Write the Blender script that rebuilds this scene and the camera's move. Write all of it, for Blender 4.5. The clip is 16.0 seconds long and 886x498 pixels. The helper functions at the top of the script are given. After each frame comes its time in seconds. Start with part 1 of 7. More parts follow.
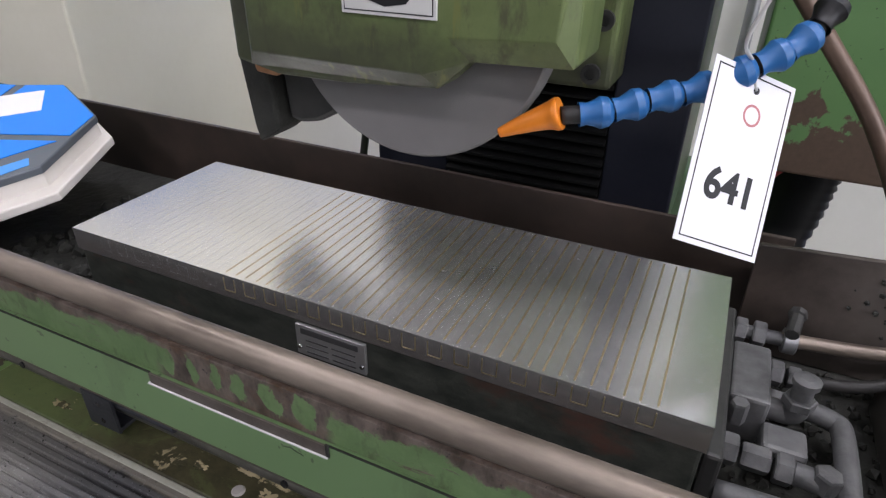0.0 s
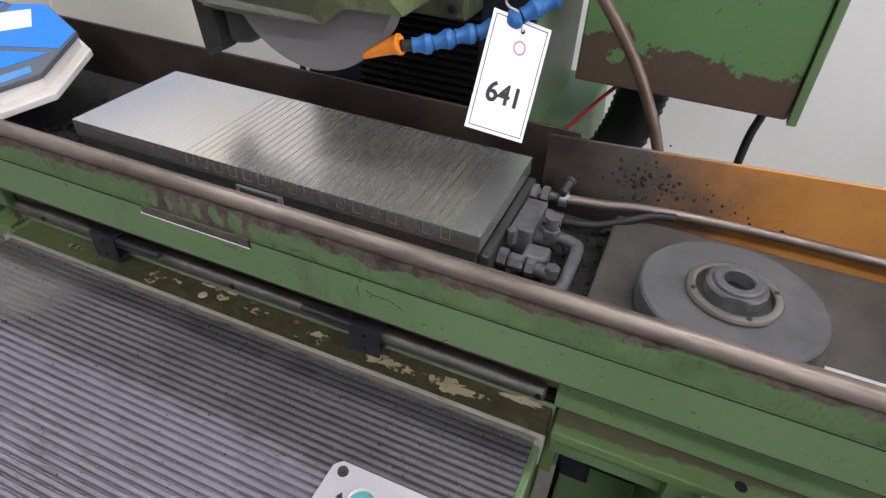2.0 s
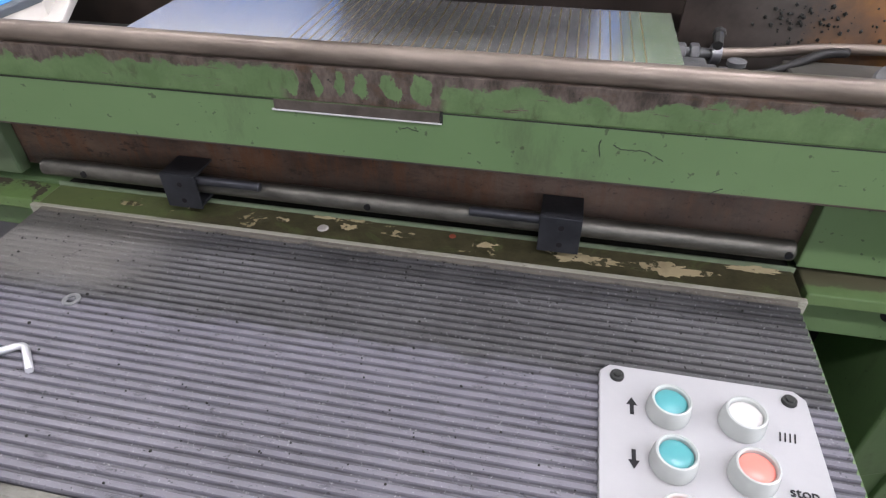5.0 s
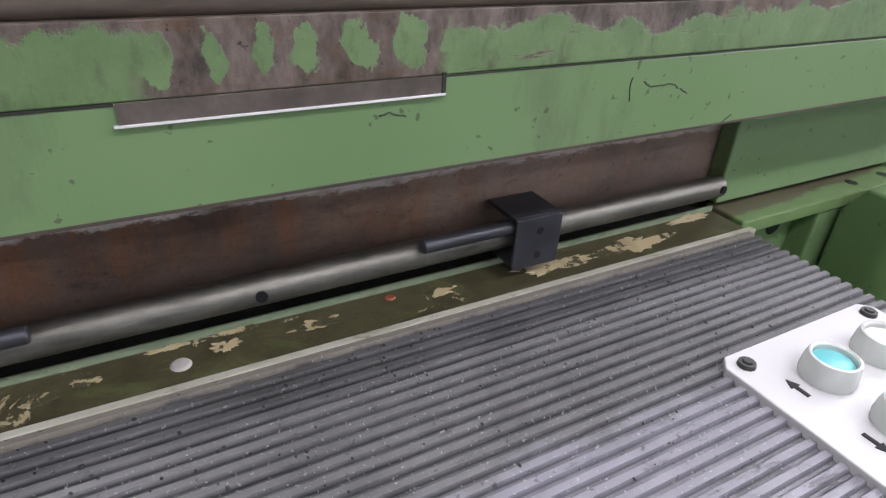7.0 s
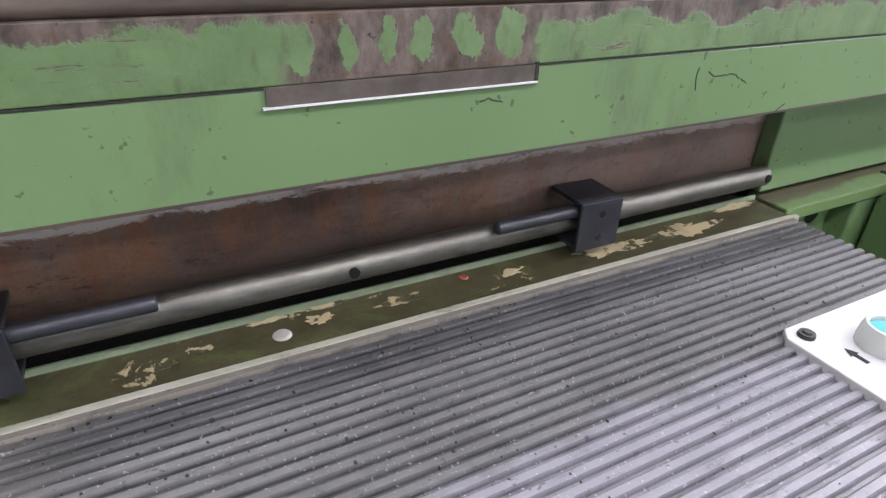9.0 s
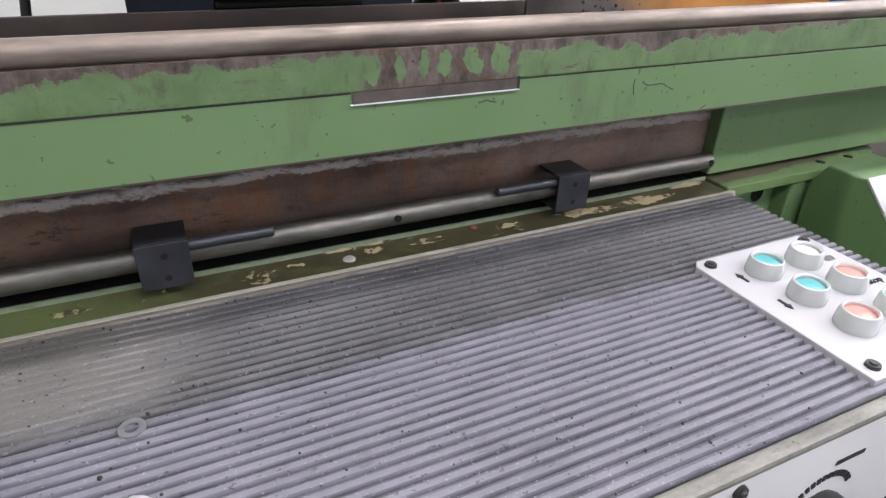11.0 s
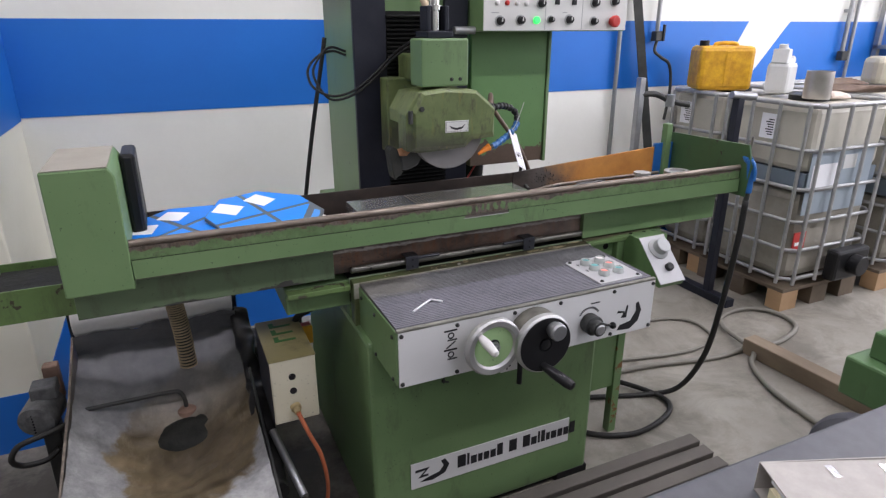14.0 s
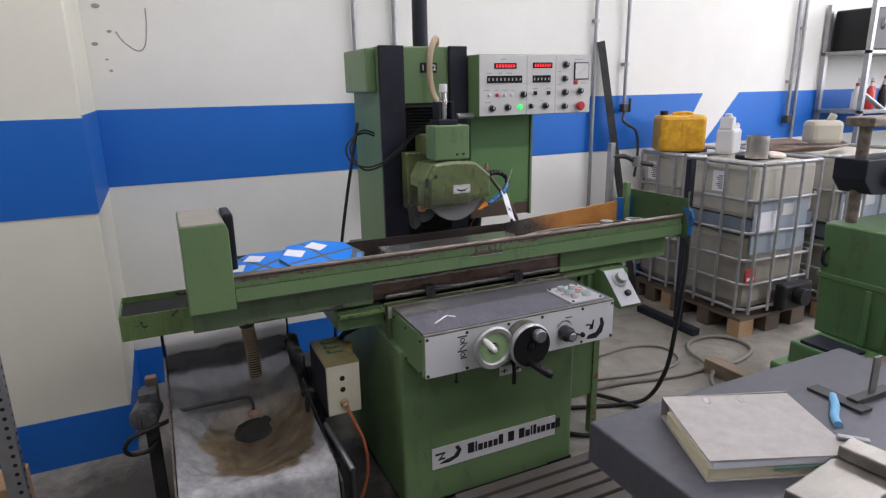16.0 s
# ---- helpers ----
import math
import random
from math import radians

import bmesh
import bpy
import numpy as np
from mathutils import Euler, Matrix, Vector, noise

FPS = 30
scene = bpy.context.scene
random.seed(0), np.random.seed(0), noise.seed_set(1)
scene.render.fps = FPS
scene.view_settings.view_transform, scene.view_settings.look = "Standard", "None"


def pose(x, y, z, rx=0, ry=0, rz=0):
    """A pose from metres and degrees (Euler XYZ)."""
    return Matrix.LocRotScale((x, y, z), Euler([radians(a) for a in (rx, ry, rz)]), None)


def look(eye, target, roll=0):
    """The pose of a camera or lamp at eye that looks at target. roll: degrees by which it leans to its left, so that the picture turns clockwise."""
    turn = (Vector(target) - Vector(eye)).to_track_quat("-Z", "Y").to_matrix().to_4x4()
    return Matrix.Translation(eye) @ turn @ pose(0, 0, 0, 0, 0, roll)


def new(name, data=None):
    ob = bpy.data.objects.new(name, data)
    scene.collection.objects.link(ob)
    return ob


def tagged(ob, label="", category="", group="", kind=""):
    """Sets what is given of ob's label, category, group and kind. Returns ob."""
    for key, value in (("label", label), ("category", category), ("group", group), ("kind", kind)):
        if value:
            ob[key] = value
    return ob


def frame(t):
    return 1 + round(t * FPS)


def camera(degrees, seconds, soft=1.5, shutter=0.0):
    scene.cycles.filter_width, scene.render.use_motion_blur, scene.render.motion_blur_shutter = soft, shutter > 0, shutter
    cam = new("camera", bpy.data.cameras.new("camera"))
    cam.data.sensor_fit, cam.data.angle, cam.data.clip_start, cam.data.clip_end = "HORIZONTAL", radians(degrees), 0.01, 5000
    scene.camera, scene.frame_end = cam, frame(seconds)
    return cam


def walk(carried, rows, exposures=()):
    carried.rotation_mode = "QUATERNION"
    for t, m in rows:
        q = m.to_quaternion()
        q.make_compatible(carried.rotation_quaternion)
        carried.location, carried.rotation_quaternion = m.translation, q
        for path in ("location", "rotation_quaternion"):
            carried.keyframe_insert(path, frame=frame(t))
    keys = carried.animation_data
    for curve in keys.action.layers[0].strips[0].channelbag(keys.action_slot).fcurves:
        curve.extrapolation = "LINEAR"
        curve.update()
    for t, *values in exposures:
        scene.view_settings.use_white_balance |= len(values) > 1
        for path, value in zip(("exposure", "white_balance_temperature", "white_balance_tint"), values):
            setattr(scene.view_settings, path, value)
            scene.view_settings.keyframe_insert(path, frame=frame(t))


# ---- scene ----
cam = camera(72.39, 16.0, soft=1.3)
PATH = [
    (0, (0.6413, -0.3785, 1.3410), (0.3109, 0.3294, 0.8941), 0.94),
    (0.5, (0.6950, -0.4439, 1.3849), (0.4104, 0.2687, 0.9148), 1.43),
    (1, (0.7642, -0.4821, 1.4191), (0.5117, 0.2118, 0.9046), 2.46),
    (1.5, (0.8226, -0.5326, 1.4459), (0.5714, 0.1424, 0.9062), 2.64),
    (2, (0.8500, -0.5719, 1.4547), (0.5907, 0.0893, 0.9019), 3.22),
    (2.5, (0.8649, -0.5977, 1.4520), (0.5847, 0.0538, 0.8979), 2.79),
    (3, (0.8603, -0.6152, 1.4710), (0.5739, 0.0341, 0.9174), 2.62),
    (3.5, (0.8497, -0.6512, 1.4738), (0.5559, -0.0039, 0.9218), 2.34),
    (4, (0.7894, -0.6631, 1.4595), (0.5042, -0.0120, 0.9075), 2.76),
    (4.5, (0.6645, -0.6525, 1.3491), (0.4428, 0.0020, 0.7724), 0.15),
    (5, (0.5658, -0.6260, 1.2798), (0.4194, 0.0602, 0.7162), -0.53),
    (5.2, (0.5346, -0.6002, 1.2577), (0.4129, 0.1026, 0.7088), -1.03),
    (7.3, (0.2990, -0.4358, 1.1231), (0.7113, 0.2285, 0.6773), 3.88),
    (7.5, (0.2894, -0.4344, 1.1215), (0.7019, 0.2307, 0.6772), 4.09),
    (8, (0.2756, -0.4472, 1.1256), (0.6901, 0.2181, 0.6833), 3.87),
    (8.5, (0.2629, -0.4524, 1.1261), (0.6514, 0.2271, 0.6818), 2.96),
    (9, (0.2603, -0.4509, 1.1275), (0.6365, 0.2342, 0.6812), 2.58),
    (9.5, (0.2575, -0.4507, 1.1260), (0.6259, 0.2394, 0.6811), 2.38),
    (10, (0.2716, -0.4526, 1.1312), (0.5981, 0.2565, 0.6833), 1.57),
    (10.2, (0.2824, -0.4664, 1.1309), (0.5724, 0.2530, 0.6744), 1.66),
    (12.3, (-0.1484, -1.0187, 1.3493), (0.2997, -0.3511, 0.9448), 1.91),
    (12.5, (-0.1887, -1.0807, 1.3726), (0.2543, -0.4100, 0.9676), 1.60),
    (13, (-0.3146, -1.2916, 1.4236), (0.1232, -0.6162, 1.0210), 1.34),
    (13.5, (-0.4185, -1.5175, 1.5134), (-0.0164, -0.7914, 1.1655), -0.25),
    (14, (-0.4683, -1.7421, 1.5877), (-0.1192, -0.9728, 1.2775), -0.03),
    (14.5, (-0.5666, -1.9435, 1.6354), (-0.2330, -1.1596, 1.3452), -0.40),
    (15, (-0.6826, -2.1154, 1.6621), (-0.3299, -1.3291, 1.4030), -0.54),
    (15.5, (-0.7507, -2.2313, 1.7125), (-0.3925, -1.4383, 1.4828), -0.94),
    (16, (-0.7705, -2.2735, 1.7126), (-0.4066, -1.4842, 1.4792), -1.02),
]
walk(cam, [(t, look(eye, target, roll)) for t, eye, target, roll in PATH],
     [(0, -0.17), (0.5, -0.27), (1.0, -0.24), (2.0, -0.07), (3.5, 0.05), (4.5, 0.05), (5, 0.3), (7.3, 0.62), (8.0, 0.64), (9.0, 0.88), (10.2, 0.85), (12.3, 0.15), (13.0, 0.24), (13.5, 0.08), (14.0, -0.06), (14.5, -0.22), (16, -0.46)])

# ---------------------------------------------------------------- light
world = bpy.data.worlds.new("hall_daylight")
scene.world = world
world.use_nodes = True
wn = world.node_tree
sky = wn.nodes.new("ShaderNodeTexSky")
sky.sky_type, sky.sun_disc, sky.sun_elevation, sky.sun_rotation = "NISHITA", False, radians(40), radians(130)
wn.links.new(sky.outputs[0], wn.nodes["Background"].inputs[0])
wn.nodes["Background"].inputs[1].default_value = 0.1


def area_lamp(name, m, sx, sy, watts, colour):
    d = bpy.data.lights.new(name, "AREA")
    d.shape, d.size, d.size_y, d.energy, d.color = "RECTANGLE", sx, sy, watts, colour
    ob = new(name, d)
    ob.matrix_world = m
    return ob


# daylight through the hall's windows, south and east
area_lamp("window_light", look((1.5, -5.85, 2.6), (1.2, 0, 1.0)), 6.0, 1.8, 14, (0.9, 0.885, 1.0))
area_lamp("window_light", look((6.65, -1.8, 2.55), (0.6, -0.8, 1.0)), 5.0, 1.8, 255, (0.9, 0.9, 1.0))
# ceiling battens, assumed and out of view, stronger towards the east
BATTENS = [(-1.4, 0.1), (1.4, 0.1), (4.2, 0.1), (-1.4, -2.2), (1.4, -2.2), (4.2, -2.2), (1.4, -4.5)]
for bx, by in BATTENS:
    area_lamp("batten_light", pose(bx, by, 3.82), 1.5, 0.22, 31 if bx < 0 else 38 if bx < 3 else 60, (0.935, 0.895, 1.0))


# ---------------------------------------------------------------- materials
def nodes_of(name):
    m = bpy.data.materials.new(name)
    m.use_nodes = True
    t = m.node_tree
    return m, t, t.nodes["Principled BSDF"]


def rgb(c):
    return (*c, 1.0) if len(c) == 3 else c


def coords(t, stretch=(1, 1, 1)):
    c = t.nodes.new("ShaderNodeTexCoord")
    mp = t.nodes.new("ShaderNodeMapping")
    mp.inputs["Scale"].default_value = stretch
    t.links.new(c.outputs["Object"], mp.inputs["Vector"])
    return mp.outputs[0]


def noise_of(t, vec, scale, detail=6, rough=0.6, distort=0.0):
    n = t.nodes.new("ShaderNodeTexNoise")
    n.inputs["Scale"].default_value = scale
    n.inputs["Detail"].default_value = detail
    n.inputs["Roughness"].default_value = rough
    n.inputs["Distortion"].default_value = distort
    t.links.new(vec, n.inputs["Vector"])
    return n.outputs["Fac"]


def ramp(t, fac, a, b):
    """0 below a, 1 above b"""
    r = t.nodes.new("ShaderNodeMapRange")
    r.inputs["From Min"].default_value = a
    r.inputs["From Max"].default_value = b
    t.links.new(fac, r.inputs["Value"])
    return r.outputs[0]


def mix(t, fac, a, b):
    m = t.nodes.new("ShaderNodeMix")
    m.data_type = "RGBA"
    for sock, v in ((m.inputs[0], fac), (m.inputs[6], a), (m.inputs[7], b)):
        if isinstance(v, bpy.types.NodeSocket):
            t.links.new(v, sock)
        elif isinstance(v, (int, float)):
            sock.default_value = v
        else:
            sock.default_value = rgb(v)
    return m.outputs[2]


def math_of(t, op, a, b=0.0):
    m = t.nodes.new("ShaderNodeMath")
    m.operation = op
    for sock, v in zip(m.inputs, (a, b)):
        if isinstance(v, bpy.types.NodeSocket):
            t.links.new(v, sock)
        else:
            sock.default_value = v
    return m.outputs[0]


def bump(t, p, height, strength, dist=0.002):
    b = t.nodes.new("ShaderNodeBump")
    b.inputs["Strength"].default_value = strength
    b.inputs["Distance"].default_value = dist
    t.links.new(height, b.inputs["Height"])
    t.links.new(b.outputs[0], p.inputs["Normal"])


def surface(name, c1, c2, scale=8, rough=(0.45, 0.65), metal=0.0, relief=0.15, fine=120, stretch=(1, 1, 1), dist=0.001):
    """Two-scale variation between two near colours, with fine relief."""
    m, t, p = nodes_of(name)
    v = coords(t, stretch)
    big, small = noise_of(t, v, scale), noise_of(t, v, fine, 4)
    f = math_of(t, "ADD", math_of(t, "MULTIPLY", ramp(t, big, 0.3, 0.7), 0.7), math_of(t, "MULTIPLY", small, 0.3))
    t.links.new(mix(t, f, c1, c2), p.inputs["Base Color"])
    r = t.nodes.new("ShaderNodeMapRange")
    r.inputs["To Min"].default_value, r.inputs["To Max"].default_value = rough
    t.links.new(big, r.inputs["Value"])
    t.links.new(r.outputs[0], p.inputs["Roughness"])
    p.inputs["Metallic"].default_value = metal
    if max(c2) < 0.06 and metal < 0.3:
        p.inputs["Specular IOR Level"].default_value = 0.22
    bump(t, p, small, relief, dist)
    return m


def worn_paint(name, c1, c2, under, chips=0.62, scale=14, stretch=(1, 1, 1), grime=(0.05, 0.045, 0.03), dirt=0.6, rough=0.42, line=None):
    """Paint with patches rubbed through to what is under it, and grime. line: (z, softness) below which most of it is gone."""
    m, t, p = nodes_of(name)
    v = coords(t, stretch)
    big, mid, small = noise_of(t, v, 3.0), noise_of(t, v, scale, 8, 0.62), noise_of(t, v, 160, 3)
    paint = mix(t, ramp(t, big, 0.35, 0.65), c1, c2)
    stain = ramp(t, noise_of(t, coords(t, (1, 1, 0.35)), 9, 7, 0.7), dirt, dirt + 0.22)
    paint = mix(t, math_of(t, "MULTIPLY", stain, 0.75), paint, grime)
    specks = ramp(t, noise_of(t, v, 150, 2, 0.5), 0.7, 0.74)
    paint = mix(t, math_of(t, "MULTIPLY", specks, 0.6), paint, tuple(0.5 * k for k in grime))
    if line:  # (height, slope): the paint is gone below it, or above it where the slope is negative
        g = t.nodes.new("ShaderNodeSeparateXYZ")
        t.links.new(coords(t), g.inputs[0])
        off = math_of(t, "MULTIPLY", math_of(t, "SUBTRACT", line[0], g.outputs[2]), line[1])
        mid = math_of(t, "ADD", math_of(t, "MULTIPLY", mid, 1.0), off)
    gone = ramp(t, mid, chips, chips + 0.02)
    t.links.new(mix(t, gone, paint, mix(t, small, under, tuple(0.6 * k for k in under))), p.inputs["Base Color"])
    r = math_of(t, "ADD", math_of(t, "MULTIPLY", gone, 0.25), math_of(t, "MULTIPLY", big, 0.3))
    t.links.new(math_of(t, "ADD", r, rough - 0.15), p.inputs["Roughness"])
    h = math_of(t, "SUBTRACT", math_of(t, "MULTIPLY", small, 0.12), gone)
    bump(t, p, h, 0.35, 0.0008)
    return m


def plain(name, c, rough=0.5, metal=0.0, emit=0.0, alpha=None):
    m, t, p = nodes_of(name)
    n = noise_of(t, coords(t), 90, 3)
    t.links.new(mix(t, n, tuple(0.88 * k for k in c), c), p.inputs["Base Color"])
    p.inputs["Roughness"].default_value, p.inputs["Metallic"].default_value = rough, metal
    if max(c) < 0.03:
        p.inputs["Specular IOR Level"].default_value = 0.28
    if emit:
        p.inputs["Emission Color"].default_value, p.inputs["Emission Strength"].default_value = rgb(c), emit
    return m


GREEN, GREEN2 = (0.123, 0.205, 0.087), (0.149, 0.238, 0.104)
green_mid = worn_paint("machine_green_paint", (0.075, 0.15, 0.06), (0.105, 0.19, 0.08), (0.05, 0.045, 0.035), 0.68, 10, dirt=0.56)
green_dark = worn_paint("dark_green_paint", (0.045, 0.095, 0.04), (0.06, 0.12, 0.05), (0.05, 0.045, 0.035), 0.66, 12, dirt=0.55)
green = worn_paint("green_paint", GREEN, GREEN2, (0.07, 0.065, 0.048), 0.72, 16, dirt=0.57)
green_dirty = worn_paint("green_paint_oily", (0.12, 0.2, 0.065), (0.15, 0.24, 0.08), (0.07, 0.06, 0.04), 0.6, 16, dirt=0.5)


def dusty_green():
    """Green paint browned by grinding dust, dark where the spray hits its lower edge, with yellow-green drips"""
    m, t, p = nodes_of("green_paint_grinding_dust")
    v = coords(t)
    g = t.nodes.new("ShaderNodeSeparateXYZ")
    t.links.new(v, g.inputs[0])
    n1, n2, n3 = noise_of(t, v, 8, 8, 0.65), noise_of(t, coords(t, (1, 1, 0.4)), 40, 7, 0.7), noise_of(t, v, 210, 4)
    c = mix(t, ramp(t, n1, 0.35, 0.65), (0.085, 0.115, 0.04), (0.15, 0.19, 0.07))
    c = mix(t, math_of(t, "MULTIPLY", ramp(t, n2, 0.52, 0.66), 0.7), c, (0.05, 0.045, 0.03))
    soot = math_of(t, "ADD", math_of(t, "MULTIPLY", math_of(t, "SUBTRACT", n1, 0.5), 0.16), math_of(t, "MULTIPLY", g.outputs[0], 0.12))
    soot = ramp(t, math_of(t, "ADD", g.outputs[2], soot), 1.315, 1.265)
    c = mix(t, math_of(t, "MULTIPLY", soot, 0.72), c, (0.04, 0.038, 0.028))
    drip = ramp(t, noise_of(t, coords(t, (1, 1, 0.16)), 46, 5, 0.6), 0.6, 0.66)
    c = mix(t, math_of(t, "MULTIPLY", drip, 0.5), c, (0.17, 0.17, 0.045))
    chips = ramp(t, n3, 0.7, 0.73)
    c = mix(t, math_of(t, "MULTIPLY", chips, 0.8), c, (0.02, 0.02, 0.018))
    t.links.new(c, p.inputs["Base Color"])
    t.links.new(math_of(t, "ADD", 0.3, math_of(t, "MULTIPLY", n2, 0.35)), p.inputs["Roughness"])
    bump(t, p, math_of(t, "ADD", n2, math_of(t, "MULTIPLY", n3, 0.4)), 0.4, 0.0012)
    return m


green_head = dusty_green()


def apron_paint():
    """Green band: grime and bare brown along its top edge, rubbed to drop-shaped green islands over the label slot"""
    m, t, p = nodes_of("green_band_rubbed")
    v = coords(t)
    g = t.nodes.new("ShaderNodeSeparateXYZ")
    t.links.new(v, g.inputs[0])
    x = g.outputs[0]
    zn = math_of(t, "DIVIDE", math_of(t, "SUBTRACT", g.outputs[2], 1.051), 0.0315)
    n1, n2, n3 = noise_of(t, v, 26, 9, 0.7), noise_of(t, coords(t, (1.0, 1, 0.5)), 80, 6, 0.7), noise_of(t, v, 260, 4)
    scr = noise_of(t, coords(t, (0.25, 1, 2.2)), 70, 6, 0.75)
    long = noise_of(t, coords(t, (1, 0.1, 0.1)), 2.6, 3)
    # bare along the top
    top = math_of(t, "ADD", zn, math_of(t, "ADD", math_of(t, "MULTIPLY", math_of(t, "SUBTRACT", n1, 0.5), 1.5), math_of(t, "MULTIPLY", math_of(t, "SUBTRACT", long, 0.5), 1.0)))
    top = math_of(t, "ADD", top, math_of(t, "MULTIPLY", ramp(t, x, 0.34, 0.2), 0.22))
    bare = ramp(t, top, 0.84, 0.92)
    bare = math_of(t, "MAXIMUM", bare, ramp(t, scr, 0.61, 0.65))
    # over the slot
    mid = math_of(t, "MULTIPLY", ramp(t, math_of(t, "ADD", x, math_of(t, "MULTIPLY", n1, 0.03)), 0.338, 0.352), ramp(t, math_of(t, "ADD", x, math_of(t, "MULTIPLY", n1, 0.03)), 0.492, 0.482))
    wob = math_of(t, "ADD", math_of(t, "ADD", x, math_of(t, "MULTIPLY", zn, 0.008)), math_of(t, "MULTIPLY", noise_of(t, v, 14, 3), 0.045))
    drops = math_of(t, "COSINE", math_of(t, "MULTIPLY", wob, 6.2832 / 0.024))
    zz = math_of(t, "ABSOLUTE", math_of(t, "SUBTRACT", zn, 0.56))
    isl = math_of(t, "SUBTRACT", math_of(t, "ADD", math_of(t, "MULTIPLY", drops, 0.45), math_of(t, "ADD", math_of(t, "MULTIPLY", math_of(t, "SUBTRACT", n1, 0.52), 2.2), math_of(t, "MULTIPLY", math_of(t, "SUBTRACT", n2, 0.5), 2.4))), math_of(t, "MULTIPLY", math_of(t, "MULTIPLY", zz, zz), 4.0))
    bare = mix(t, mid, bare, ramp(t, isl, -0.04, -0.14))
    nick = ramp(t, noise_of(t, coords(t, (1.6, 1, 0.8)), 46, 10, 0.82, 1.5), 0.62, 0.645)
    bare = math_of(t, "MAXIMUM", bare, math_of(t, "MULTIPLY", nick, ramp(t, zn, 0.1, 0.45)))
    paint = mix(t, ramp(t, n1, 0.35, 0.65), (0.085, 0.146, 0.055), (0.137, 0.215, 0.09))
    paint = mix(t, math_of(t, "MULTIPLY", ramp(t, n2, 0.55, 0.7), 0.6), paint, (0.05, 0.05, 0.028))
    under = mix(t, ramp(t, n2, 0.35, 0.65), (0.034, 0.026, 0.019), (0.16, 0.125, 0.105))
    under = mix(t, math_of(t, "MULTIPLY", ramp(t, noise_of(t, coords(t, (0.6, 1, 1.4)), 34, 9, 0.78), 0.5, 0.62), 0.6), under, (0.1, 0.05, 0.022))
    under = mix(t, ramp(t, n3, 0.66, 0.7), under, (0.02, 0.018, 0.016))
    t.links.new(mix(t, bare, paint, under), p.inputs["Base Color"])
    t.links.new(math_of(t, "ADD", 0.36, math_of(t, "MULTIPLY", n2, 0.35)), p.inputs["Roughness"])
    bump(t, p, math_of(t, "SUBTRACT", math_of(t, "MULTIPLY", n3, 0.2), bare), 0.4, 0.0008)
    return m


apron_band = apron_paint()
slot_paint = surface("bare_brown_slot", (0.038, 0.03, 0.022), (0.12, 0.1, 0.085), 60, (0.4, 0.65), 0.0, 0.3, 200)
green_skirt = worn_paint("green_paint_greasy", (0.075, 0.115, 0.06), (0.105, 0.15, 0.08), (0.045, 0.042, 0.038), 0.62, 16, stretch=(0.6, 1, 1.2), dirt=0.52, line=(0.903, 9.0))


def oily_deck():
    """Olive paint under an oily brown film, green where it was wiped, flaked to beige filler in ragged spots"""
    m, t, p = nodes_of("oily_deck_paint")
    v = coords(t, (0.75, 1, 1))
    n1, n2, n3 = noise_of(t, v, 14, 8, 0.7), noise_of(t, v, 70, 8, 0.75), noise_of(t, v, 300, 3)
    c = mix(t, ramp(t, n2, 0.35, 0.65), (0.034, 0.031, 0.016), (0.075, 0.068, 0.034))
    green_rub = ramp(t, noise_of(t, v, 22, 10, 0.78, 0.8), 0.53, 0.58)
    c = mix(t, math_of(t, "MULTIPLY", green_rub, 0.5), c, (0.095, 0.115, 0.042))
    g = t.nodes.new("ShaderNodeSeparateXYZ")
    t.links.new(coords(t), g.inputs[0])
    left = ramp(t, math_of(t, "ADD", g.outputs[0], math_of(t, "MULTIPLY", math_of(t, "SUBTRACT", n1, 0.5), 0.4)), 0.22, 0.08)
    c = mix(t, math_of(t, "MULTIPLY", left, 0.7), c, mix(t, n2, (0.085, 0.125, 0.04), (0.15, 0.19, 0.075)))
    flake = ramp(t, math_of(t, "ADD", noise_of(t, v, 34, 9, 0.72, 0.5), math_of(t, "MULTIPLY", math_of(t, "SUBTRACT", n1, 0.5), 0.35)), 0.635, 0.65)
    c = mix(t, flake, c, mix(t, n2, (0.3, 0.25, 0.13), (0.42, 0.36, 0.23)))
    c = mix(t, ramp(t, n3, 0.68, 0.72), c, (0.015, 0.014, 0.01))
    t.links.new(c, p.inputs["Base Color"])
    t.links.new(math_of(t, "ADD", 0.22, math_of(t, "MULTIPLY", n2, 0.4)), p.inputs["Roughness"])
    bump(t, p, math_of(t, "ADD", n2, flake), 0.45, 0.0007)
    return m


def rubbed_edge(name, c1, c2, grime):
    """A sheet edge rubbed pale, grimed in long ragged streaks"""
    m, t, p = nodes_of(name)
    v = coords(t, (0.35, 1, 1))
    n1, n2 = noise_of(t, v, 40, 9, 0.75), noise_of(t, coords(t), 190, 4)
    c = mix(t, ramp(t, n1, 0.35, 0.65), c1, c2)
    c = mix(t, math_of(t, "MULTIPLY", ramp(t, noise_of(t, v, 24, 10, 0.8), 0.53, 0.62), 0.75), c, grime)
    c = mix(t, ramp(t, n2, 0.68, 0.72), c, (0.03, 0.028, 0.02))
    t.links.new(c, p.inputs["Base Color"])
    t.links.new(math_of(t, "ADD", 0.35, math_of(t, "MULTIPLY", n1, 0.3)), p.inputs["Roughness"])
    bump(t, p, math_of(t, "ADD", n1, n2), 0.4, 0.0006)
    return m


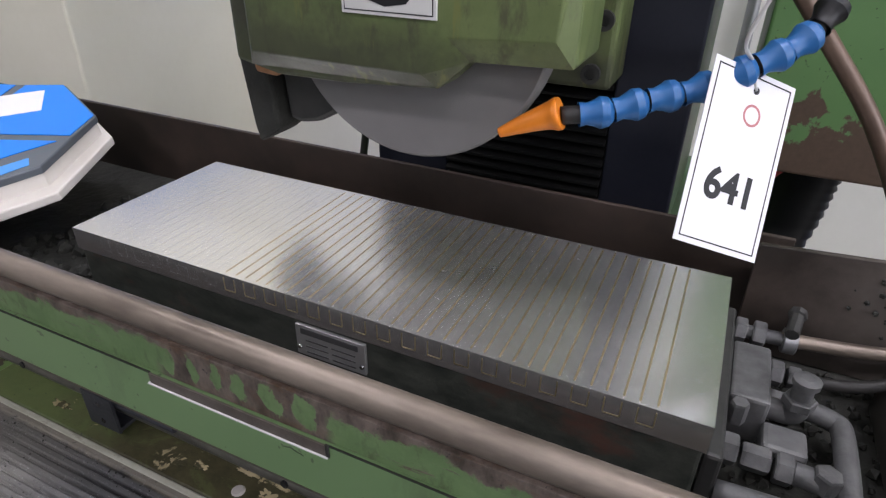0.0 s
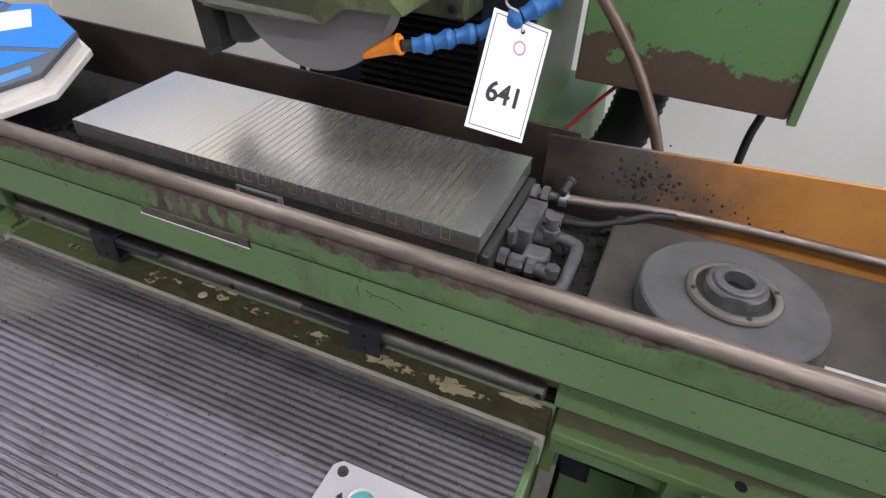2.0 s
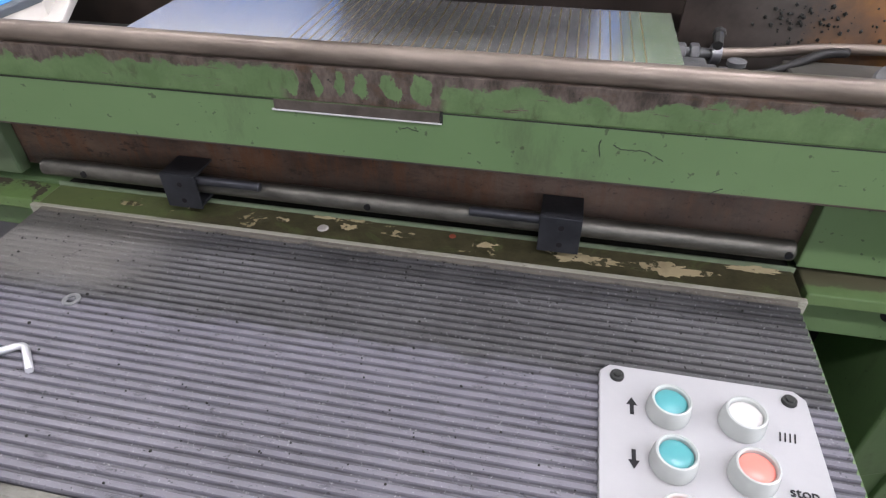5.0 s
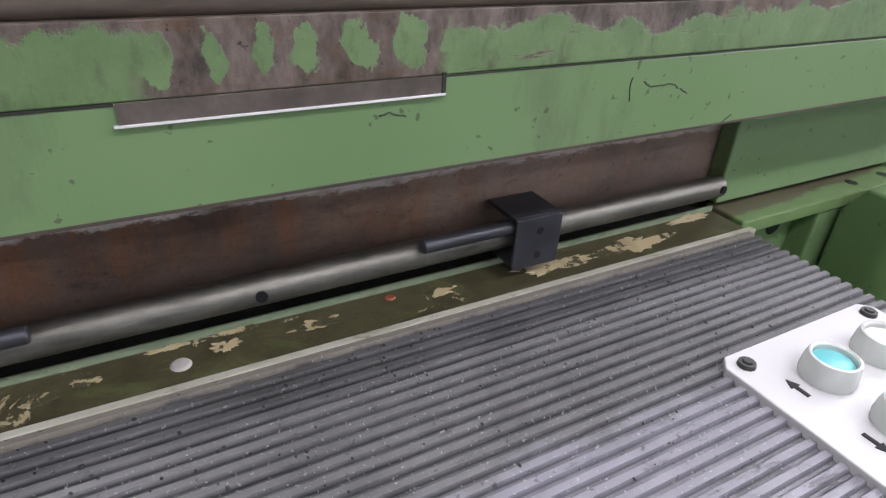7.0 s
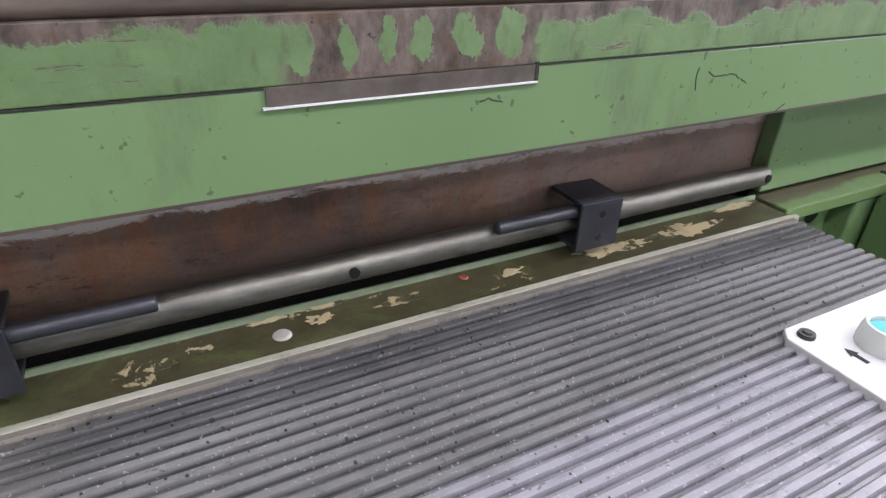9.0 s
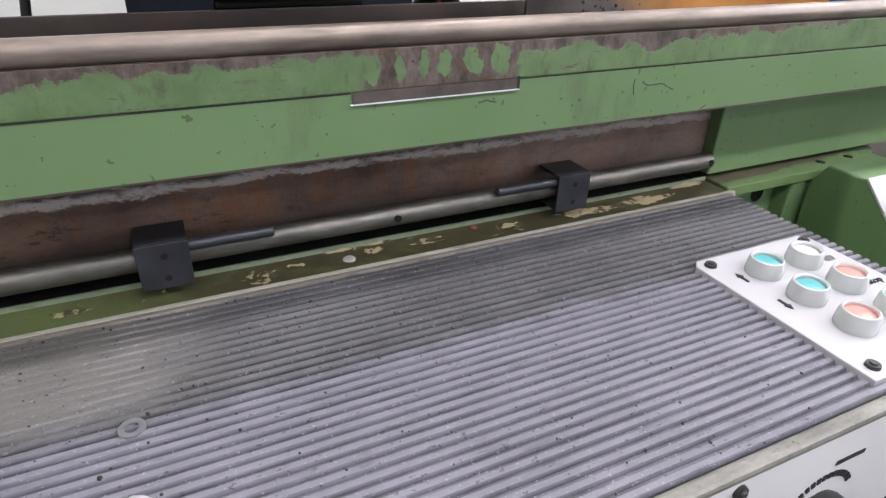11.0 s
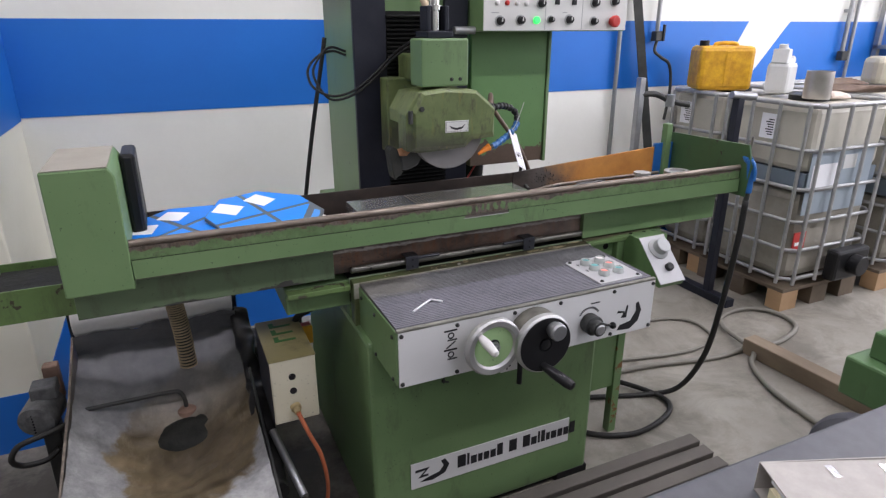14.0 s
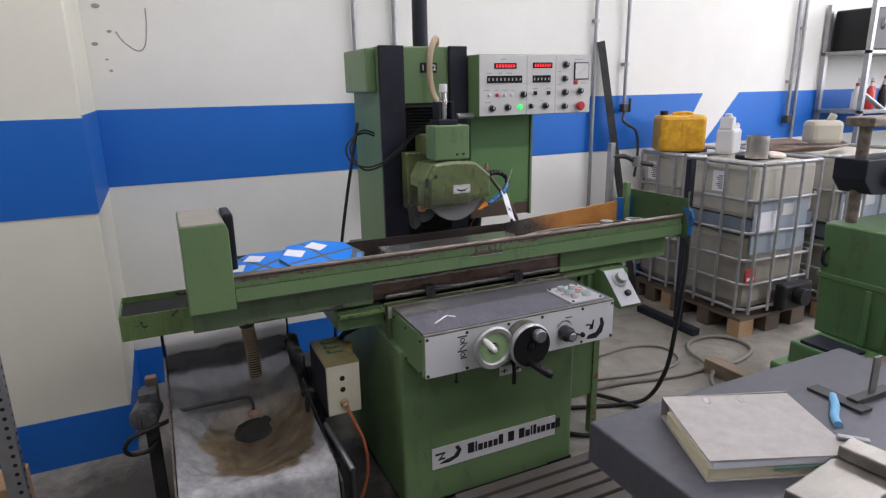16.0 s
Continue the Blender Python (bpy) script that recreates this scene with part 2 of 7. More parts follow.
green_deck = oily_deck()
pale_edge = rubbed_edge("pale_rubbed_edge", (0.3, 0.3, 0.23), (0.46, 0.45, 0.38), (0.1, 0.09, 0.06))
grimy_rim = rubbed_edge("grimy_metal_rim", (0.1, 0.098, 0.08), (0.24, 0.235, 0.2), (0.05, 0.047, 0.035))
green_edge = rubbed_edge("pale_green_edge", (0.19, 0.25, 0.15), (0.3, 0.36, 0.24), (0.06, 0.06, 0.03))
green_cab = worn_paint("green_paint_flaking", (0.11, 0.22, 0.08), (0.13, 0.25, 0.092), (0.115, 0.075, 0.05), 0.56, 13, dirt=0.75, line=(1.13, 4.5))
iron_brown = surface("cast_iron_rusty", (0.1, 0.062, 0.045), (0.3, 0.19, 0.14), 16, (0.5, 0.75), 0.1, 0.5, 90, (0.5, 1, 0.9))


def table_iron():
    """Bare cast iron, rust-brown, rubbed pale along its upper edge, with dark oil spots"""
    m, t, p = nodes_of("bare_iron_face")
    v = coords(t)
    g = t.nodes.new("ShaderNodeSeparateXYZ")
    t.links.new(v, g.inputs[0])
    n1, n2, n3 = noise_of(t, coords(t, (0.6, 1, 1)), 11, 8, 0.65), noise_of(t, coords(t, (0.5, 1, 1.2)), 55, 6, 0.7), noise_of(t, v, 230, 3)
    rag = noise_of(t, coords(t, (0.55, 1, 1.5)), 42, 11, 0.8, 0.6)
    c = mix(t, ramp(t, n1, 0.36, 0.62), (0.06, 0.033, 0.021), (0.185, 0.12, 0.085))
    c = mix(t, math_of(t, "MULTIPLY", ramp(t, noise_of(t, coords(t, (1.3, 1, 0.22)), 40, 8, 0.75), 0.46, 0.62), 0.75), c, (0.17, 0.066, 0.024))
    c = mix(t, math_of(t, "MULTIPLY", ramp(t, rag, 0.5, 0.66), 0.6), c, (0.035, 0.023, 0.018))
    top = math_of(t, "ADD", g.outputs[2], math_of(t, "MULTIPLY", math_of(t, "SUBTRACT", rag, 0.5), 0.03))
    band = math_of(t, "MULTIPLY", ramp(t, top, 0.954, 0.9565), ramp(t, top, 0.965, 0.9605))
    edge = math_of(t, "MULTIPLY", band, ramp(t, noise_of(t, v, 21, 8, 0.7), 0.3, 0.46))
    # shade under the apron, painted as a dark band above the pale edge
    c = mix(t, math_of(t, "MULTIPLY", ramp(t, top, 0.96, 0.964), 0.75), c, (0.045, 0.034, 0.03))
    c = mix(t, math_of(t, "MULTIPLY", edge, 0.85), c, (0.5, 0.45, 0.4))
    oil = ramp(t, noise_of(t, coords(t, (0.5, 1, 1.3)), 30, 9, 0.75), 0.6, 0.63)
    c = mix(t, math_of(t, "MULTIPLY", oil, 0.85), c, (0.03, 0.018, 0.014))
    low = ramp(t, math_of(t, "ADD", g.outputs[2], math_of(t, "MULTIPLY", math_of(t, "SUBTRACT", n1, 0.5), 0.04)), 0.925, 0.905)
    c = mix(t, math_of(t, "MULTIPLY", low, 0.6), c, (0.05, 0.045, 0.042))
    # stronger light on the right end, put into the colour as a paler tone
    bare = ramp(t, math_of(t, "ADD", g.outputs[0], math_of(t, "MULTIPLY", math_of(t, "SUBTRACT", n1, 0.5), 0.5)), 0.48, 0.8)
    c = mix(t, math_of(t, "MULTIPLY", bare, 0.55), c, (0.31, 0.24, 0.2))
    c = mix(t, math_of(t, "MULTIPLY", ramp(t, n3, 0.62, 0.7), 0.5), c, (0.03, 0.022, 0.018))
    t.links.new(c, p.inputs["Base Color"])
    t.links.new(math_of(t, "ADD", 0.36, math_of(t, "MULTIPLY", n2, 0.35)), p.inputs["Roughness"])
    bump(t, p, math_of(t, "ADD", math_of(t, "ADD", n2, rag), math_of(t, "MULTIPLY", n3, 0.3)), 0.6, 0.0016)
    return m


table_face_mat = table_iron()


def chuck_iron():
    """Oily dark green-black iron with reddish rust bruises"""
    m, t, p = nodes_of("oily_chuck_body")
    v = coords(t, (0.6, 1, 1))
    n1, n2, n3 = noise_of(t, v, 12, 8, 0.65), noise_of(t, v, 60, 6, 0.7), noise_of(t, v, 240, 3)
    c = mix(t, ramp(t, n2, 0.35, 0.65), (0.022, 0.026, 0.022), (0.065, 0.07, 0.058))
    c = mix(t, math_of(t, "MULTIPLY", ramp(t, n1, 0.56, 0.64), 0.75), c, (0.1, 0.042, 0.03))
    c = mix(t, math_of(t, "MULTIPLY", ramp(t, n2, 0.66, 0.72), 0.6), c, (0.16, 0.15, 0.14))
    t.links.new(c, p.inputs["Base Color"])
    t.links.new(math_of(t, "ADD", 0.32, math_of(t, "MULTIPLY", n2, 0.3)), p.inputs["Roughness"])
    bump(t, p, math_of(t, "ADD", n2, math_of(t, "MULTIPLY", n3, 0.3)), 0.6, 0.0015)
    return m


chuck_body_mat = chuck_iron()


def tray_back_sheet():
    """Sheet that is grimy brown beside the chuck and stained orange by rust farther along"""
    m, t, p = nodes_of("grimy_rust_stained_sheet")
    v = coords(t)
    g = t.nodes.new("ShaderNodeSeparateXYZ")
    t.links.new(v, g.inputs[0])
    n1, n2 = noise_of(t, v, 7, 7, 0.65), noise_of(t, v, 60, 5)
    along = math_of(t, "ADD", g.outputs[0], math_of(t, "MULTIPLY", math_of(t, "SUBTRACT", n1, 0.5), 0.3))
    dark = mix(t, ramp(t, n1, 0.35, 0.65), (0.022, 0.017, 0.013), (0.062, 0.042, 0.032))
    grey = mix(t, n2, (0.07, 0.06, 0.052), (0.125, 0.105, 0.09))
    rust = mix(t, ramp(t, n1, 0.35, 0.65), (0.42, 0.17, 0.04), (0.6, 0.27, 0.06))
    c = mix(t, ramp(t, along, 0.7, 0.82), dark, grey)
    c = mix(t, ramp(t, along, 0.84, 1.0), c, rust)
    t.links.new(c, p.inputs["Base Color"])
    t.links.new(math_of(t, "ADD", 0.4, math_of(t, "MULTIPLY", n1, 0.35)), p.inputs["Roughness"])
    bump(t, p, n2, 0.4, 0.0012)
    return m


rust_plate = tray_back_sheet()
grime_shade_sheet = surface("oily_shaded_sheet", (0.035, 0.03, 0.027), (0.1, 0.07, 0.055), 6, (0.35, 0.7), 0.1, 0.35, 70)
sludge = surface("grinding_sludge", (0.009, 0.01, 0.009), (0.042, 0.042, 0.036), 18, (0.5, 0.9), 0.0, 0.9, 60, dist=0.004)


def ground_steel():
    """Ground steel: cloudy sheen, a faint greenish oil film towards the supply end"""
    m, t, p = nodes_of("ground_steel")
    g = t.nodes.new("ShaderNodeSeparateXYZ")
    t.links.new(coords(t), g.inputs[0])
    cloud, fine = noise_of(t, coords(t), 9, 6, 0.6), noise_of(t, coords(t, (0.15, 1, 1)), 160, 4)
    c = mix(t, fine, (0.84, 0.835, 0.815), (0.9, 0.895, 0.875))
    c = mix(t, math_of(t, "MULTIPLY", ramp(t, cloud, 0.4, 0.7), 0.3), c, (0.76, 0.735, 0.69))
    film = ramp(t, math_of(t, "ADD", g.outputs[0], math_of(t, "MULTIPLY", math_of(t, "SUBTRACT", cloud, 0.5), 0.12)), 0.6, 0.68)
    c = mix(t, math_of(t, "MULTIPLY", film, 0.35), c, (0.6, 0.63, 0.52))
    t.links.new(c, p.inputs["Base Color"])
    p.inputs["Metallic"].default_value = 0.9
    t.links.new(math_of(t, "ADD", 0.22, math_of(t, "MULTIPLY", cloud, 0.08)), p.inputs["Roughness"])
    return m


steel = ground_steel()
steel_dark = surface("dark_steel", (0.022, 0.024, 0.023), (0.07, 0.07, 0.066), 9, (0.4, 0.65), 0.4, 0.3, 120)
steel_rod = surface("drawn_steel", (0.15, 0.143, 0.125), (0.37, 0.355, 0.315), 10, (0.3, 0.45), 0.85, 0.1, 200, (0.3, 1, 1))
rod_dull = surface("dull_scratched_rod", (0.05, 0.048, 0.04), (0.2, 0.192, 0.165), 40, (0.32, 0.5), 0.65, 0.5, 240, (0.5, 1, 1))
blued_steel = surface("blued_steel", (0.03, 0.032, 0.037), (0.075, 0.078, 0.088), 30, (0.32, 0.5), 0.6, 0.35, 260)
steel_tube = surface("worn_tube", (0.06, 0.046, 0.034), (0.33, 0.275, 0.225), 34, (0.3, 0.52), 0.5, 0.2, 170, (0.25, 1, 1))
fitting_grey = surface("grimy_grey_fitting", (0.05, 0.052, 0.052), (0.17, 0.17, 0.17), 45, (0.45, 0.7), 0.3, 0.5, 160)
# paler copy of the brass: glare over the left pole lines, put into colour
brass_faint = plain("glare_washed_inlay", (0.86, 0.85, 0.825), 0.27, 0.9)
brass = plain("brass_inlay", (0.68, 0.56, 0.34), 0.4, 0.9)
white_plate = surface("silver_white_plate", (0.58, 0.58, 0.57), (0.68, 0.68, 0.67), 4, (0.35, 0.5), 0.0, 0.08, 200)
panel_white = surface("white_panel", (0.6, 0.595, 0.57), (0.69, 0.685, 0.66), 6, (0.4, 0.5), 0.0, 0.05, 200)
rubber = surface("grey_rubber", (0.06, 0.06, 0.068), (0.13, 0.13, 0.15), 4.5, (0.5, 0.75), 0.0, 0.25, 140, (0.6, 1, 1))


def mat_rubber():
    """Ribbed rubber, dusty towards the operator, oil-dark towards the machine, with light crumbs"""
    m, t, p = nodes_of("dusty_ribbed_rubber")
    v = coords(t)
    g = t.nodes.new("ShaderNodeSeparateXYZ")
    t.links.new(v, g.inputs[0])
    blot = noise_of(t, v, 7, 7, 0.65)
    wob = math_of(t, "MULTIPLY", math_of(t, "SUBTRACT", noise_of(t, v, 26, 8, 0.7), 0.5), 0.05)
    yw = math_of(t, "ADD", g.outputs[1], wob)
    dust = ramp(t, yw, -0.272, -0.29)
    fines = ramp(t, noise_of(t, v, 60, 8, 0.75), 0.35, 0.65)
    oily = mix(t, ramp(t, blot, 0.35, 0.7), (0.05, 0.05, 0.051), (0.108, 0.108, 0.11))
    dusty = mix(t, ramp(t, blot, 0.35, 0.7), (0.118, 0.116, 0.136), (0.195, 0.19, 0.22))
    base_c = mix(t, dust, oily, dusty)
    base_c = mix(t, math_of(t, "MULTIPLY", fines, 0.18), base_c, (0.21, 0.205, 0.2))
    # paste that fills the ribs in one rear corner
    smear = math_of(t, "MULTIPLY", ramp(t, math_of(t, "ADD", g.outputs[0], math_of(t, "MULTIPLY", wob, 1.6)), 0.21, 0.12), ramp(t, yw, -0.275, -0.25))
    base_c = mix(t, math_of(t, "MULTIPLY", smear, 0.85), base_c, mix(t, noise_of(t, v, 45, 8, 0.75), (0.075, 0.072, 0.062), (0.17, 0.162, 0.145)))
    # groove shade painted in by height, broken up by streaks of dirt
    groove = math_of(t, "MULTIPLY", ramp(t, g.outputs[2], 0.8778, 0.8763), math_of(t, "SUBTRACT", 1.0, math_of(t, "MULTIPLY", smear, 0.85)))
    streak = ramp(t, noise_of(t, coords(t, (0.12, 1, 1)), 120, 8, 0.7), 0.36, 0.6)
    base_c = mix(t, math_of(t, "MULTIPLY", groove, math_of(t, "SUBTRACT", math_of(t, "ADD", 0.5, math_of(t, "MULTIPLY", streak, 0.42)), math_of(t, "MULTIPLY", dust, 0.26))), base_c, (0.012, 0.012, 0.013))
    # dirt worked into the ribs in short dashes
    dash = ramp(t, noise_of(t, coords(t, (0.3, 1, 1)), 150, 7, 0.75), 0.56, 0.66)
    base_c = mix(t, math_of(t, "MULTIPLY", dash, 0.4), base_c, (0.03, 0.03, 0.031))
    # grimy beige seam along the deck
    seam = ramp(t, math_of(t, "ADD", g.outputs[1], math_of(t, "MULTIPLY", math_of(t, "SUBTRACT", noise_of(t, v, 40, 8, 0.7), 0.5), 0.02)), -0.1585, -0.1545)
    base_c = mix(t, math_of(t, "MULTIPLY", seam, 0.7), base_c, (0.21, 0.19, 0.15))
    flecks = ramp(t, noise_of(t, coords(t, (0.7, 1, 1)), 260, 2, 0.5), 0.67, 0.72)
    base_c = mix(t, math_of(t, "MULTIPLY", flecks, 0.6), base_c, (0.015, 0.015, 0.015))
    specks = ramp(t, noise_of(t, v, 420, 2, 0.5), 0.66, 0.7)
    base_c = mix(t, math_of(t, "MULTIPLY", specks, 0.4), base_c, (0.42, 0.42, 0.42))
    t.links.new(base_c, p.inputs["Base Color"])
    t.links.new(math_of(t, "ADD", 0.24, math_of(t, "MULTIPLY", noise_of(t, v, 60, 6, 0.7), 0.36)), p.inputs["Roughness"])
    bump(t, p, math_of(t, "ADD", noise_of(t, v, 160, 5, 0.7), dash), 0.55, 0.001)
    return m


mat_ribbed = mat_rubber()
black_plastic = plain("black_plastic", (0.012, 0.012, 0.013), 0.4)
black_paint = surface("black_blue_paint", (0.01, 0.011, 0.018), (0.026, 0.028, 0.038), 6, (0.35, 0.6), 0.0, 0.1, 150)
bellows_mat = surface("bellows_rubber", (0.005, 0.005, 0.005), (0.014, 0.014, 0.013), 7, (0.5, 0.8))
wheel_grit = surface("grinding_wheel_grit", (0.14, 0.134, 0.13), (0.19, 0.183, 0.177), 10, (0.8, 0.95), 0.0, 0.6, 900, dist=0.0006)
wheel_dark = surface("grey_abrasive", (0.055, 0.056, 0.055), (0.115, 0.115, 0.113), 22, (0.75, 0.9), 0.0, 0.6, 700, dist=0.0006)
blue_plastic = plain("blue_hose_plastic", (0.02, 0.12, 0.33), 0.42)
orange_plastic = plain("orange_nozzle_plastic", (0.85, 0.25, 0.02), 0.4)
box_blue = surface("blue_printed_card", (0.0, 0.2, 0.74), (0.0, 0.23, 0.82), 5, (0.35, 0.45), 0.0, 0.02, 200)
box_grey = plain("dark_grey_print", (0.1, 0.115, 0.13), 0.45)
card_white = surface("white_card", (0.62, 0.58, 0.52), (0.74, 0.71, 0.66), 9, (0.6, 0.8), 0.0, 0.1, 150)
paper = surface("white_paper", (0.76, 0.76, 0.78), (0.82, 0.82, 0.84), 5, (0.6, 0.7), 0.0, 0.03, 200)
ink = plain("black_print", (0.02, 0.02, 0.022), 0.5)


def stained_concrete():
    m, t, p = nodes_of("worn_concrete")
    v = coords(t)
    n1, n2, n3, n4 = noise_of(t, v, 1.1, 7, 0.6), noise_of(t, v, 6, 8, 0.7), noise_of(t, v, 70, 5), noise_of(t, v, 2.3, 6, 0.7, 0.6)
    c = mix(t, ramp(t, n1, 0.35, 0.65), (0.195, 0.178, 0.148), (0.325, 0.302, 0.258))
    c = mix(t, math_of(t, "MULTIPLY", ramp(t, n2, 0.5, 0.7), 0.5), c, (0.15, 0.135, 0.11))
    c = mix(t, math_of(t, "MULTIPLY", ramp(t, n4, 0.47, 0.64), 0.65), c, (0.105, 0.092, 0.07))
    c = mix(t, math_of(t, "MULTIPLY", ramp(t, n3, 0.6, 0.75), 0.4), c, (0.38, 0.36, 0.33))
    # dark patch round the filter tank: dirt, with shade beside the base painted in
    g = t.nodes.new("ShaderNodeSeparateXYZ")
    t.links.new(v, g.inputs[0])
    dx = math_of(t, "MULTIPLY", math_of(t, "ADD", g.outputs[0], 0.75), 1.05)
    dy = math_of(t, "MULTIPLY", math_of(t, "ADD", g.outputs[1], 0.05), 1.0)
    away = math_of(t, "SQRT", math_of(t, "ADD", math_of(t, "MULTIPLY", dx, dx), math_of(t, "MULTIPLY", dy, dy)))
    dirt_and_shade = ramp(t, math_of(t, "ADD", away, math_of(t, "MULTIPLY", math_of(t, "SUBTRACT", n2, 0.5), 0.9)), 0.98, 0.7)
    c = mix(t, math_of(t, "MULTIPLY", dirt_and_shade, 0.85), c, (0.03, 0.026, 0.02))
    t.links.new(c, p.inputs["Base Color"])
    t.links.new(math_of(t, "ADD", 0.42, math_of(t, "MULTIPLY", n2, 0.35)), p.inputs["Roughness"])
    bump(t, p, n3, 0.3, 0.002)
    return m


concrete = stained_concrete()
plaster = surface("white_wall_paint", (0.68, 0.675, 0.625), (0.79, 0.785, 0.735), 1.3, (0.7, 0.85), 0.0, 0.25, 45, dist=0.001)
plaster_old = surface("cream_wall_paint", (0.7, 0.68, 0.56), (0.8, 0.78, 0.67), 1.6, (0.7, 0.85), 0.0, 0.25, 45, dist=0.001)
stripe_blue = surface("blue_wall_paint", (0.004, 0.115, 0.47), (0.006, 0.145, 0.55), 1.5, (0.45, 0.6), 0.0, 0.15, 60)
wall_grey = surface("grey_white_wall_paint", (0.24, 0.24, 0.235), (0.3, 0.3, 0.29), 1.2, (0.75, 0.85), 0.0, 0.2, 45)
ceiling_mat = surface("ceiling_grey", (0.3, 0.3, 0.3), (0.36, 0.36, 0.355), 1.0, (0.8, 0.9))
tank_plastic = surface("milky_plastic", (0.4, 0.38, 0.315), (0.54, 0.515, 0.44), 5, (0.35, 0.5), 0.0, 0.05, 60)
liquid_band = surface("milky_plastic_skimmed", (0.13, 0.165, 0.2), (0.18, 0.22, 0.26), 3, (0.35, 0.5), 0.0, 0.05, 60)
liquid_grey = surface("milky_plastic_full", (0.2, 0.183, 0.15), (0.37, 0.345, 0.29), 6, (0.35, 0.5), 0.0, 0.05, 60)
galv = surface("galvanised_steel", (0.27, 0.275, 0.28), (0.4, 0.405, 0.41), 20, (0.35, 0.5), 0.8, 0.1, 150)
wood = surface("pale_wood", (0.33, 0.2, 0.1), (0.46, 0.3, 0.17), 7, (0.6, 0.8), 0.0, 0.3, 120, (1, 0.2, 1))
wood_dark = surface("weathered_wood", (0.14, 0.1, 0.066), (0.27, 0.21, 0.145), 8, (0.65, 0.85), 0.0, 0.4, 120, (1, 0.25, 1))
duck_grey = surface("grey_duckboard", (0.075, 0.066, 0.056), (0.125, 0.11, 0.095), 5, (0.6, 0.8), 0.0, 0.35, 90)
fleece = surface("filter_fleece", (0.34, 0.34, 0.34), (0.52, 0.51, 0.5), 7, (0.8, 0.95), 0.0, 0.5, 80, dist=0.003)
roll_white = plain("paper_roll", (0.78, 0.76, 0.74), 0.8)
beige_paint = worn_paint("beige_paint", (0.56, 0.52, 0.38), (0.64, 0.6, 0.46), (0.2, 0.15, 0.08), 0.72, 10, dirt=0.6)
olive_paint = worn_paint("oily_beige_paint", (0.2, 0.17, 0.07), (0.28, 0.24, 0.11), (0.1, 0.08, 0.04), 0.66, 12, dirt=0.52)
granite = surface("dark_granite", (0.05, 0.052, 0.062), (0.085, 0.087, 0.1), 40, (0.35, 0.5), 0.0, 0.05, 400)
binder_card = surface("marbled_grey_card", (0.31, 0.29, 0.265), (0.42, 0.395, 0.365), 30, (0.6, 0.75), 0.0, 0.05, 200)
paper_yellow = plain("cream_paper", (0.68, 0.62, 0.42), 0.7)
orange_cable = plain("orange_cable_sheath", (0.5, 0.14, 0.06), 0.45)
hose_tan = plain("ribbed_tan_hose", (0.42, 0.32, 0.2), 0.55)
hose_brown = surface("copper_brown_tube", (0.085, 0.055, 0.04), (0.19, 0.13, 0.095), 20, (0.35, 0.5), 0.3, 0.1, 150)
hose_black = plain("black_hose", (0.022, 0.021, 0.02), 0.5)
hose_grey = plain("grey_floor_hose", (0.2, 0.185, 0.155), 0.6)
yellow_plastic = surface("yellow_canister_plastic", (0.4, 0.17, 0.008), (0.78, 0.45, 0.02), 22, (0.4, 0.55), 0.0, 0.05, 100)
clear_plastic = plain("translucent_white_plastic", (0.62, 0.62, 0.6), 0.35)
tin = surface("tin_plate", (0.38, 0.35, 0.32), (0.55, 0.52, 0.49), 12, (0.25, 0.45), 0.8, 0.1, 150)
red_plastic = plain("red_plastic", (0.5, 0.03, 0.025), 0.4)
teal_plastic = plain("teal_button", (0.1, 0.37, 0.38), 0.3)
coral_plastic = plain("coral_red_button", (0.85, 0.27, 0.22), 0.3)
white_plastic = plain("white_button", (0.64, 0.63, 0.61), 0.3)
collar_clear = plain("pale_button_collar", (0.5, 0.525, 0.5), 0.25)
collar_grey = plain("grey_button_collar", (0.36, 0.37, 0.36), 0.4)
panel_grey = surface("grey_white_panel", (0.36, 0.36, 0.365), (0.43, 0.43, 0.43), 6, (0.35, 0.5), 0.0, 0.05, 200)
zinc = plain("zinc_plated_steel", (0.82, 0.82, 0.84), 0.45, 0.7)
chrome = plain("chromed_steel", (0.62, 0.62, 0.62), 0.2, 1.0)
alu = surface("cast_aluminium", (0.4, 0.4, 0.395), (0.54, 0.54, 0.53), 12, (0.42, 0.6), 0.8, 0.1, 180)
gun_blue = surface("blue_gun_paint", (0.01, 0.1, 0.33), (0.02, 0.14, 0.42), 20, (0.35, 0.5))
display_black = plain("dark_display", (0.02, 0.018, 0.02), 0.25)
led_red = plain("red_led", (0.9, 0.02, 0.03), 0.4, 0.0, 1.5)
led_green = plain("green_lamp", (0.05, 0.85, 0.15), 0.4, 0.0, 1.2)
batten_glow = plain("batten_diffuser", (0.97, 0.95, 1.0), 0.5, 0.0, 8.0)
cardboard = surface("brown_cardboard", (0.36, 0.22, 0.11), (0.45, 0.29, 0.16), 10, (0.7, 0.85))
rag_mat = surface("pale_rag", (0.55, 0.45, 0.38), (0.68, 0.6, 0.52), 14, (0.8, 0.9), 0.0, 0.4, 80)


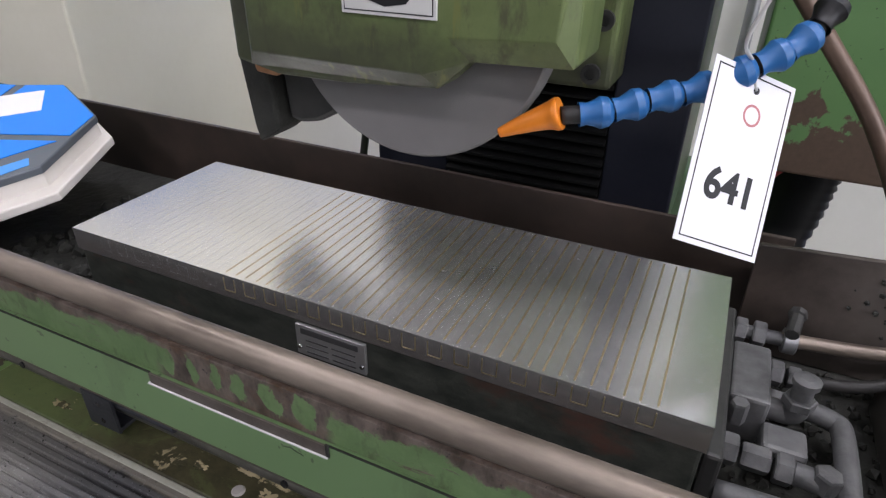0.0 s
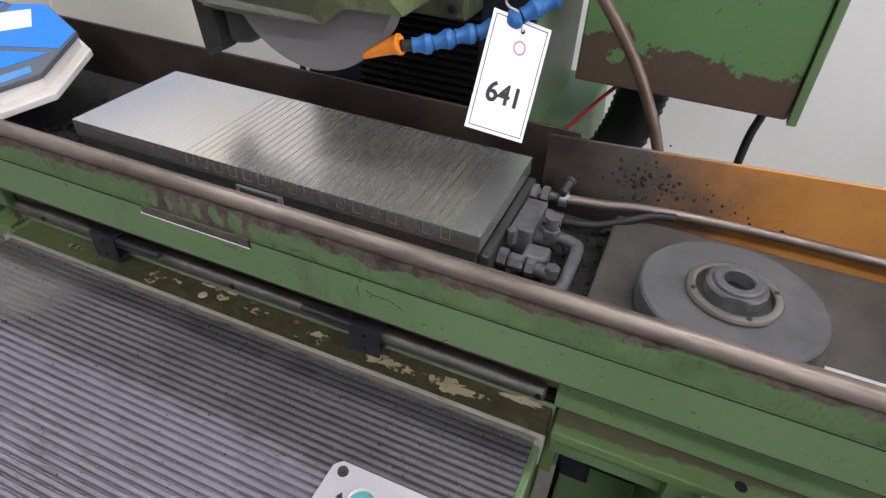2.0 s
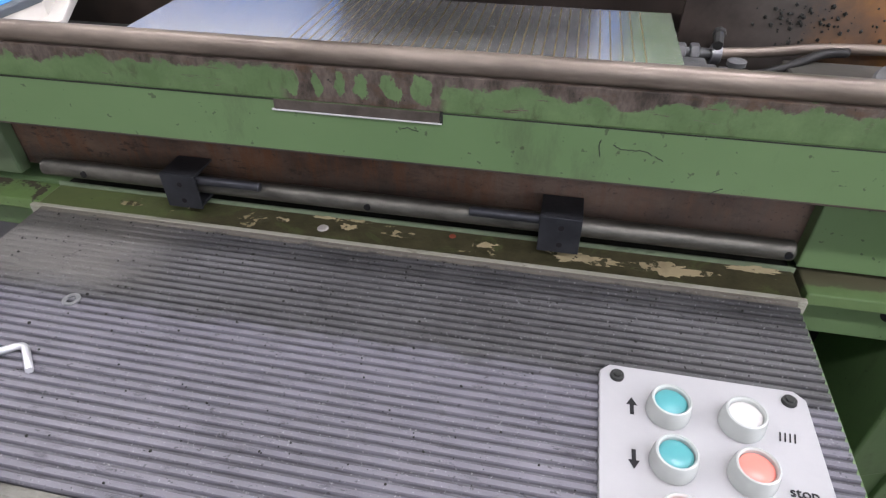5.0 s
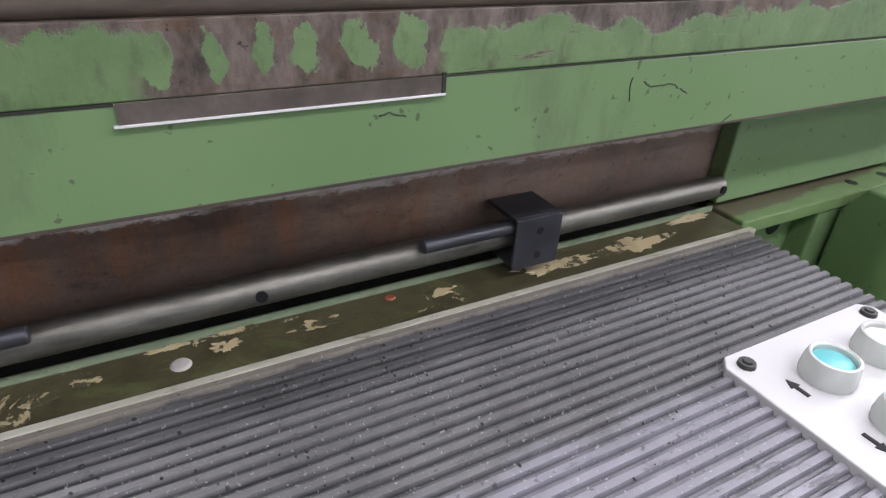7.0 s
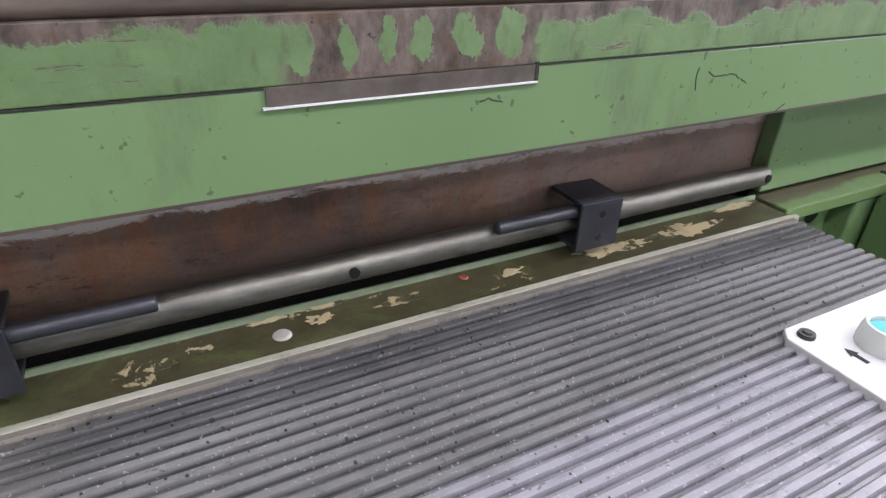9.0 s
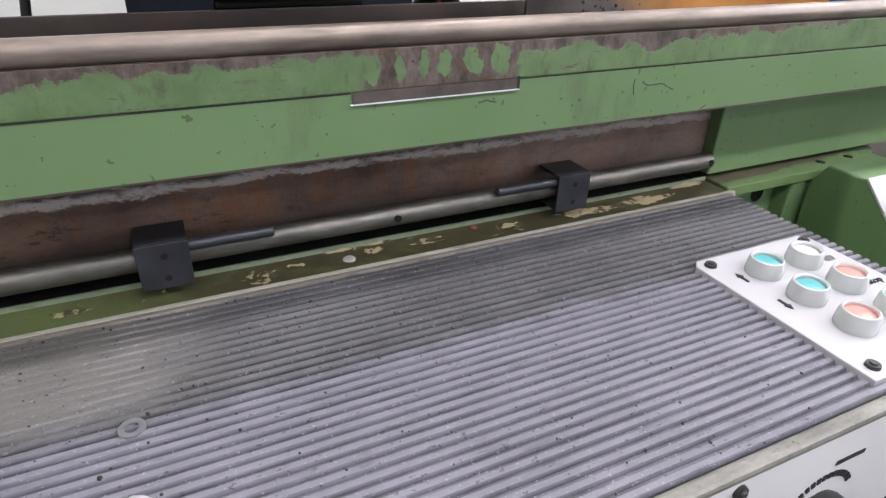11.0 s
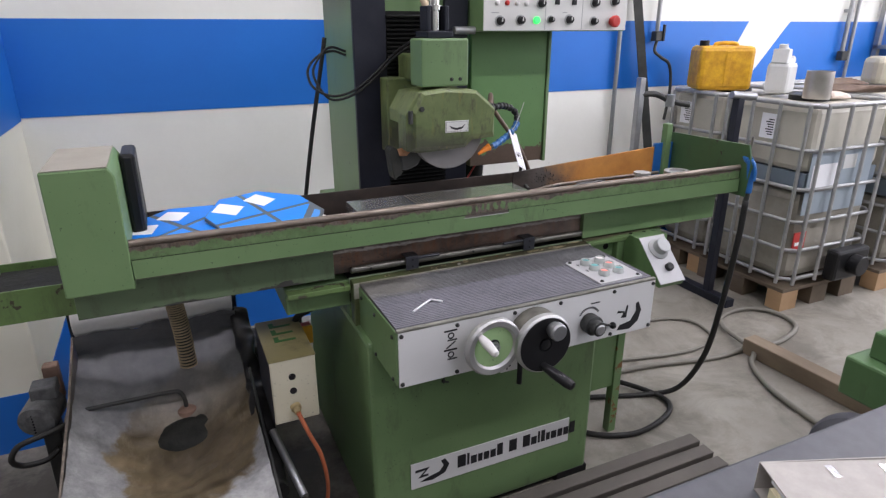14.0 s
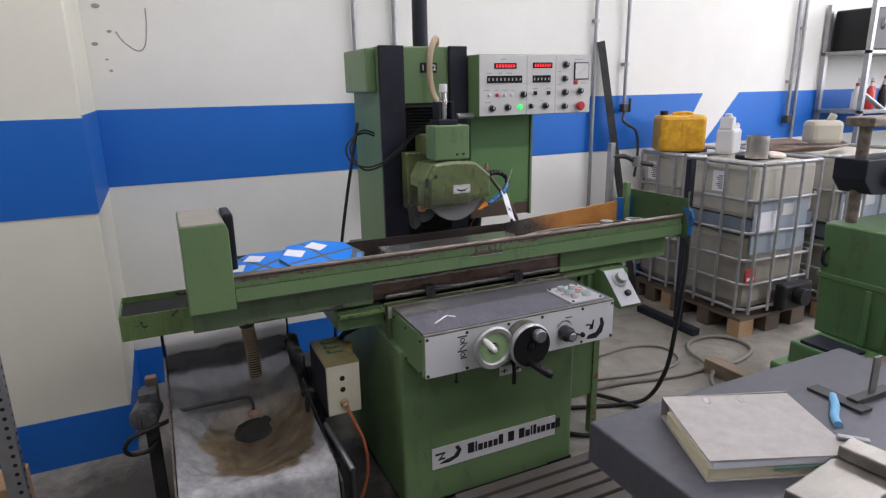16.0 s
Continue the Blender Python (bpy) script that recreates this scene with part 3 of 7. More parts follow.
# ---------------------------------------------------------------- mesh helpers
def add_box(bm, x0, y0, z0, x1, y1, z1, bevel=0.0, m=None):
    vs = [bm.verts.new((x, y, z)) for x in (x0, x1) for y in (y0, y1) for z in (z0, z1)]
    fs = [bm.faces.new([vs[i] for i in f]) for f in ((0, 1, 3, 2), (4, 6, 7, 5), (0, 4, 5, 1), (2, 3, 7, 6), (0, 2, 6, 4), (1, 5, 7, 3))]
    bmesh.ops.recalc_face_normals(bm, faces=fs)
    if bevel:
        es = list({e for f in fs for e in f.edges})
        vs = list({v for f in bmesh.ops.bevel(bm, geom=es, offset=bevel, segments=2, affect="EDGES", profile=0.5)["faces"] for v in f.verts} | {v for v in vs if v.is_valid})
    if m:
        bmesh.ops.transform(bm, matrix=m, verts=[v for v in vs if v.is_valid])
    return bm


def box(x0, y0, z0, x1, y1, z1, bevel=0.002, m=None):
    return add_box(bmesh.new(), x0, y0, z0, x1, y1, z1, bevel, m)


def add_lathe(bm, profile, m, n=32, caps=True):
    """profile: (radius, height) along local z, turned into the pose m"""
    rings = []
    for r, h in profile:
        rings.append([bm.verts.new(m @ Vector((r * math.cos(2 * math.pi * k / n), r * math.sin(2 * math.pi * k / n), h))) for k in range(n)])
    fs = []
    for a, b in zip(rings, rings[1:]):
        for k in range(n):
            fs.append(bm.faces.new((a[k], a[(k + 1) % n], b[(k + 1) % n], b[k])))
    if caps:
        fs.append(bm.faces.new(rings[0][::-1]))
        fs.append(bm.faces.new(rings[-1]))
    for f in fs[:-2] if caps else fs:
        f.smooth = n > 8
    for k in range(len(profile)):
        if 0 < k < len(profile) - 1:
            (r0, h0), (r1, h1), (r2, h2) = profile[k - 1:k + 2]
            turn = abs(math.atan2(h1 - h0, r1 - r0) - math.atan2(h2 - h1, r2 - r1)) % (2 * math.pi)
            sharp = min(turn, 2 * math.pi - turn) > 0.6
        else:
            sharp = caps
        if sharp and n > 8 and profile[k][0] > 1e-6:
            for j in range(n):
                e = bm.edges.get((rings[k][j], rings[k][(j + 1) % n]))
                if e:
                    e.smooth = False
    bmesh.ops.recalc_face_normals(bm, faces=fs)
    return bm


def lathe(profile, m, n=32, caps=True):
    return add_lathe(bmesh.new(), profile, m, n, caps)


def axis(p, d):
    """The pose at p whose z axis points along d"""
    return Matrix.Translation(p) @ Vector(d).to_track_quat("Z", "Y").to_matrix().to_4x4()


def cyl(p, q, r, n=16, bevel=0.0):
    p, q = Vector(p), Vector(q)
    h = (q - p).length
    b = min(bevel, r * 0.5)
    prof = [(r - b, 0), (r, b), (r, h - b), (r - b, h)] if b else [(r, 0), (r, h)]
    return lathe(prof, axis(p, q - p), n)


def smooth_path(points, steps=8):
    """Catmull-Rom through the points"""
    pts = [Vector(p) for p in points]
    pts = [2 * pts[0] - pts[1]] + pts + [2 * pts[-1] - pts[-2]]
    out = []
    for a, b, c, d in zip(pts, pts[1:], pts[2:], pts[3:]):
        for k in range(steps):
            s = k / steps
            out.append(0.5 * (2 * b + (c - a) * s + (2 * a - 5 * b + 4 * c - d) * s * s + (3 * b - a - 3 * c + d) * s ** 3))
    return out + [pts[-2]]


def add_tube(bm, points, r, n=10, smooth=True, steps=8, radii=None):
    pts = smooth_path(points, steps) if smooth else [Vector(p) for p in points]
    rings, up = [], Vector((0, 0, 1))
    side = None
    for k, p in enumerate(pts):
        d = (pts[min(k + 1, len(pts) - 1)] - pts[max(k - 1, 0)]).normalized()
        if side is None:
            side = d.cross(up if abs(d.z) < 0.9 else Vector((1, 0, 0))).normalized()
        side = (side - d * side.dot(d)).normalized()
        v = d.cross(side)
        rr = radii[k % len(radii)] if radii else r
        rings.append([bm.verts.new(p + rr * (math.cos(2 * math.pi * j / n) * side + math.sin(2 * math.pi * j / n) * v)) for j in range(n)])
    fs = []
    for a, b in zip(rings, rings[1:]):
        for j in range(n):
            fs.append(bm.faces.new((a[j], a[(j + 1) % n], b[(j + 1) % n], b[j])))
    for f in fs:
        f.smooth = True
    fs += [bm.faces.new(rings[0][::-1]), bm.faces.new(rings[-1])]
    bmesh.ops.recalc_face_normals(bm, faces=fs)
    return bm


def tube(points, r, n=10, smooth=True, steps=8, radii=None):
    return add_tube(bmesh.new(), points, r, n, smooth, steps, radii)


def add_prism(bm, outline, h0, h1, m=None, bevel=0.0):
    """A flat outline (x, y), raised from h0 to h1, put into the pose m"""
    m = m or Matrix()
    a = [bm.verts.new(m @ Vector((x, y, h0))) for x, y in outline]
    b = [bm.verts.new(m @ Vector((x, y, h1))) for x, y in outline]
    n = len(a)
    fs = [bm.faces.new(a[::-1]), bm.faces.new(b)] + [bm.faces.new((a[k], a[(k + 1) % n], b[(k + 1) % n], b[k])) for k in range(n)]
    bmesh.ops.recalc_face_normals(bm, faces=fs)
    if bevel:
        bmesh.ops.bevel(bm, geom=list({e for f in fs for e in f.edges}), offset=bevel, segments=2, affect="EDGES", profile=0.5)
    return bm


def prism(outline, h0, h1, m=None, bevel=0.0):
    return add_prism(bmesh.new(), outline, h0, h1, m, bevel)


XZ = Matrix(((1, 0, 0, 0), (0, 0, -1, 0), (0, 1, 0, 0), (0, 0, 0, 1)))  # outline in x, z; height towards -y
YZ = Matrix(((0, 0, 1, 0), (1, 0, 0, 0), (0, 1, 0, 0), (0, 0, 0, 1)))  # outline in y, z; height towards +x


def mesh_of(name, bm):
    me = bpy.data.meshes.new(name)
    bm.to_mesh(me)
    bm.free()
    return me


def thing(name, label, category, at=(0, 0, 0), group="", kind=""):
    """An Empty at the base of a thing, to carry its parts"""
    ob = new(name)
    ob.empty_display_size = 0.05
    ob.location = at
    return tagged(ob, label, category, group, kind)


def part(name, bm, material, parent, label=""):
    ob = new(name, mesh_of(name, bm) if isinstance(bm, bmesh.types.BMesh) else bm)
    if material and not ob.data.materials:
        ob.data.materials.append(material)
    ob.parent = parent
    ob.matrix_parent_inverse = Matrix.Translation(parent.location).inverted()
    return tagged(ob, label)


def solid(name, bm, material, label, category, group="", kind=""):
    """A thing that is one mesh"""
    ob = new(name, mesh_of(name, bm))
    ob.data.materials.append(material)
    return tagged(ob, label, category, group, kind)


def text_mesh(body, size, m, depth=0.0004, bold=0.0):
    cu = bpy.data.curves.new("writing", "FONT")
    cu.body, cu.size, cu.align_x, cu.align_y, cu.extrude, cu.offset = body, size, "CENTER", "CENTER", depth, bold
    ob = bpy.data.objects.new("writing", cu)
    me = bpy.data.meshes.new_from_object(ob)
    bpy.data.objects.remove(ob)
    me.transform(m)
    return me


# ---------------------------------------------------------------- the hall
def structure(name, bm, material, label="", category=""):
    return solid(name, bm, material, label or name.replace("_", " "), category or name.split("_")[0], kind="structure")


X0, X1, Y0, Y1, ZC = -3.2, 6.7, -6.0, 1.5, 3.9
PX, PY = -1.05, 0.77  # corner of the wall projection
structure("floor", box(X0 - 0.2, Y0 - 0.2, -0.2, X1 + 0.2, Y1 + 0.2, 0.0, 0), concrete, "worn grey concrete workshop floor", "floor")
structure("wall_north", box(X0 - 0.2, Y1, 0.0, X1 + 0.2, Y1 + 0.2, ZC, 0), plaster, "white painted workshop wall with scuffs", "wall")
structure("wall_west", box(X0 - 0.2, Y0, 0.0, X0, Y1, ZC, 0), wall_grey, "plain grey painted workshop wall", "wall")
structure("pillar", box(X0, PY, 0.0, PX, Y1 - 0.002, ZC, 0.008), plaster_old, "cream painted wall projection beside the grinder", "wall")
structure("ceiling", box(X0 - 0.2, Y0 - 0.2, ZC, X1 + 0.2, Y1 + 0.2, ZC + 0.2, 0), ceiling_mat, "plain grey workshop ceiling", "ceiling")


def wall_with_window(name, flat, a0, a1, w0, w1, s0, s1, label):
    """A wall box in plan (flat maps along, z to a bmesh box) with one opening"""
    bm = bmesh.new()
    for p0, p1, z0, z1 in ((a0, w0, 0, ZC), (w1, a1, 0, ZC), (w0, w1, 0, s0), (w0, w1, s1, ZC)):
        flat(bm, p0, p1, z0, z1)
    return structure(name, bm, wall_grey, label, "wall")


wall_with_window("wall_south", lambda bm, a, b, z0, z1: add_box(bm, a, Y0 - 0.2, z0, b, Y0, z1), X0 - 0.2, X1 + 0.2, -1.6, 4.6, 1.65, 3.55, "plain grey wall with a wide window")
wall_with_window("wall_east", lambda bm, a, b, z0, z1: add_box(bm, X1, a, z0, X1 + 0.2, b, z1), Y0, Y1, -4.4, 0.8, 1.65, 3.55, "plain grey wall with a wide window")
for n, (bm_frame, lab) in enumerate(((lambda: [box(-1.6 + 1.55 * k - 0.03, Y0 - 0.14, 1.65, -1.6 + 1.55 * k + 0.03, Y0 - 0.1, 3.55, 0) for k in range(1, 4)], "wide workshop window with grey bars"),
                                     (lambda: [box(X1 + 0.1, -4.4 + 1.3 * k - 0.03, 1.65, X1 + 0.14, -4.4 + 1.3 * k + 0.03, 3.55, 0) for k in range(1, 4)], "wide workshop window with grey bars"))):
    w = thing("window_%d" % (n + 1), lab, "window", (1.5, Y0, 1.65) if n == 0 else (X1, -1.8, 1.65), kind="structure")
    for bm in bm_frame():
        part("window_bar", bm, galv, w)

# blue bands painted on the walls, two millimetres proud
Z_LO, Z_HI = 1.208, 1.622
structure("trim_stripe_1", prism([(PX, Z_LO), (3.113, Z_LO), (3.358, Z_HI), (PX, Z_HI)], -Y1, -Y1 + 0.003, XZ), stripe_blue, "broad blue band painted on the wall", "wall stripe")
structure("trim_stripe_2", prism([(3.41, Z_LO), (X1, Z_LO), (X1, Z_HI), (3.782, Z_HI)], -Y1, -Y1 + 0.003, XZ), stripe_blue, "broad blue band painted on the wall", "wall stripe")
structure("trim_stripe_3", box(X0, PY - 0.003, Z_LO - 0.014, PX, PY, Z_HI - 0.014, 0), stripe_blue, "broad blue band painted on the wall projection", "wall stripe")
structure("trim_stripe_4", box(PX, PY - 0.0025, Z_LO - 0.012, PX + 0.003, Y1 - 0.003, Z_HI - 0.002, 0), stripe_blue, "broad blue band painted on the wall projection", "wall stripe")
structure("baseboard_1", box(X0, PY - 0.003, 0.0, PX, PY, 0.25, 0), stripe_blue, "blue base band painted on the wall projection", "baseboard")
structure("baseboard_2", box(PX + 0.003, Y1 - 0.003, 0.0, X1, Y1, 0.235, 0), stripe_blue, "blue base band painted on the wall", "baseboard")
structure("baseboard_3", box(PX, PY - 0.0025, 0.0, PX + 0.003, Y1 - 0.003, 0.25, 0), stripe_blue, "blue base band painted on the wall projection", "baseboard")

# assumed fittings round the batten lamps
for bx, by in BATTENS:
    b = thing("ceiling_light", "assumed white fluorescent batten on the ceiling, out of view", "ceiling light", (bx, by, ZC), "ceiling battens")
    part("housing", box(bx - 0.8, by - 0.13, 3.86, bx + 0.8, by + 0.13, ZC - 0.001, 0.004), panel_white, b)
    part("diffuser", box(bx - 0.78, by - 0.11, 3.835, bx + 0.78, by + 0.11, 3.859, 0.004), batten_glow, b)


# ---------------------------------------------------------------- the surface grinder
G = thing("surface_grinder", "old green surface grinding machine with worn oily paint", "grinding machine", (0.4, 0.1, 0.0))

base = part("base", box(-0.035, -0.27, 0.03, 0.785, 0.55, 0.74, 0.012), green, G)
part("foot_recess", box(0.66, -0.2725, 0.0, 0.79, -0.2, 0.045, 0.002), black_plastic, G)
part("foot_recess", box(-0.04, -0.2725, 0.0, 0.09, -0.2, 0.045, 0.002), black_plastic, G)
part("plinth", box(-0.02, -0.24, 0.0, 0.77, 0.53, 0.031, 0), black_paint, G)
# maker's sign: a silver plate, a mark and a line of lettering as plain bars
sign = part("maker_sign", prism([(0.086, 0.183), (0.692, 0.183), (0.692, 0.281), (0.086, 0.281)], 0.2705, 0.2745, XZ, 0.001), white_plate, G, "silver sign with a black mark and one line of lettering")
bm = bmesh.new()
add_prism(bm, [(0.115, 0.205), (0.16, 0.2), (0.205, 0.215), (0.22, 0.245), (0.205, 0.27), (0.19, 0.265), (0.2, 0.245), (0.185, 0.225), (0.14, 0.215)], 0.2746, 0.2755, XZ)
add_prism(bm, [(0.1, 0.245), (0.135, 0.247), (0.11, 0.222), (0.145, 0.222), (0.145, 0.23), (0.125, 0.23), (0.15, 0.255), (0.1, 0.255)], 0.2746, 0.2755, XZ)
part("mark", bm, ink, sign)
xs = 0.25
for w, tall in ((0.03, 1), (0.008, 1), (0.022, 0), (0.016, 0), (0.02, 0), (0.02, 0), (0.022, 1), (0, 0), (0.03, 1), (0, 0), (0.028, 1), (0.022, 0), (0.008, 1), (0.015, 1), (0.015, 0), (0.022, 0), (0.02, 0), (0.02, 0), (0.022, 1)):
    if w:
        part("lettering_bar", box(xs, -0.2757, 0.216, xs + w, -0.2746, (0.263 if tall else 0.247), 0), ink, sign)
    xs += (w or 0.014) + 0.0055
# lever plate under the handwheels
lp = part("lever_plate", box(0.402, -0.2735, 0.537, 0.509, -0.2705, 0.577, 0.001), panel_white, G)
for sx in (0.424, 0.49):
    part("dash", box(sx - 0.015, -0.2745, 0.5545, sx + 0.015, -0.2736, 0.5595, 0), ink, lp)
    part("dash", box(sx - 0.0025, -0.2752, 0.546, sx + 0.0025, -0.2746, 0.568, 0), ink, lp)
part("lever", tube([(0.46, -0.27, 0.6), (0.455, -0.3, 0.59), (0.448, -0.315, 0.555), (0.444, -0.32, 0.515)], 0.009, 10, radii=None), black_plastic, G, "black ball lever")
part("lubrication_line", tube([(0.2, -0.276, 0.7), (0.2, -0.276, 0.56), (0.215, -0.276, 0.555)], 0.003, 6, False), steel_dark, G)
for bx, bz in ((0.2, 0.56), (0.55, 0.6)):
    part("bolt", cyl((bx, -0.27, bz), (bx, -0.277, bz), 0.006, 10), steel_dark, G)

# console under the mat
CX0, CX1, CY0, CY1, CZ0, CZ1 = -0.02, 0.816, -0.465, -0.1505, 0.712, 0.868
console = part("console", box(CX0, CY0, CZ0, CX1, CY1 - 0.001, CZ1, 0.003), green, G)
plate = part("front_plate", box(CX0 + 0.006, CY0 - 0.0045, CZ0 - 0.004, CX1 + 0.001, CY0 - 0.0005, CZ1 - 0.001, 0.001), white_plate, G, "brushed silver front plate with screws")
screw = lathe([(0.0, 0.0045), (0.003, 0.0045), (0.0035, 0.003), (0.0055, 0.003), (0.006, 0.0)], Matrix(), 12, False)
screw_me = mesh_of("screw", screw)


def screws(places, direction, parent, material=steel_dark):
    for p in places:
        ob = part("screw", screw_me, None, parent)
        if not screw_me.materials:
            screw_me.materials.append(material)
        ob.matrix_basis = axis(p, direction)


yp = CY0 - 0.0045
screws([(x, yp, z) for z in (CZ0 + 0.006, CZ1 - 0.011) for x in (-0.006, 0.15, 0.324, 0.473, 0.662, 0.808)], (0, -1, 0), plate)
screws([(CX0, y, z) for z in (0.722, 0.845) for y in (-0.44, -0.3, -0.18)], (-1, 0, 0), console)
# pictograms on the plate
bm = bmesh.new()
for dz in (0.0, -0.056):
    add_box(bm, 0.112, yp - 0.0008, 0.842 + dz, 0.15, yp, 0.847 + dz)
    add_lathe(bm, [(0.0095, 0), (0.0095, 0.0008), (0.006, 0.0008), (0.006, 0)], axis((0.132, yp, 0.83 + dz), (0, -1, 0)), 16, False)
    add_box(bm, 0.122, yp - 0.0008, 0.815 + dz, 0.15, yp, 0.819 + dz)
add_prism(bm, [(0.117, 0.795), (0.121, 0.793), (0.147, 0.811), (0.143, 0.813)], -yp, -yp + 0.0008, XZ)
part("pictogram", bm, ink, plate)
bm = bmesh.new()
for k in range(14):
    a0, a1 = radians(30 + 9 * k), radians(36 + 9 * k)
    add_prism(bm, [(0.577 + r * math.cos(a), 0.785 + r * math.sin(a)) for r, a in ((0.034, a0), (0.04, a0), (0.04, a1), (0.034, a1))], -yp, -yp + 0.0008, XZ)
add_box(bm, 0.58, yp - 0.0008, 0.832, 0.612, yp, 0.836)
part("scale", bm, ink, plate)
bm = bmesh.new()
add_prism(bm, [(0.686, 0.724), (0.734, 0.720), (0.764, 0.742), (0.773, 0.777), (0.760, 0.807), (0.750, 0.802), (0.753, 0.777), (0.734, 0.747), (0.695, 0.740)], -yp, -yp + 0.0008, XZ)
add_prism(bm, [(0.680, 0.782), (0.708, 0.784), (0.697, 0.764), (0.717, 0.762), (0.721, 0.802), (0.715, 0.802), (0.710, 0.777), (0.686, 0.790)], -yp, -yp + 0.0008, XZ)
part("mark", bm, ink, plate)


def handwheel(c, r, disc, spoke_green):
    """A dished wheel on a hub that stands out of the plate"""
    x, y, z = c
    w = part("handwheel", lathe([(r - 0.024, 0.006), (r - 0.018, -0.002), (r - 0.006, -0.004), (r, 0.004), (r, 0.018), (r - 0.005, 0.024), (r - 0.018, 0.023), (r - 0.024, 0.016)], axis(c, (0, -1, 0)), 48, False), alu, G, "cast aluminium handwheel")
    ro, lift = (r - 0.023, 0.0) if spoke_green else (r - 0.007, 0.0115)
    part("disc", lathe([(ro, 0.005 + lift), (ro, 0.014 + lift), (0.02, 0.012 + lift), (0.02, 0.004 + lift)], axis(c, (0, -1, 0)), 40), disc, w)
    return w


w1 = handwheel((0.23, -0.51, 0.802), 0.081, worn_paint("pale_green_paint", (0.28, 0.42, 0.2), (0.32, 0.46, 0.23), (0.2, 0.18, 0.14), 0.7, 20), True)
part("hub", lathe([(0.042, 0), (0.046, 0.008), (0.046, 0.03), (0.038, 0.04), (0.03, 0.05)], axis((0.231, CY0 - 0.004, 0.802), (0, -1, 0)), 28), steel_dark, G)
part("hub_nut", lathe([(0.016, 0), (0.016, 0.012), (0.009, 0.012), (0.009, 0.022)], axis((0.23, -0.522, 0.802), (0, -1, 0)), 6), galv, w1)
part("grip", lathe([(0.007, 0), (0.009, 0.01), (0.0125, 0.03), (0.0115, 0.06), (0.0095, 0.075), (0.004, 0.079)], axis((0.187, -0.525, 0.844), (0.12, -1, -0.25)), 16), white_plastic, w1, "light grey turned grip")
w2 = handwheel((0.372, -0.53, 0.79), 0.085, black_plastic, False)
part("hub", lathe([(0.07, 0), (0.076, 0.006), (0.076, 0.046), (0.071, 0.056), (0.06, 0.06), (0.06, 0.064)], axis((0.379, CY0 - 0.004, 0.79), (0, -1, 0)), 36), rod_dull, G, "scratched bare metal hub")
part("hub_screw", lathe([(0.016, 0), (0.016, 0.01), (0.006, 0.012)], axis((0.372, -0.545, 0.79), (0, -1, 0)), 12), black_plastic, w2)
part("scale_knob", lathe([(0.017, 0), (0.02, 0.008), (0.02, 0.022), (0.0245, 0.024), (0.0245, 0.04), (0.021, 0.045)], axis((0.391, -0.543, 0.836), (0, -1, 0)), 24), galv, w2)
part("crank_grip", lathe([(0.008, 0), (0.01, 0.012), (0.0145, 0.05), (0.0155, 0.095), (0.012, 0.112), (0.004, 0.115)], axis((0.362, -0.545, 0.732), (0.35, -1, -0.22)), 16), black_plastic, w2, "black plastic crank grip")
knob = part("feed_knob", lathe([(0.028, 0), (0.03, 0.004), (0.03, 0.032), (0.022, 0.036), (0.0215, 0.056), (0.016, 0.058)], axis((0.575, yp, 0.777), (0, -1, 0)), 28), steel_dark, G)
part("knob_cap", lathe([(0.0, 0.003), (0.013, 0.003), (0.0165, 0.0)], axis((0.575, yp - 0.0585, 0.777), (0, -1, 0)), 24, False), galv, knob)
part("ball_lever", tube([(0.603, yp - 0.01, 0.772), (0.635, yp - 0.014, 0.76), (0.65, yp - 0.014, 0.756)], 0.004, 8), steel_dark, G)
part("ball", lathe([(0.0, -0.011), (0.006, -0.009), (0.01, -0.004), (0.011, 0), (0.01, 0.004), (0.006, 0.009), (0.0, 0.011)], pose(0.657, yp - 0.014, 0.754), 16, False), black_plastic, G)

# ribbed mat on the console
MZ = 0.8785
bm = bmesh.new()
ys = []
y = CY0 + 0.006
while y < CY1 - 0.004:
    ys += [(y, MZ - 0.003), (y + 0.0014, MZ), (y + 0.0056, MZ), (y + 0.007, MZ - 0.003)]
    y += 0.0092
prof = [(ys[0][0], CZ1 + 0.0005)] + ys + [(ys[-1][0], CZ1 + 0.0005)]
NX = 90


def paste(x, y):
    """Share by which the grooves are filled with paste, in the rear corner"""
    w = 0.05 * noise.noise((14 * x, 14 * y, 2.0)) + 0.02 * noise.noise((45 * x, 45 * y, 6.0))
    return max(0.0, min(1.0, (0.19 - x + w) / 0.08)) * max(0.0, min(1.0, (y + 0.272 + 0.6 * w) / 0.03))


rows_ = []
for k in range(NX + 1):
    x = CX0 + 0.004 + (CX1 - CX0 - 0.012) * k / NX
    rows_.append([bm.verts.new((x, py, pz + (0.92 * (MZ - pz) * paste(x, py) if pz > MZ - 0.0031 else 0))) for py, pz in prof])

for a, b in zip(rows_, rows_[1:]):
    for k in range(len(prof) - 1):
        bm.faces.new((a[k], b[k], b[k + 1], a[k + 1]))
bm.faces.new(rows_[0])
bm.faces.new(rows_[-1][::-1])
bmesh.ops.recalc_face_normals(bm, faces=bm.faces[:])
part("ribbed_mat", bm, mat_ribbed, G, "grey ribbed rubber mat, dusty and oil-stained")

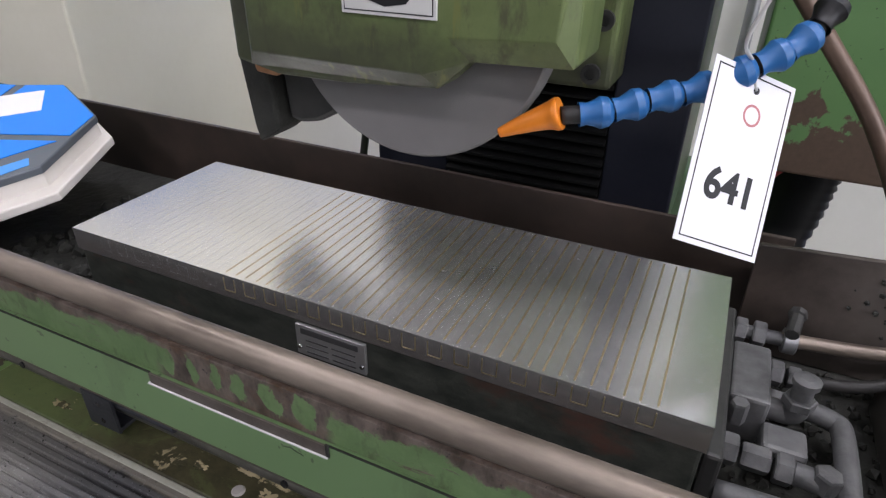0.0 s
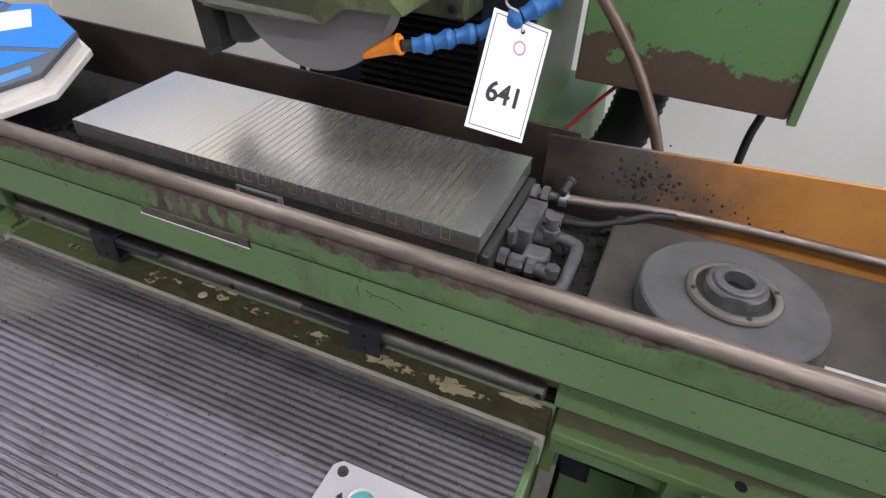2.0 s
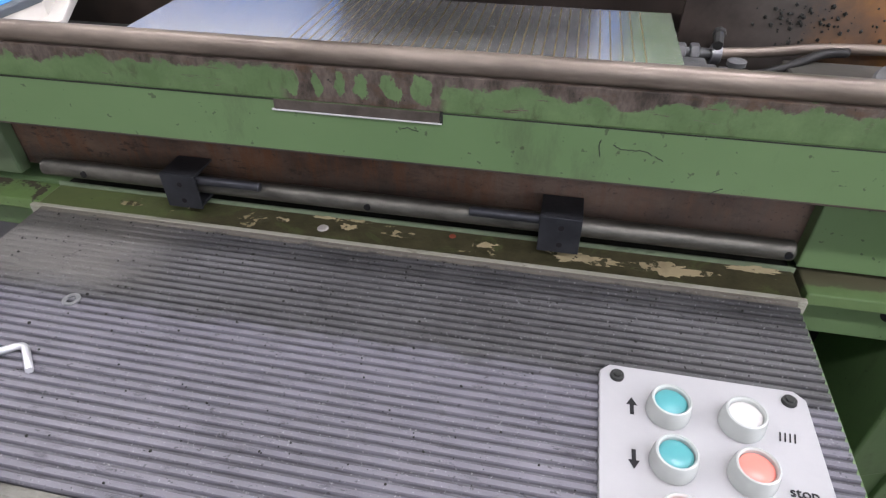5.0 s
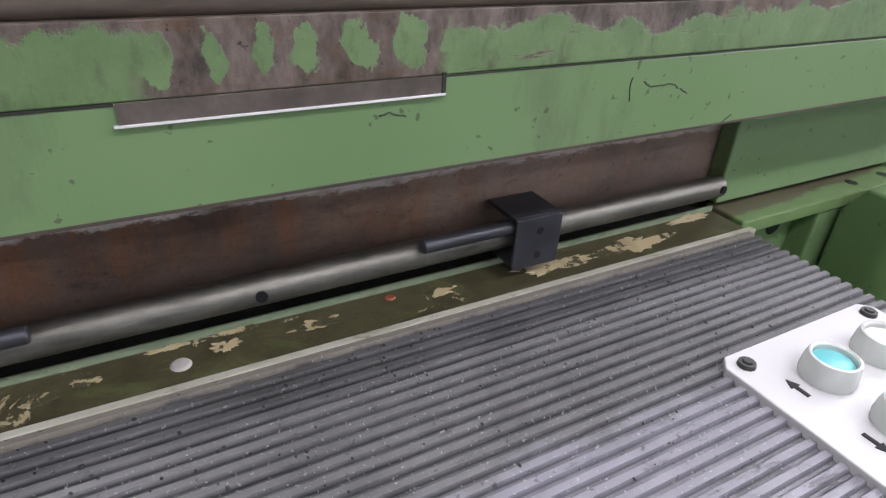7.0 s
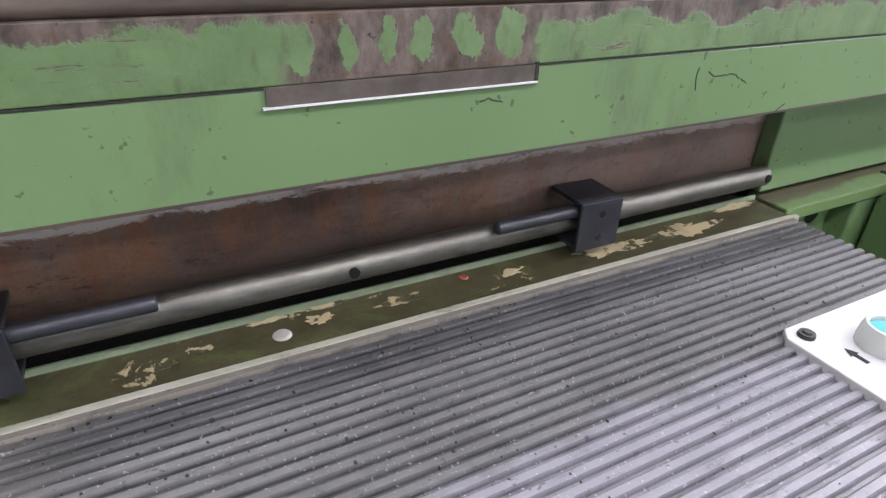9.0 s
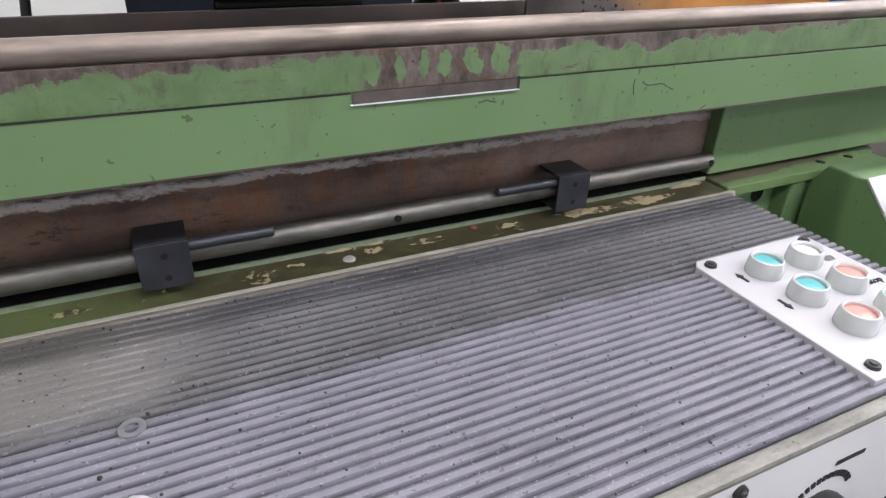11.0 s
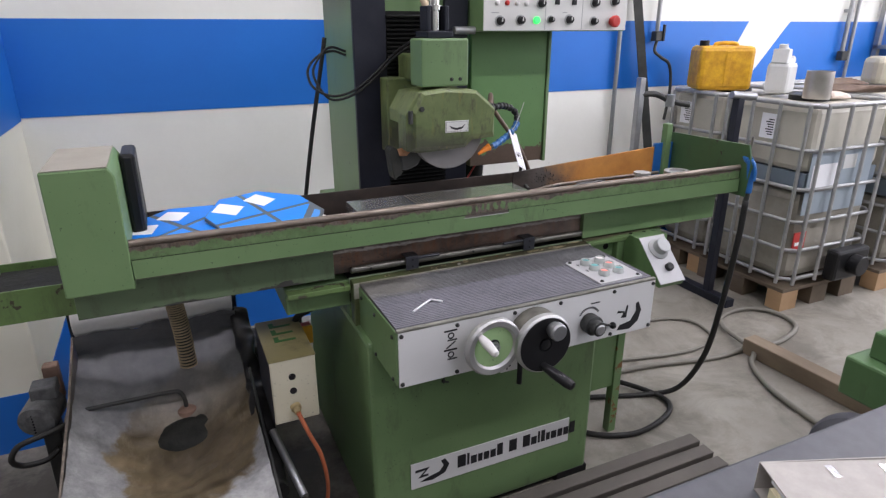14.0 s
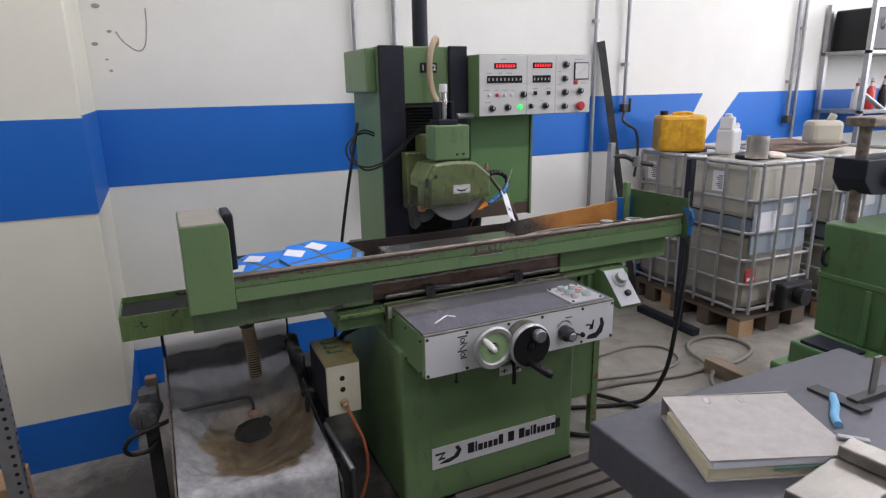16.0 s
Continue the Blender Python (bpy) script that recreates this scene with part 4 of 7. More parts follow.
# push-button panel on the mat
PX0, PX1, PY0, PY1, PZ = 0.624, 0.785, -0.452, -0.267, MZ + 0.004
panel = part("button_panel", prism([(PX0, PY0), (PX1 - 0.008, PY0), (PX1, PY0 + 0.008), (PX1, PY1 - 0.008), (PX1 - 0.008, PY1), (PX0 + 0.008, PY1), (PX0, PY1 - 0.008)], CZ1, PZ, None, 0.001), panel_grey, G, "white push-button panel")
screws([(PX0 + 0.014, PY1 - 0.012, PZ), (PX1 - 0.014, PY1 - 0.012, PZ), (PX0 + 0.014, PY0 + 0.012, PZ), (PX1 - 0.014, PY0 + 0.012, PZ)], (0, 0, 1), panel)
for bx, by, mt, lab in ((0.676, -0.308, teal_plastic, "teal push button"), (0.73, -0.309, white_plastic, "white push button"), (0.676, -0.354, teal_plastic, "teal push button"),
                        (0.73, -0.354, coral_plastic, "red stop button"), (0.676, -0.4, coral_plastic, "red push button"), (0.73, -0.4, teal_plastic, "teal push button")):
    col = part("button_collar", lathe([(0.0165, 0), (0.017, 0.003), (0.0163, 0.011), (0.015, 0.0165), (0.0138, 0.017), (0.0126, 0.0155), (0.0125, 0.008)], pose(bx, by, PZ), 24), collar_clear, panel)
    part("push_button", lathe([(0.0123, 0.008), (0.0123, 0.0125), (0.0095, 0.0142), (0.0, 0.014)], pose(bx, by, PZ), 24, False), mt, panel, lab)
for by, s in ((-0.308, 1), (-0.354, -1)):
    part("arrow", prism([(x + 0.0075, y) for x, y in ((0.64, by - 0.007 * s), (0.643, by - 0.007 * s), (0.643, by + 0.002 * s), (0.6455, by + 0.002 * s), (0.6415, by + 0.009 * s), (0.6375, by + 0.002 * s), (0.64, by + 0.002 * s))], PZ, PZ + 0.0006), ink, panel)
for k in range(4):
    part("stroke", prism([(0.756 + 0.0035 * k, -0.318), (0.757 + 0.0035 * k, -0.318), (0.7585 + 0.0035 * k, -0.31), (0.7575 + 0.0035 * k, -0.31)], PZ, PZ + 0.0006), ink, panel)
part("writing", text_mesh("stop", 0.011, pose(0.7635, -0.36, PZ + 0.0006)), ink, panel)

# deck behind the mat and the bed under the table
part("deck", box(-0.031, -0.1425, 0.72, 0.816, -0.1, 0.876, 0.003), green_deck, G, "oily green deck strip, paint worn to beige filler")
part("mat_rim", box(CX0 + 0.002, CY0 - 0.0065, CZ1 - 0.0008, CX1, CY0 + 0.0055, CZ1 + 0.008, 0.003), grimy_rim, G, "worn metal edge in front of the mat")
# black strip put in for the shade of the gap behind the deck
part("gap_shade_strip", box(-0.031, -0.0973, 0.8, 0.816, -0.0868, 0.8675, 0), sludge, G, "black strip standing in for shade in the gap behind the deck")
part("deck_back_edge", box(-0.033, -0.0998, 0.83, 0.818, -0.0975, 0.8795, 0.0006), green_edge, G)
part("deck_lip", box(-0.033, -0.1502, 0.83, 0.818, -0.143, 0.8787, 0.0015), pale_edge, G)
# black sheet and slideway put in for the shade under the table
part("under_table_shade", box(-0.031, -0.0866, 0.8682, 0.816, -0.031, 0.8712, 0), sludge, G, "black sheet standing in for shade under the table")
part("slideway_shade", box(-0.2, -0.0305, 0.8682, 1.18, 0.4, 0.893, 0), sludge, G)
part("bed", box(-0.222, -0.086, 0.785, 1.2, 0.44, 0.868, 0.006), green, G)
part("bed_core", box(-0.03, -0.08, 0.72, 0.83, 0.42, 0.7849, 0), green_dirty, G)
def filmed_green():
    m, t, p = nodes_of("green_paint_brown_film")
    v = coords(t)
    g = t.nodes.new("ShaderNodeSeparateXYZ")
    t.links.new(v, g.inputs[0])
    n1, n2 = noise_of(t, v, 16, 9, 0.72), noise_of(t, v, 90, 5)
    c = mix(t, n2, (0.11, 0.18, 0.07), (0.15, 0.23, 0.09))
    film = ramp(t, math_of(t, "ADD", math_of(t, "SUBTRACT", g.outputs[1], math_of(t, "MULTIPLY", math_of(t, "SUBTRACT", g.outputs[0], 0.82), 0.07)), math_of(t, "MULTIPLY", math_of(t, "SUBTRACT", n1, 0.5), 0.035)), -0.125, -0.121)
    c = mix(t, math_of(t, "MULTIPLY", film, 0.9), c, mix(t, n1, (0.06, 0.048, 0.028), (0.13, 0.11, 0.075)))
    t.links.new(c, p.inputs["Base Color"])
    t.links.new(math_of(t, "ADD", 0.25, math_of(t, "MULTIPLY", n1, 0.35)), p.inputs["Roughness"])
    bump(t, p, n2, 0.3, 0.0008)
    return m


flange_paint = filmed_green()
part("bed_flange", box(0.8215, -0.134, 0.862, 1.118, -0.087, 0.877, 0.002), flange_paint, G, "green bed flange, brown with oil towards the table")
part("bed_flange", box(-0.222, -0.125, 0.85, -0.036, -0.0865, 0.866, 0.002), green_dirty, G)
part("bed_wing", prism([(0.955, 0.58), (1.19, 0.74), (1.19, 0.86), (0.955, 0.86)], -0.08, 0.13, XZ, 0.003), green, G)
part("flange_fascia", box(0.8215, -0.105, 0.802, 0.99, -0.0865, 0.8615, 0.001), green, G)
part("fascia_hole", cyl((0.922, -0.1052, 0.84), (0.922, -0.1057, 0.84), 0.012, 20), display_black, G)
# black sheet added to make the opening under the flange dark
part("recess_shade_sheet", box(0.8315, 0.05, 0.3, 0.9545, 0.056, 0.784, 0), bellows_mat, G, "black sheet standing in for shade in the opening under the bed flange")
hatch = part("hanging_cover", prism([(0.8255, 0.66), (0.872, 0.66), (0.8996, 0.488), (0.9, 0.4), (0.86, 0.4), (0.858, 0.488)], -0.049, -0.02, XZ, 0.004), black_paint, G, "black cover hanging in the opening")
part("hinge_strip", box(0.8275, 0.0165, 0.6, 0.832, 0.0195, 0.655, 0.0005), galv, hatch)
for hx in (1.024, 1.085):
    part("bolt_hole", cyl((hx, -0.115, 0.8768), (hx, -0.115, 0.8774), 0.0066, 18), display_black, G)
part("rivet", lathe([(0.0, 0.002), (0.005, 0.0015), (0.0065, 0)], pose(0.322, -0.124, 0.876), 14, False), binder_card, G, "pale round plug in the deck")
part("rivet", lathe([(0.0, 0.001), (0.003, 0.0008), (0.004, 0)], pose(0.4665, -0.1105, 0.876), 12, False), plain("orange_red_dab", (0.24, 0.06, 0.03), 0.6), G, "small red paint dab")
filler = worn_paint("beige_filler", (0.33, 0.27, 0.15), (0.44, 0.37, 0.23), (0.07, 0.065, 0.03), 0.53, 60, dirt=0.47)
for cx, cy, rx, ry, sd in ((0.602, -0.122, 0.042, 0.0095, 1), (0.69, -0.122, 0.044, 0.011, 5), (0.778, -0.1055, 0.032, 0.006, 9), (0.409, -0.119, 0.02, 0.0055, 3), (0.35, -0.117, 0.01, 0.006, 7), (0.502, -0.118, 0.016, 0.005, 8), (0.271, -0.116, 0.009, 0.005, 2), (0.247, -0.124, 0.01, 0.004, 4), (0.318, -0.105, 0.016, 0.003, 6), (0.36, -0.104, 0.016, 0.003, 10), (0.16, -0.116, 0.012, 0.006, 11), (0.08, -0.122, 0.015, 0.005, 12)):
    out = []
    for k in range(72):
        a = 2 * math.pi * k / 72
        f = 0.78 + 0.6 * noise.noise((2.2 * math.cos(a) + sd, 2.2 * math.sin(a), sd * 1.7)) + 0.3 * noise.noise((8 * math.cos(a) + sd, 8 * math.sin(a), sd * 3.1))
        out.append((cx + rx * f * math.cos(a), cy + ry * f * math.sin(a)))
    part("filler_patch", prism(out, 0.8756, 0.8766), filler, G, "beige filler showing through the paint")
# gutter under the left end of the table
bm = add_box(bmesh.new(), -0.978, 0.06, 0.838, -0.28, 0.066, 0.932, 0.001)
add_box(bm, -0.978, 0.0661, 0.838, -0.28, 0.3, 0.844)
add_box(bm, -0.978, 0.294, 0.8441, -0.28, 0.3, 0.932)
add_box(bm, -0.978, 0.0661, 0.8441, -0.972, 0.2939, 0.932)
part("gutter", bm, green_dirty, G)
# black block added for the dark inside of the gutter
part("gutter_shade_block", box(-0.971, 0.067, 0.8445, -0.281, 0.293, 0.91, 0.002), sludge, G, "black block standing in for shade inside the gutter")
part("drain_spout", lathe([(0.038, 0), (0.042, -0.03), (0.03, -0.09)], pose(-0.528, 0.25, 0.838), 24), steel_dark, G)
dh = part("drain_hose", tube([(-0.528, 0.25, 0.79), (-0.524, 0.246, 0.72), (-0.516, 0.24, 0.63), (-0.512, 0.236, 0.52)], 0.0245, 20), hose_black, G, "ribbed tan drain hose")
ring_me = mesh_of("hose_ring", lathe([(0.0243, -0.0028), (0.028, -0.0018), (0.028, 0.0018), (0.0243, 0.0028)], Matrix(), 20, False))
ring_me.materials.append(hose_tan)
dpts = smooth_path([(-0.528, 0.25, 0.79), (-0.524, 0.246, 0.72), (-0.516, 0.24, 0.63), (-0.512, 0.236, 0.52)], 10)
for a, b in zip(dpts[6:], dpts[7:]):
    o = part("hose_ring", ring_me, None, dh)
    o.matrix_basis = axis(b, a - b)

# ---- the sliding table
TX0, TX1 = -0.745, 1.475
table = part("worktable", box(TX0 + 0.01, -0.085, 0.8935, 1.44, 0.19, 0.944, 0.0), iron_brown, G, "rusty brown cast table with a green sheet tray")
part("tray_floor", box(-0.59, -0.069, 0.9445, 1.47, 0.2455, 0.952, 0), sludge, table, "tray floor caked in black grinding sludge")
part("apron_upper", box(-0.594, -0.168, 1.051, 1.47, -0.15, 1.0825, 0.0005), apron_band, table, "green sheet band rubbed bare along its top")
part("apron_lower", box(-0.592, -0.1705, 0.9995, 1.474, -0.1501, 1.0505, 0.001), green, table)
bm = prism([(0.318, 1.0515), (0.318, 1.0425), (0.467, 1.0425), (0.467, 1.0515)], 0.1706, 0.172, XZ)
part("slot_notch", box(0.4672, -0.1722, 1.0417, 0.4697, -0.1708, 1.053, 0.0003), sludge, table)
part("seam", box(-0.592, -0.1709, 1.0503, 0.3175, -0.1695, 1.0512, 0), sludge, table)
part("seam", box(0.4675, -0.1709, 1.0504, 1.47, -0.1695, 1.051, 0), sludge, table)
part("grime_edge", box(-0.592, -0.1708, 0.9993, 1.474, -0.168, 1.001, 0), grime_shade_sheet, table)
part("label_slot", bm, slot_paint, table, "rubbed step in the sheet")
part("slot_edge", box(0.316, -0.1732, 1.0417, 0.469, -0.1706, 1.0426, 0), white_plate, table)
part("rail_tube", cyl((-0.592, -0.158, 1.091), (1.478, -0.158, 1.091), 0.0098, 18), steel_tube, table, "worn brown steel tube along the tray's rim")
part("table_face", box(TX0 + 0.01, -0.0853, 0.893, 1.44, -0.07, 0.9985, 0), table_face_mat, table)
part("tray_ledge", box(-0.3195, -0.1454, 0.9986, 1.46, -0.07, 1.004, 0), sludge, table)
part("tray_step", box(-0.59, -0.1454, 0.9986, -0.32, 0.1895, 1.004, 0), sludge, table, "raised tray end under the cartons")
part("apron_back_cover", box(TX0 + 0.02, -0.1498, 1.0, 1.46, -0.1455, 1.0755, 0), grime_shade_sheet, table)
part("skirt", box(TX0 + 0.005, -0.104, 0.887, -0.077, -0.0855, 0.997, 0.002), green_skirt, table, "greasy green skirt plate")
part("skirt", box(0.815, -0.104, 0.884, 1.44, -0.0855, 0.997, 0.002), green, table)
# dark strip standing in for the shade under the apron
part("skirt_shadow_strip", box(-0.0765, -0.1495, 0.992, 0.8145, -0.0855, 0.997, 0), grime_shade_sheet, table)
part("tray_back", box(-0.6, 0.246, 0.945, 0.735, 0.252, 1.056, 0.001), rust_plate, table, "oily brown back wall of the tray")
part("tray_back_sheet", prism([(0.7, 0.953), (1.405, 0.953), (1.405, 1.118), (0.7, 1.071)], -0.196, -0.19, XZ, 0.001), rust_plate, table, "tall back sheet stained orange by rust")
part("end_plate", prism([(-0.2, 0.985), (0.2, 0.985), (0.2, 1.17), (-0.185, 1.178), (-0.21, 1.1)], 1.476, 1.484, YZ, 0.001), green_dark, table)
part("splash_corner", box(1.38, 0.186, 0.953, 1.475, 0.2, 1.13, 0.001), gun_blue, table)
part("end_post", box(1.42, 0.17, 0.99, 1.45, 0.2, 1.21, 0.003), green, table)
guard_dust = surface("dusty_beige_paint", (0.22, 0.2, 0.165), (0.33, 0.31, 0.27), 7, (0.6, 0.8))
# guard box at the left end
part("guard_box", prism([(TX0, 0.975), (-0.593, 0.975), (-0.593, 1.26), (-0.605, 1.282), (TX0, 1.282)], -0.13, 0.1705, XZ, 0.004), green, table)
part("guard_top", box(TX0 + 0.004, -0.168, 1.2825, -0.607, 0.127, 1.285, 0.001), guard_dust, table, "top of the guard, grey with dust")
part("guard_back", box(-0.592, 0.03, 0.953, -0.555, 0.19, 1.275, 0.01), black_plastic, table)
scratch_dark = plain("dark_scratch", (0.03, 0.04, 0.025), 0.7)
for pts_ in (((0.601, 1.0405), (0.6, 1.0345), (0.602, 1.025)), ((0.611, 1.0365), (0.619, 1.033), (0.631, 1.0335), (0.638, 1.0325), (0.643, 1.0295)), ((0.645, 1.029), (0.652, 1.026)), ((0.694, 0.999), (0.704, 1.006)), ((0.433, 1.034), (0.44, 1.0345), (0.448, 1.032))):
    part("scratch", tube([(q.x, -0.1705, q.y + 0.0011 * noise.noise((q.x * 400, 3.0, q.y * 400))) for q in smooth_path([(x, z, 0) for x, z in pts_], 5)], 0.0005, 5, False), scratch_dark, table)
# trip rod with two dogs
part("trip_rod", cyl((-0.03, -0.109, 0.9075), (0.804, -0.109, 0.9075), 0.0105, 24, 0.002), rod_dull, table, "dull steel trip rod")
for x0 in (0.03, 0.375, 0.797):
    part("rod_screw", cyl((x0, -0.1185, 0.9085), (x0, -0.1205, 0.9085), 0.004, 10), black_plastic, table)
for bx, px0, px1 in ((0.1395, 0.17, 0.254), (0.5585, 0.486, 0.56)):
    bm = add_box(bmesh.new(), bx, -0.1295, 0.886, bx + 0.042, -0.1265, 0.929, 0.0008)
    add_box(bm, bx, -0.1264, 0.9255, bx + 0.042, -0.0885, 0.929, 0.0008)
    add_box(bm, bx + 0.002, -0.1264, 0.886, bx + 0.04, -0.0955, 0.89, 0.0008)
    dog = part("trip_dog", bm, blued_steel, table, "black steel trip dog")
    part("pin", cyl((px0, -0.1205, 0.9195), (px1, -0.1205, 0.9195), 0.0052, 16, 0.001), blued_steel, dog)
    for z in (0.896, 0.917):
        part("screw_hole", cyl((bx + 0.022, -0.1294, z), (bx + 0.022, -0.1299, z), 0.003, 10), display_black, dog)
# platform for the loose wheels
part("platform", box(0.817, -0.069, 0.9525, 1.44, 0.15, 1.0, 0.004), surface("sludgy_iron", (0.024, 0.023, 0.019), (0.085, 0.08, 0.068), 18, (0.45, 0.7), 0.1, 0.5, 90), table, "sludge-covered iron platform")

rust_clip = surface("rusty_clip", (0.2, 0.085, 0.03), (0.38, 0.2, 0.1), 60, (0.6, 0.8))
# ---- column, head and wheel
CYF = 0.42
part("column", box(0.17, CYF, 0.0, 0.6, 0.83, 1.892, 0.006), green, G)
part("guideway_cover", box(0.164, CYF - 0.022, 0.85, 0.284, CYF - 0.001, 1.894, 0.003), black_paint, G)
part("guideway_cover", box(0.512, CYF - 0.022, 0.85, 0.605, CYF - 0.001, 1.894, 0.003), black_paint, G)
bel = part("bellows", box(0.285, CYF - 0.004, 0.92, 0.511, CYF - 0.0006, 1.64, 0), bellows_mat, G, "black folded way bellows")
fold = mesh_of("fold", prism([(-CYF + 0.0045, 0.0), (-CYF + 0.03, 0.003), (-CYF + 0.031, 0.007), (-CYF + 0.0045, 0.013)], 0.285, 0.511, Matrix(((0, 0, 1, 0), (-1, 0, 0, 0), (0, 1, 0, 0), (0, 0, 0, 1)))))
fold.materials.append(bellows_mat)
for k in range(49):
    o = part("fold", fold, None, bel)
    o.matrix_parent_inverse = Matrix()
    o.location = (0, 0, 0.92 + 0.0145 * k)
colplate = part("number_plate", box(0.37, CYF - 0.0035, 1.775, 0.455, CYF - 0.0005, 1.82, 0.001), ink, G, "small black number plate")
part("writing", text_mesh("1  22", 0.036, axis((0.4125, CYF - 0.004, 1.797), (0, -1, 0)), 0.0004, 0.001), white_plastic, colplate)
part("side_box", box(0.12, 0.46, 1.69, 0.1695, 0.8, 1.885, 0.006), green, G)
part("column_base_flare", prism([(0.06, 0.0), (0.76, 0.0), (0.68, 0.9), (0.12, 0.9)], -0.9, -0.46, XZ, 0.006), green, G)
part("top_pipe", cyl((0.46, 0.62, 1.89), (0.46, 0.62, 2.6), 0.038, 24), black_paint, G)
part("coolant_hose", tube([(0.49, 0.5, 1.87), (0.475, 0.46, 1.925), (0.435, 0.4, 1.915), (0.405, 0.38, 1.85), (0.4, 0.375, 1.76), (0.41, 0.35, 1.67), (0.425, 0.28, 1.615), (0.4, 0.2, 1.585)], 0.0135, 12), hose_tan, G, "tan ribbed hose hanging over the column")
# carriage behind the head
part("carriage", box(0.25, 0.31, 1.16, 0.521, CYF - 0.03, 1.42, 0.006), green_head, G)
part("carriage_neck", box(0.32, 0.175, 1.41, 0.43, CYF - 0.03, 1.5, 0.01), green_head, G)
# motor block
motor = part("motor_block", box(0.282, 0.07, 1.408, 0.445, 0.17, 1.553, 0.006), green, G)
screws([(0.385, 0.07, 1.43), (0.415, 0.07, 1.43)], (0, -1, 0), motor)
part("yoke", box(0.315, 0.1, 1.5535, 0.405, 0.2, 1.575, 0.004), black_paint, G)
part("yoke_post", box(0.322, 0.12, 1.5755, 0.336, 0.18, 1.65, 0.003), black_paint, G)
part("yoke_post", box(0.384, 0.12, 1.5755, 0.398, 0.18, 1.65, 0.003), black_paint, G)
part("cylinder", lathe([(0.02, 0), (0.02, 0.06), (0.024, 0.062), (0.024, 0.075), (0.016, 0.078), (0.016, 0.11)], pose(0.36, 0.15, 1.5755), 20), chrome, G)
part("cylinder_cap", lathe([(0.018, 0), (0.018, 0.03), (0.014, 0.036)], pose(0.36, 0.15, 1.687), 16), white_plastic, G)
for bz, bx_ in ((1.178, 0.4985), (1.235, 0.506)):
    part("cap_screw", lathe([(0.011, 0), (0.011, 0.006), (0.006, 0.006), (0.006, 0.002)], axis((bx_, 0.31, bz), (0, -1, 0)), 16), steel_dark, G)
# wheel guard, an eight-sided hood with an open lower side
hood = [(0.222, 1.212), (0.222, 1.325), (0.262, 1.395), (0.35, 1.404), (0.47, 1.394), (0.539, 1.335), (0.539, 1.237), (0.456, 1.234), (0.43, 1.21), (0.34, 1.204), (0.268, 1.203)]
guard = part("wheel_guard", prism(hood, -0.135, -0.06, XZ, 0.004), green_head, G, "green wheel guard dark with grinding dust")
part("guard_body", prism([(0.23, 1.29), (0.23, 1.33), (0.266, 1.39), (0.35, 1.398), (0.47, 1.388), (0.53, 1.33), (0.53, 1.29)], -0.24, -0.1352, XZ, 0.004), green_head, guard)
bm = bmesh.new()
face = [(0.252, 1.225), (0.252, 1.33), (0.282, 1.386), (0.352, 1.393), (0.462, 1.385), (0.532, 1.328), (0.526, 1.2575), (0.4425, 1.2535), (0.42, 1.224)]
rim = [(0.24, 1.21), (0.24, 1.334), (0.274, 1.394), (0.351, 1.401), (0.468, 1.392), (0.538, 1.334), (0.538, 1.238), (0.457, 1.235), (0.43, 1.211)]
fa, fb = [bm.verts.new((x, 0.048, z)) for x, z in face], [bm.verts.new((x, 0.0598, z)) for x, z in rim]
bm.faces.new(fa)
for k in range(len(fa)):
    bm.faces.new((fa[k], fa[k - 1], fb[k - 1], fb[k]))
bm.faces.new(fb[::-1])
bmesh.ops.recalc_face_normals(bm, faces=bm.faces[:])
bmesh.ops.bevel(bm, geom=[e for e in bm.edges if e.verts[0].co.y < 0.05 and e.verts[1].co.y < 0.05], offset=0.0012, segments=2, affect="EDGES", profile=0.5)
part("guard_cover", bm, green_head, guard, "pressed guard cover with a sloping rim")
lab = part("guard_label", box(0.352, 0.0455, 1.265, 0.435, 0.0478, 1.302, 0.0005), panel_white, guard)
part("label_border", prism([(0.3545, 1.2675), (0.4325, 1.2675), (0.4325, 1.2995), (0.3545, 1.2995)], -0.0454, -0.0451, XZ), ink, lab)
part("label_field", prism([(0.3555, 1.2685), (0.4315, 1.2685), (0.4315, 1.2985), (0.3555, 1.2985)], -0.045, -0.0447, XZ), panel_white, lab)
part("arrow", prism([(0.364, 1.288), (0.374, 1.277), (0.392, 1.272), (0.41, 1.275), (0.424, 1.29), (0.41, 1.282), (0.392, 1.279), (0.376, 1.283)], -0.0446, -0.044, XZ), ink, lab)
part("hinge", cyl((0.236, 0.056, 1.34), (0.236, 0.056, 1.3), 0.008, 10), steel_dark, guard)
part("clamp_screw", cyl((0.27, 0.0475, 1.345), (0.27, 0.041, 1.345), 0.008, 12), steel_dark, guard)
part("splash_flap", prism([(0.181, 1.208), (0.188, 1.2185), (0.2, 1.219), (0.214, 1.205), (0.221, 1.17), (0.2245, 1.133), (0.21, 1.122), (0.196, 1.1125), (0.191, 1.13), (0.186, 1.17)], -0.16, -0.104, XZ, 0.004), sludge, G, "black rubber splash flap")
part("flap_hinge", prism([(0.205, 1.215), (0.25, 1.222), (0.252, 1.206), (0.236, 1.19), (0.212, 1.192)], -0.1035, -0.095, XZ, 0.002), rust_clip, G, "rusty hinge clip")
part("grinding_wheel", lathe([(0.02, 0), (0.124, 0.0), (0.126, 0.002), (0.126, 0.03), (0.124, 0.032), (0.02, 0.032)], axis((0.387, 0.122, 1.2625), (0, -1, 0)), 72), wheel_grit, G, "grey grinding wheel")
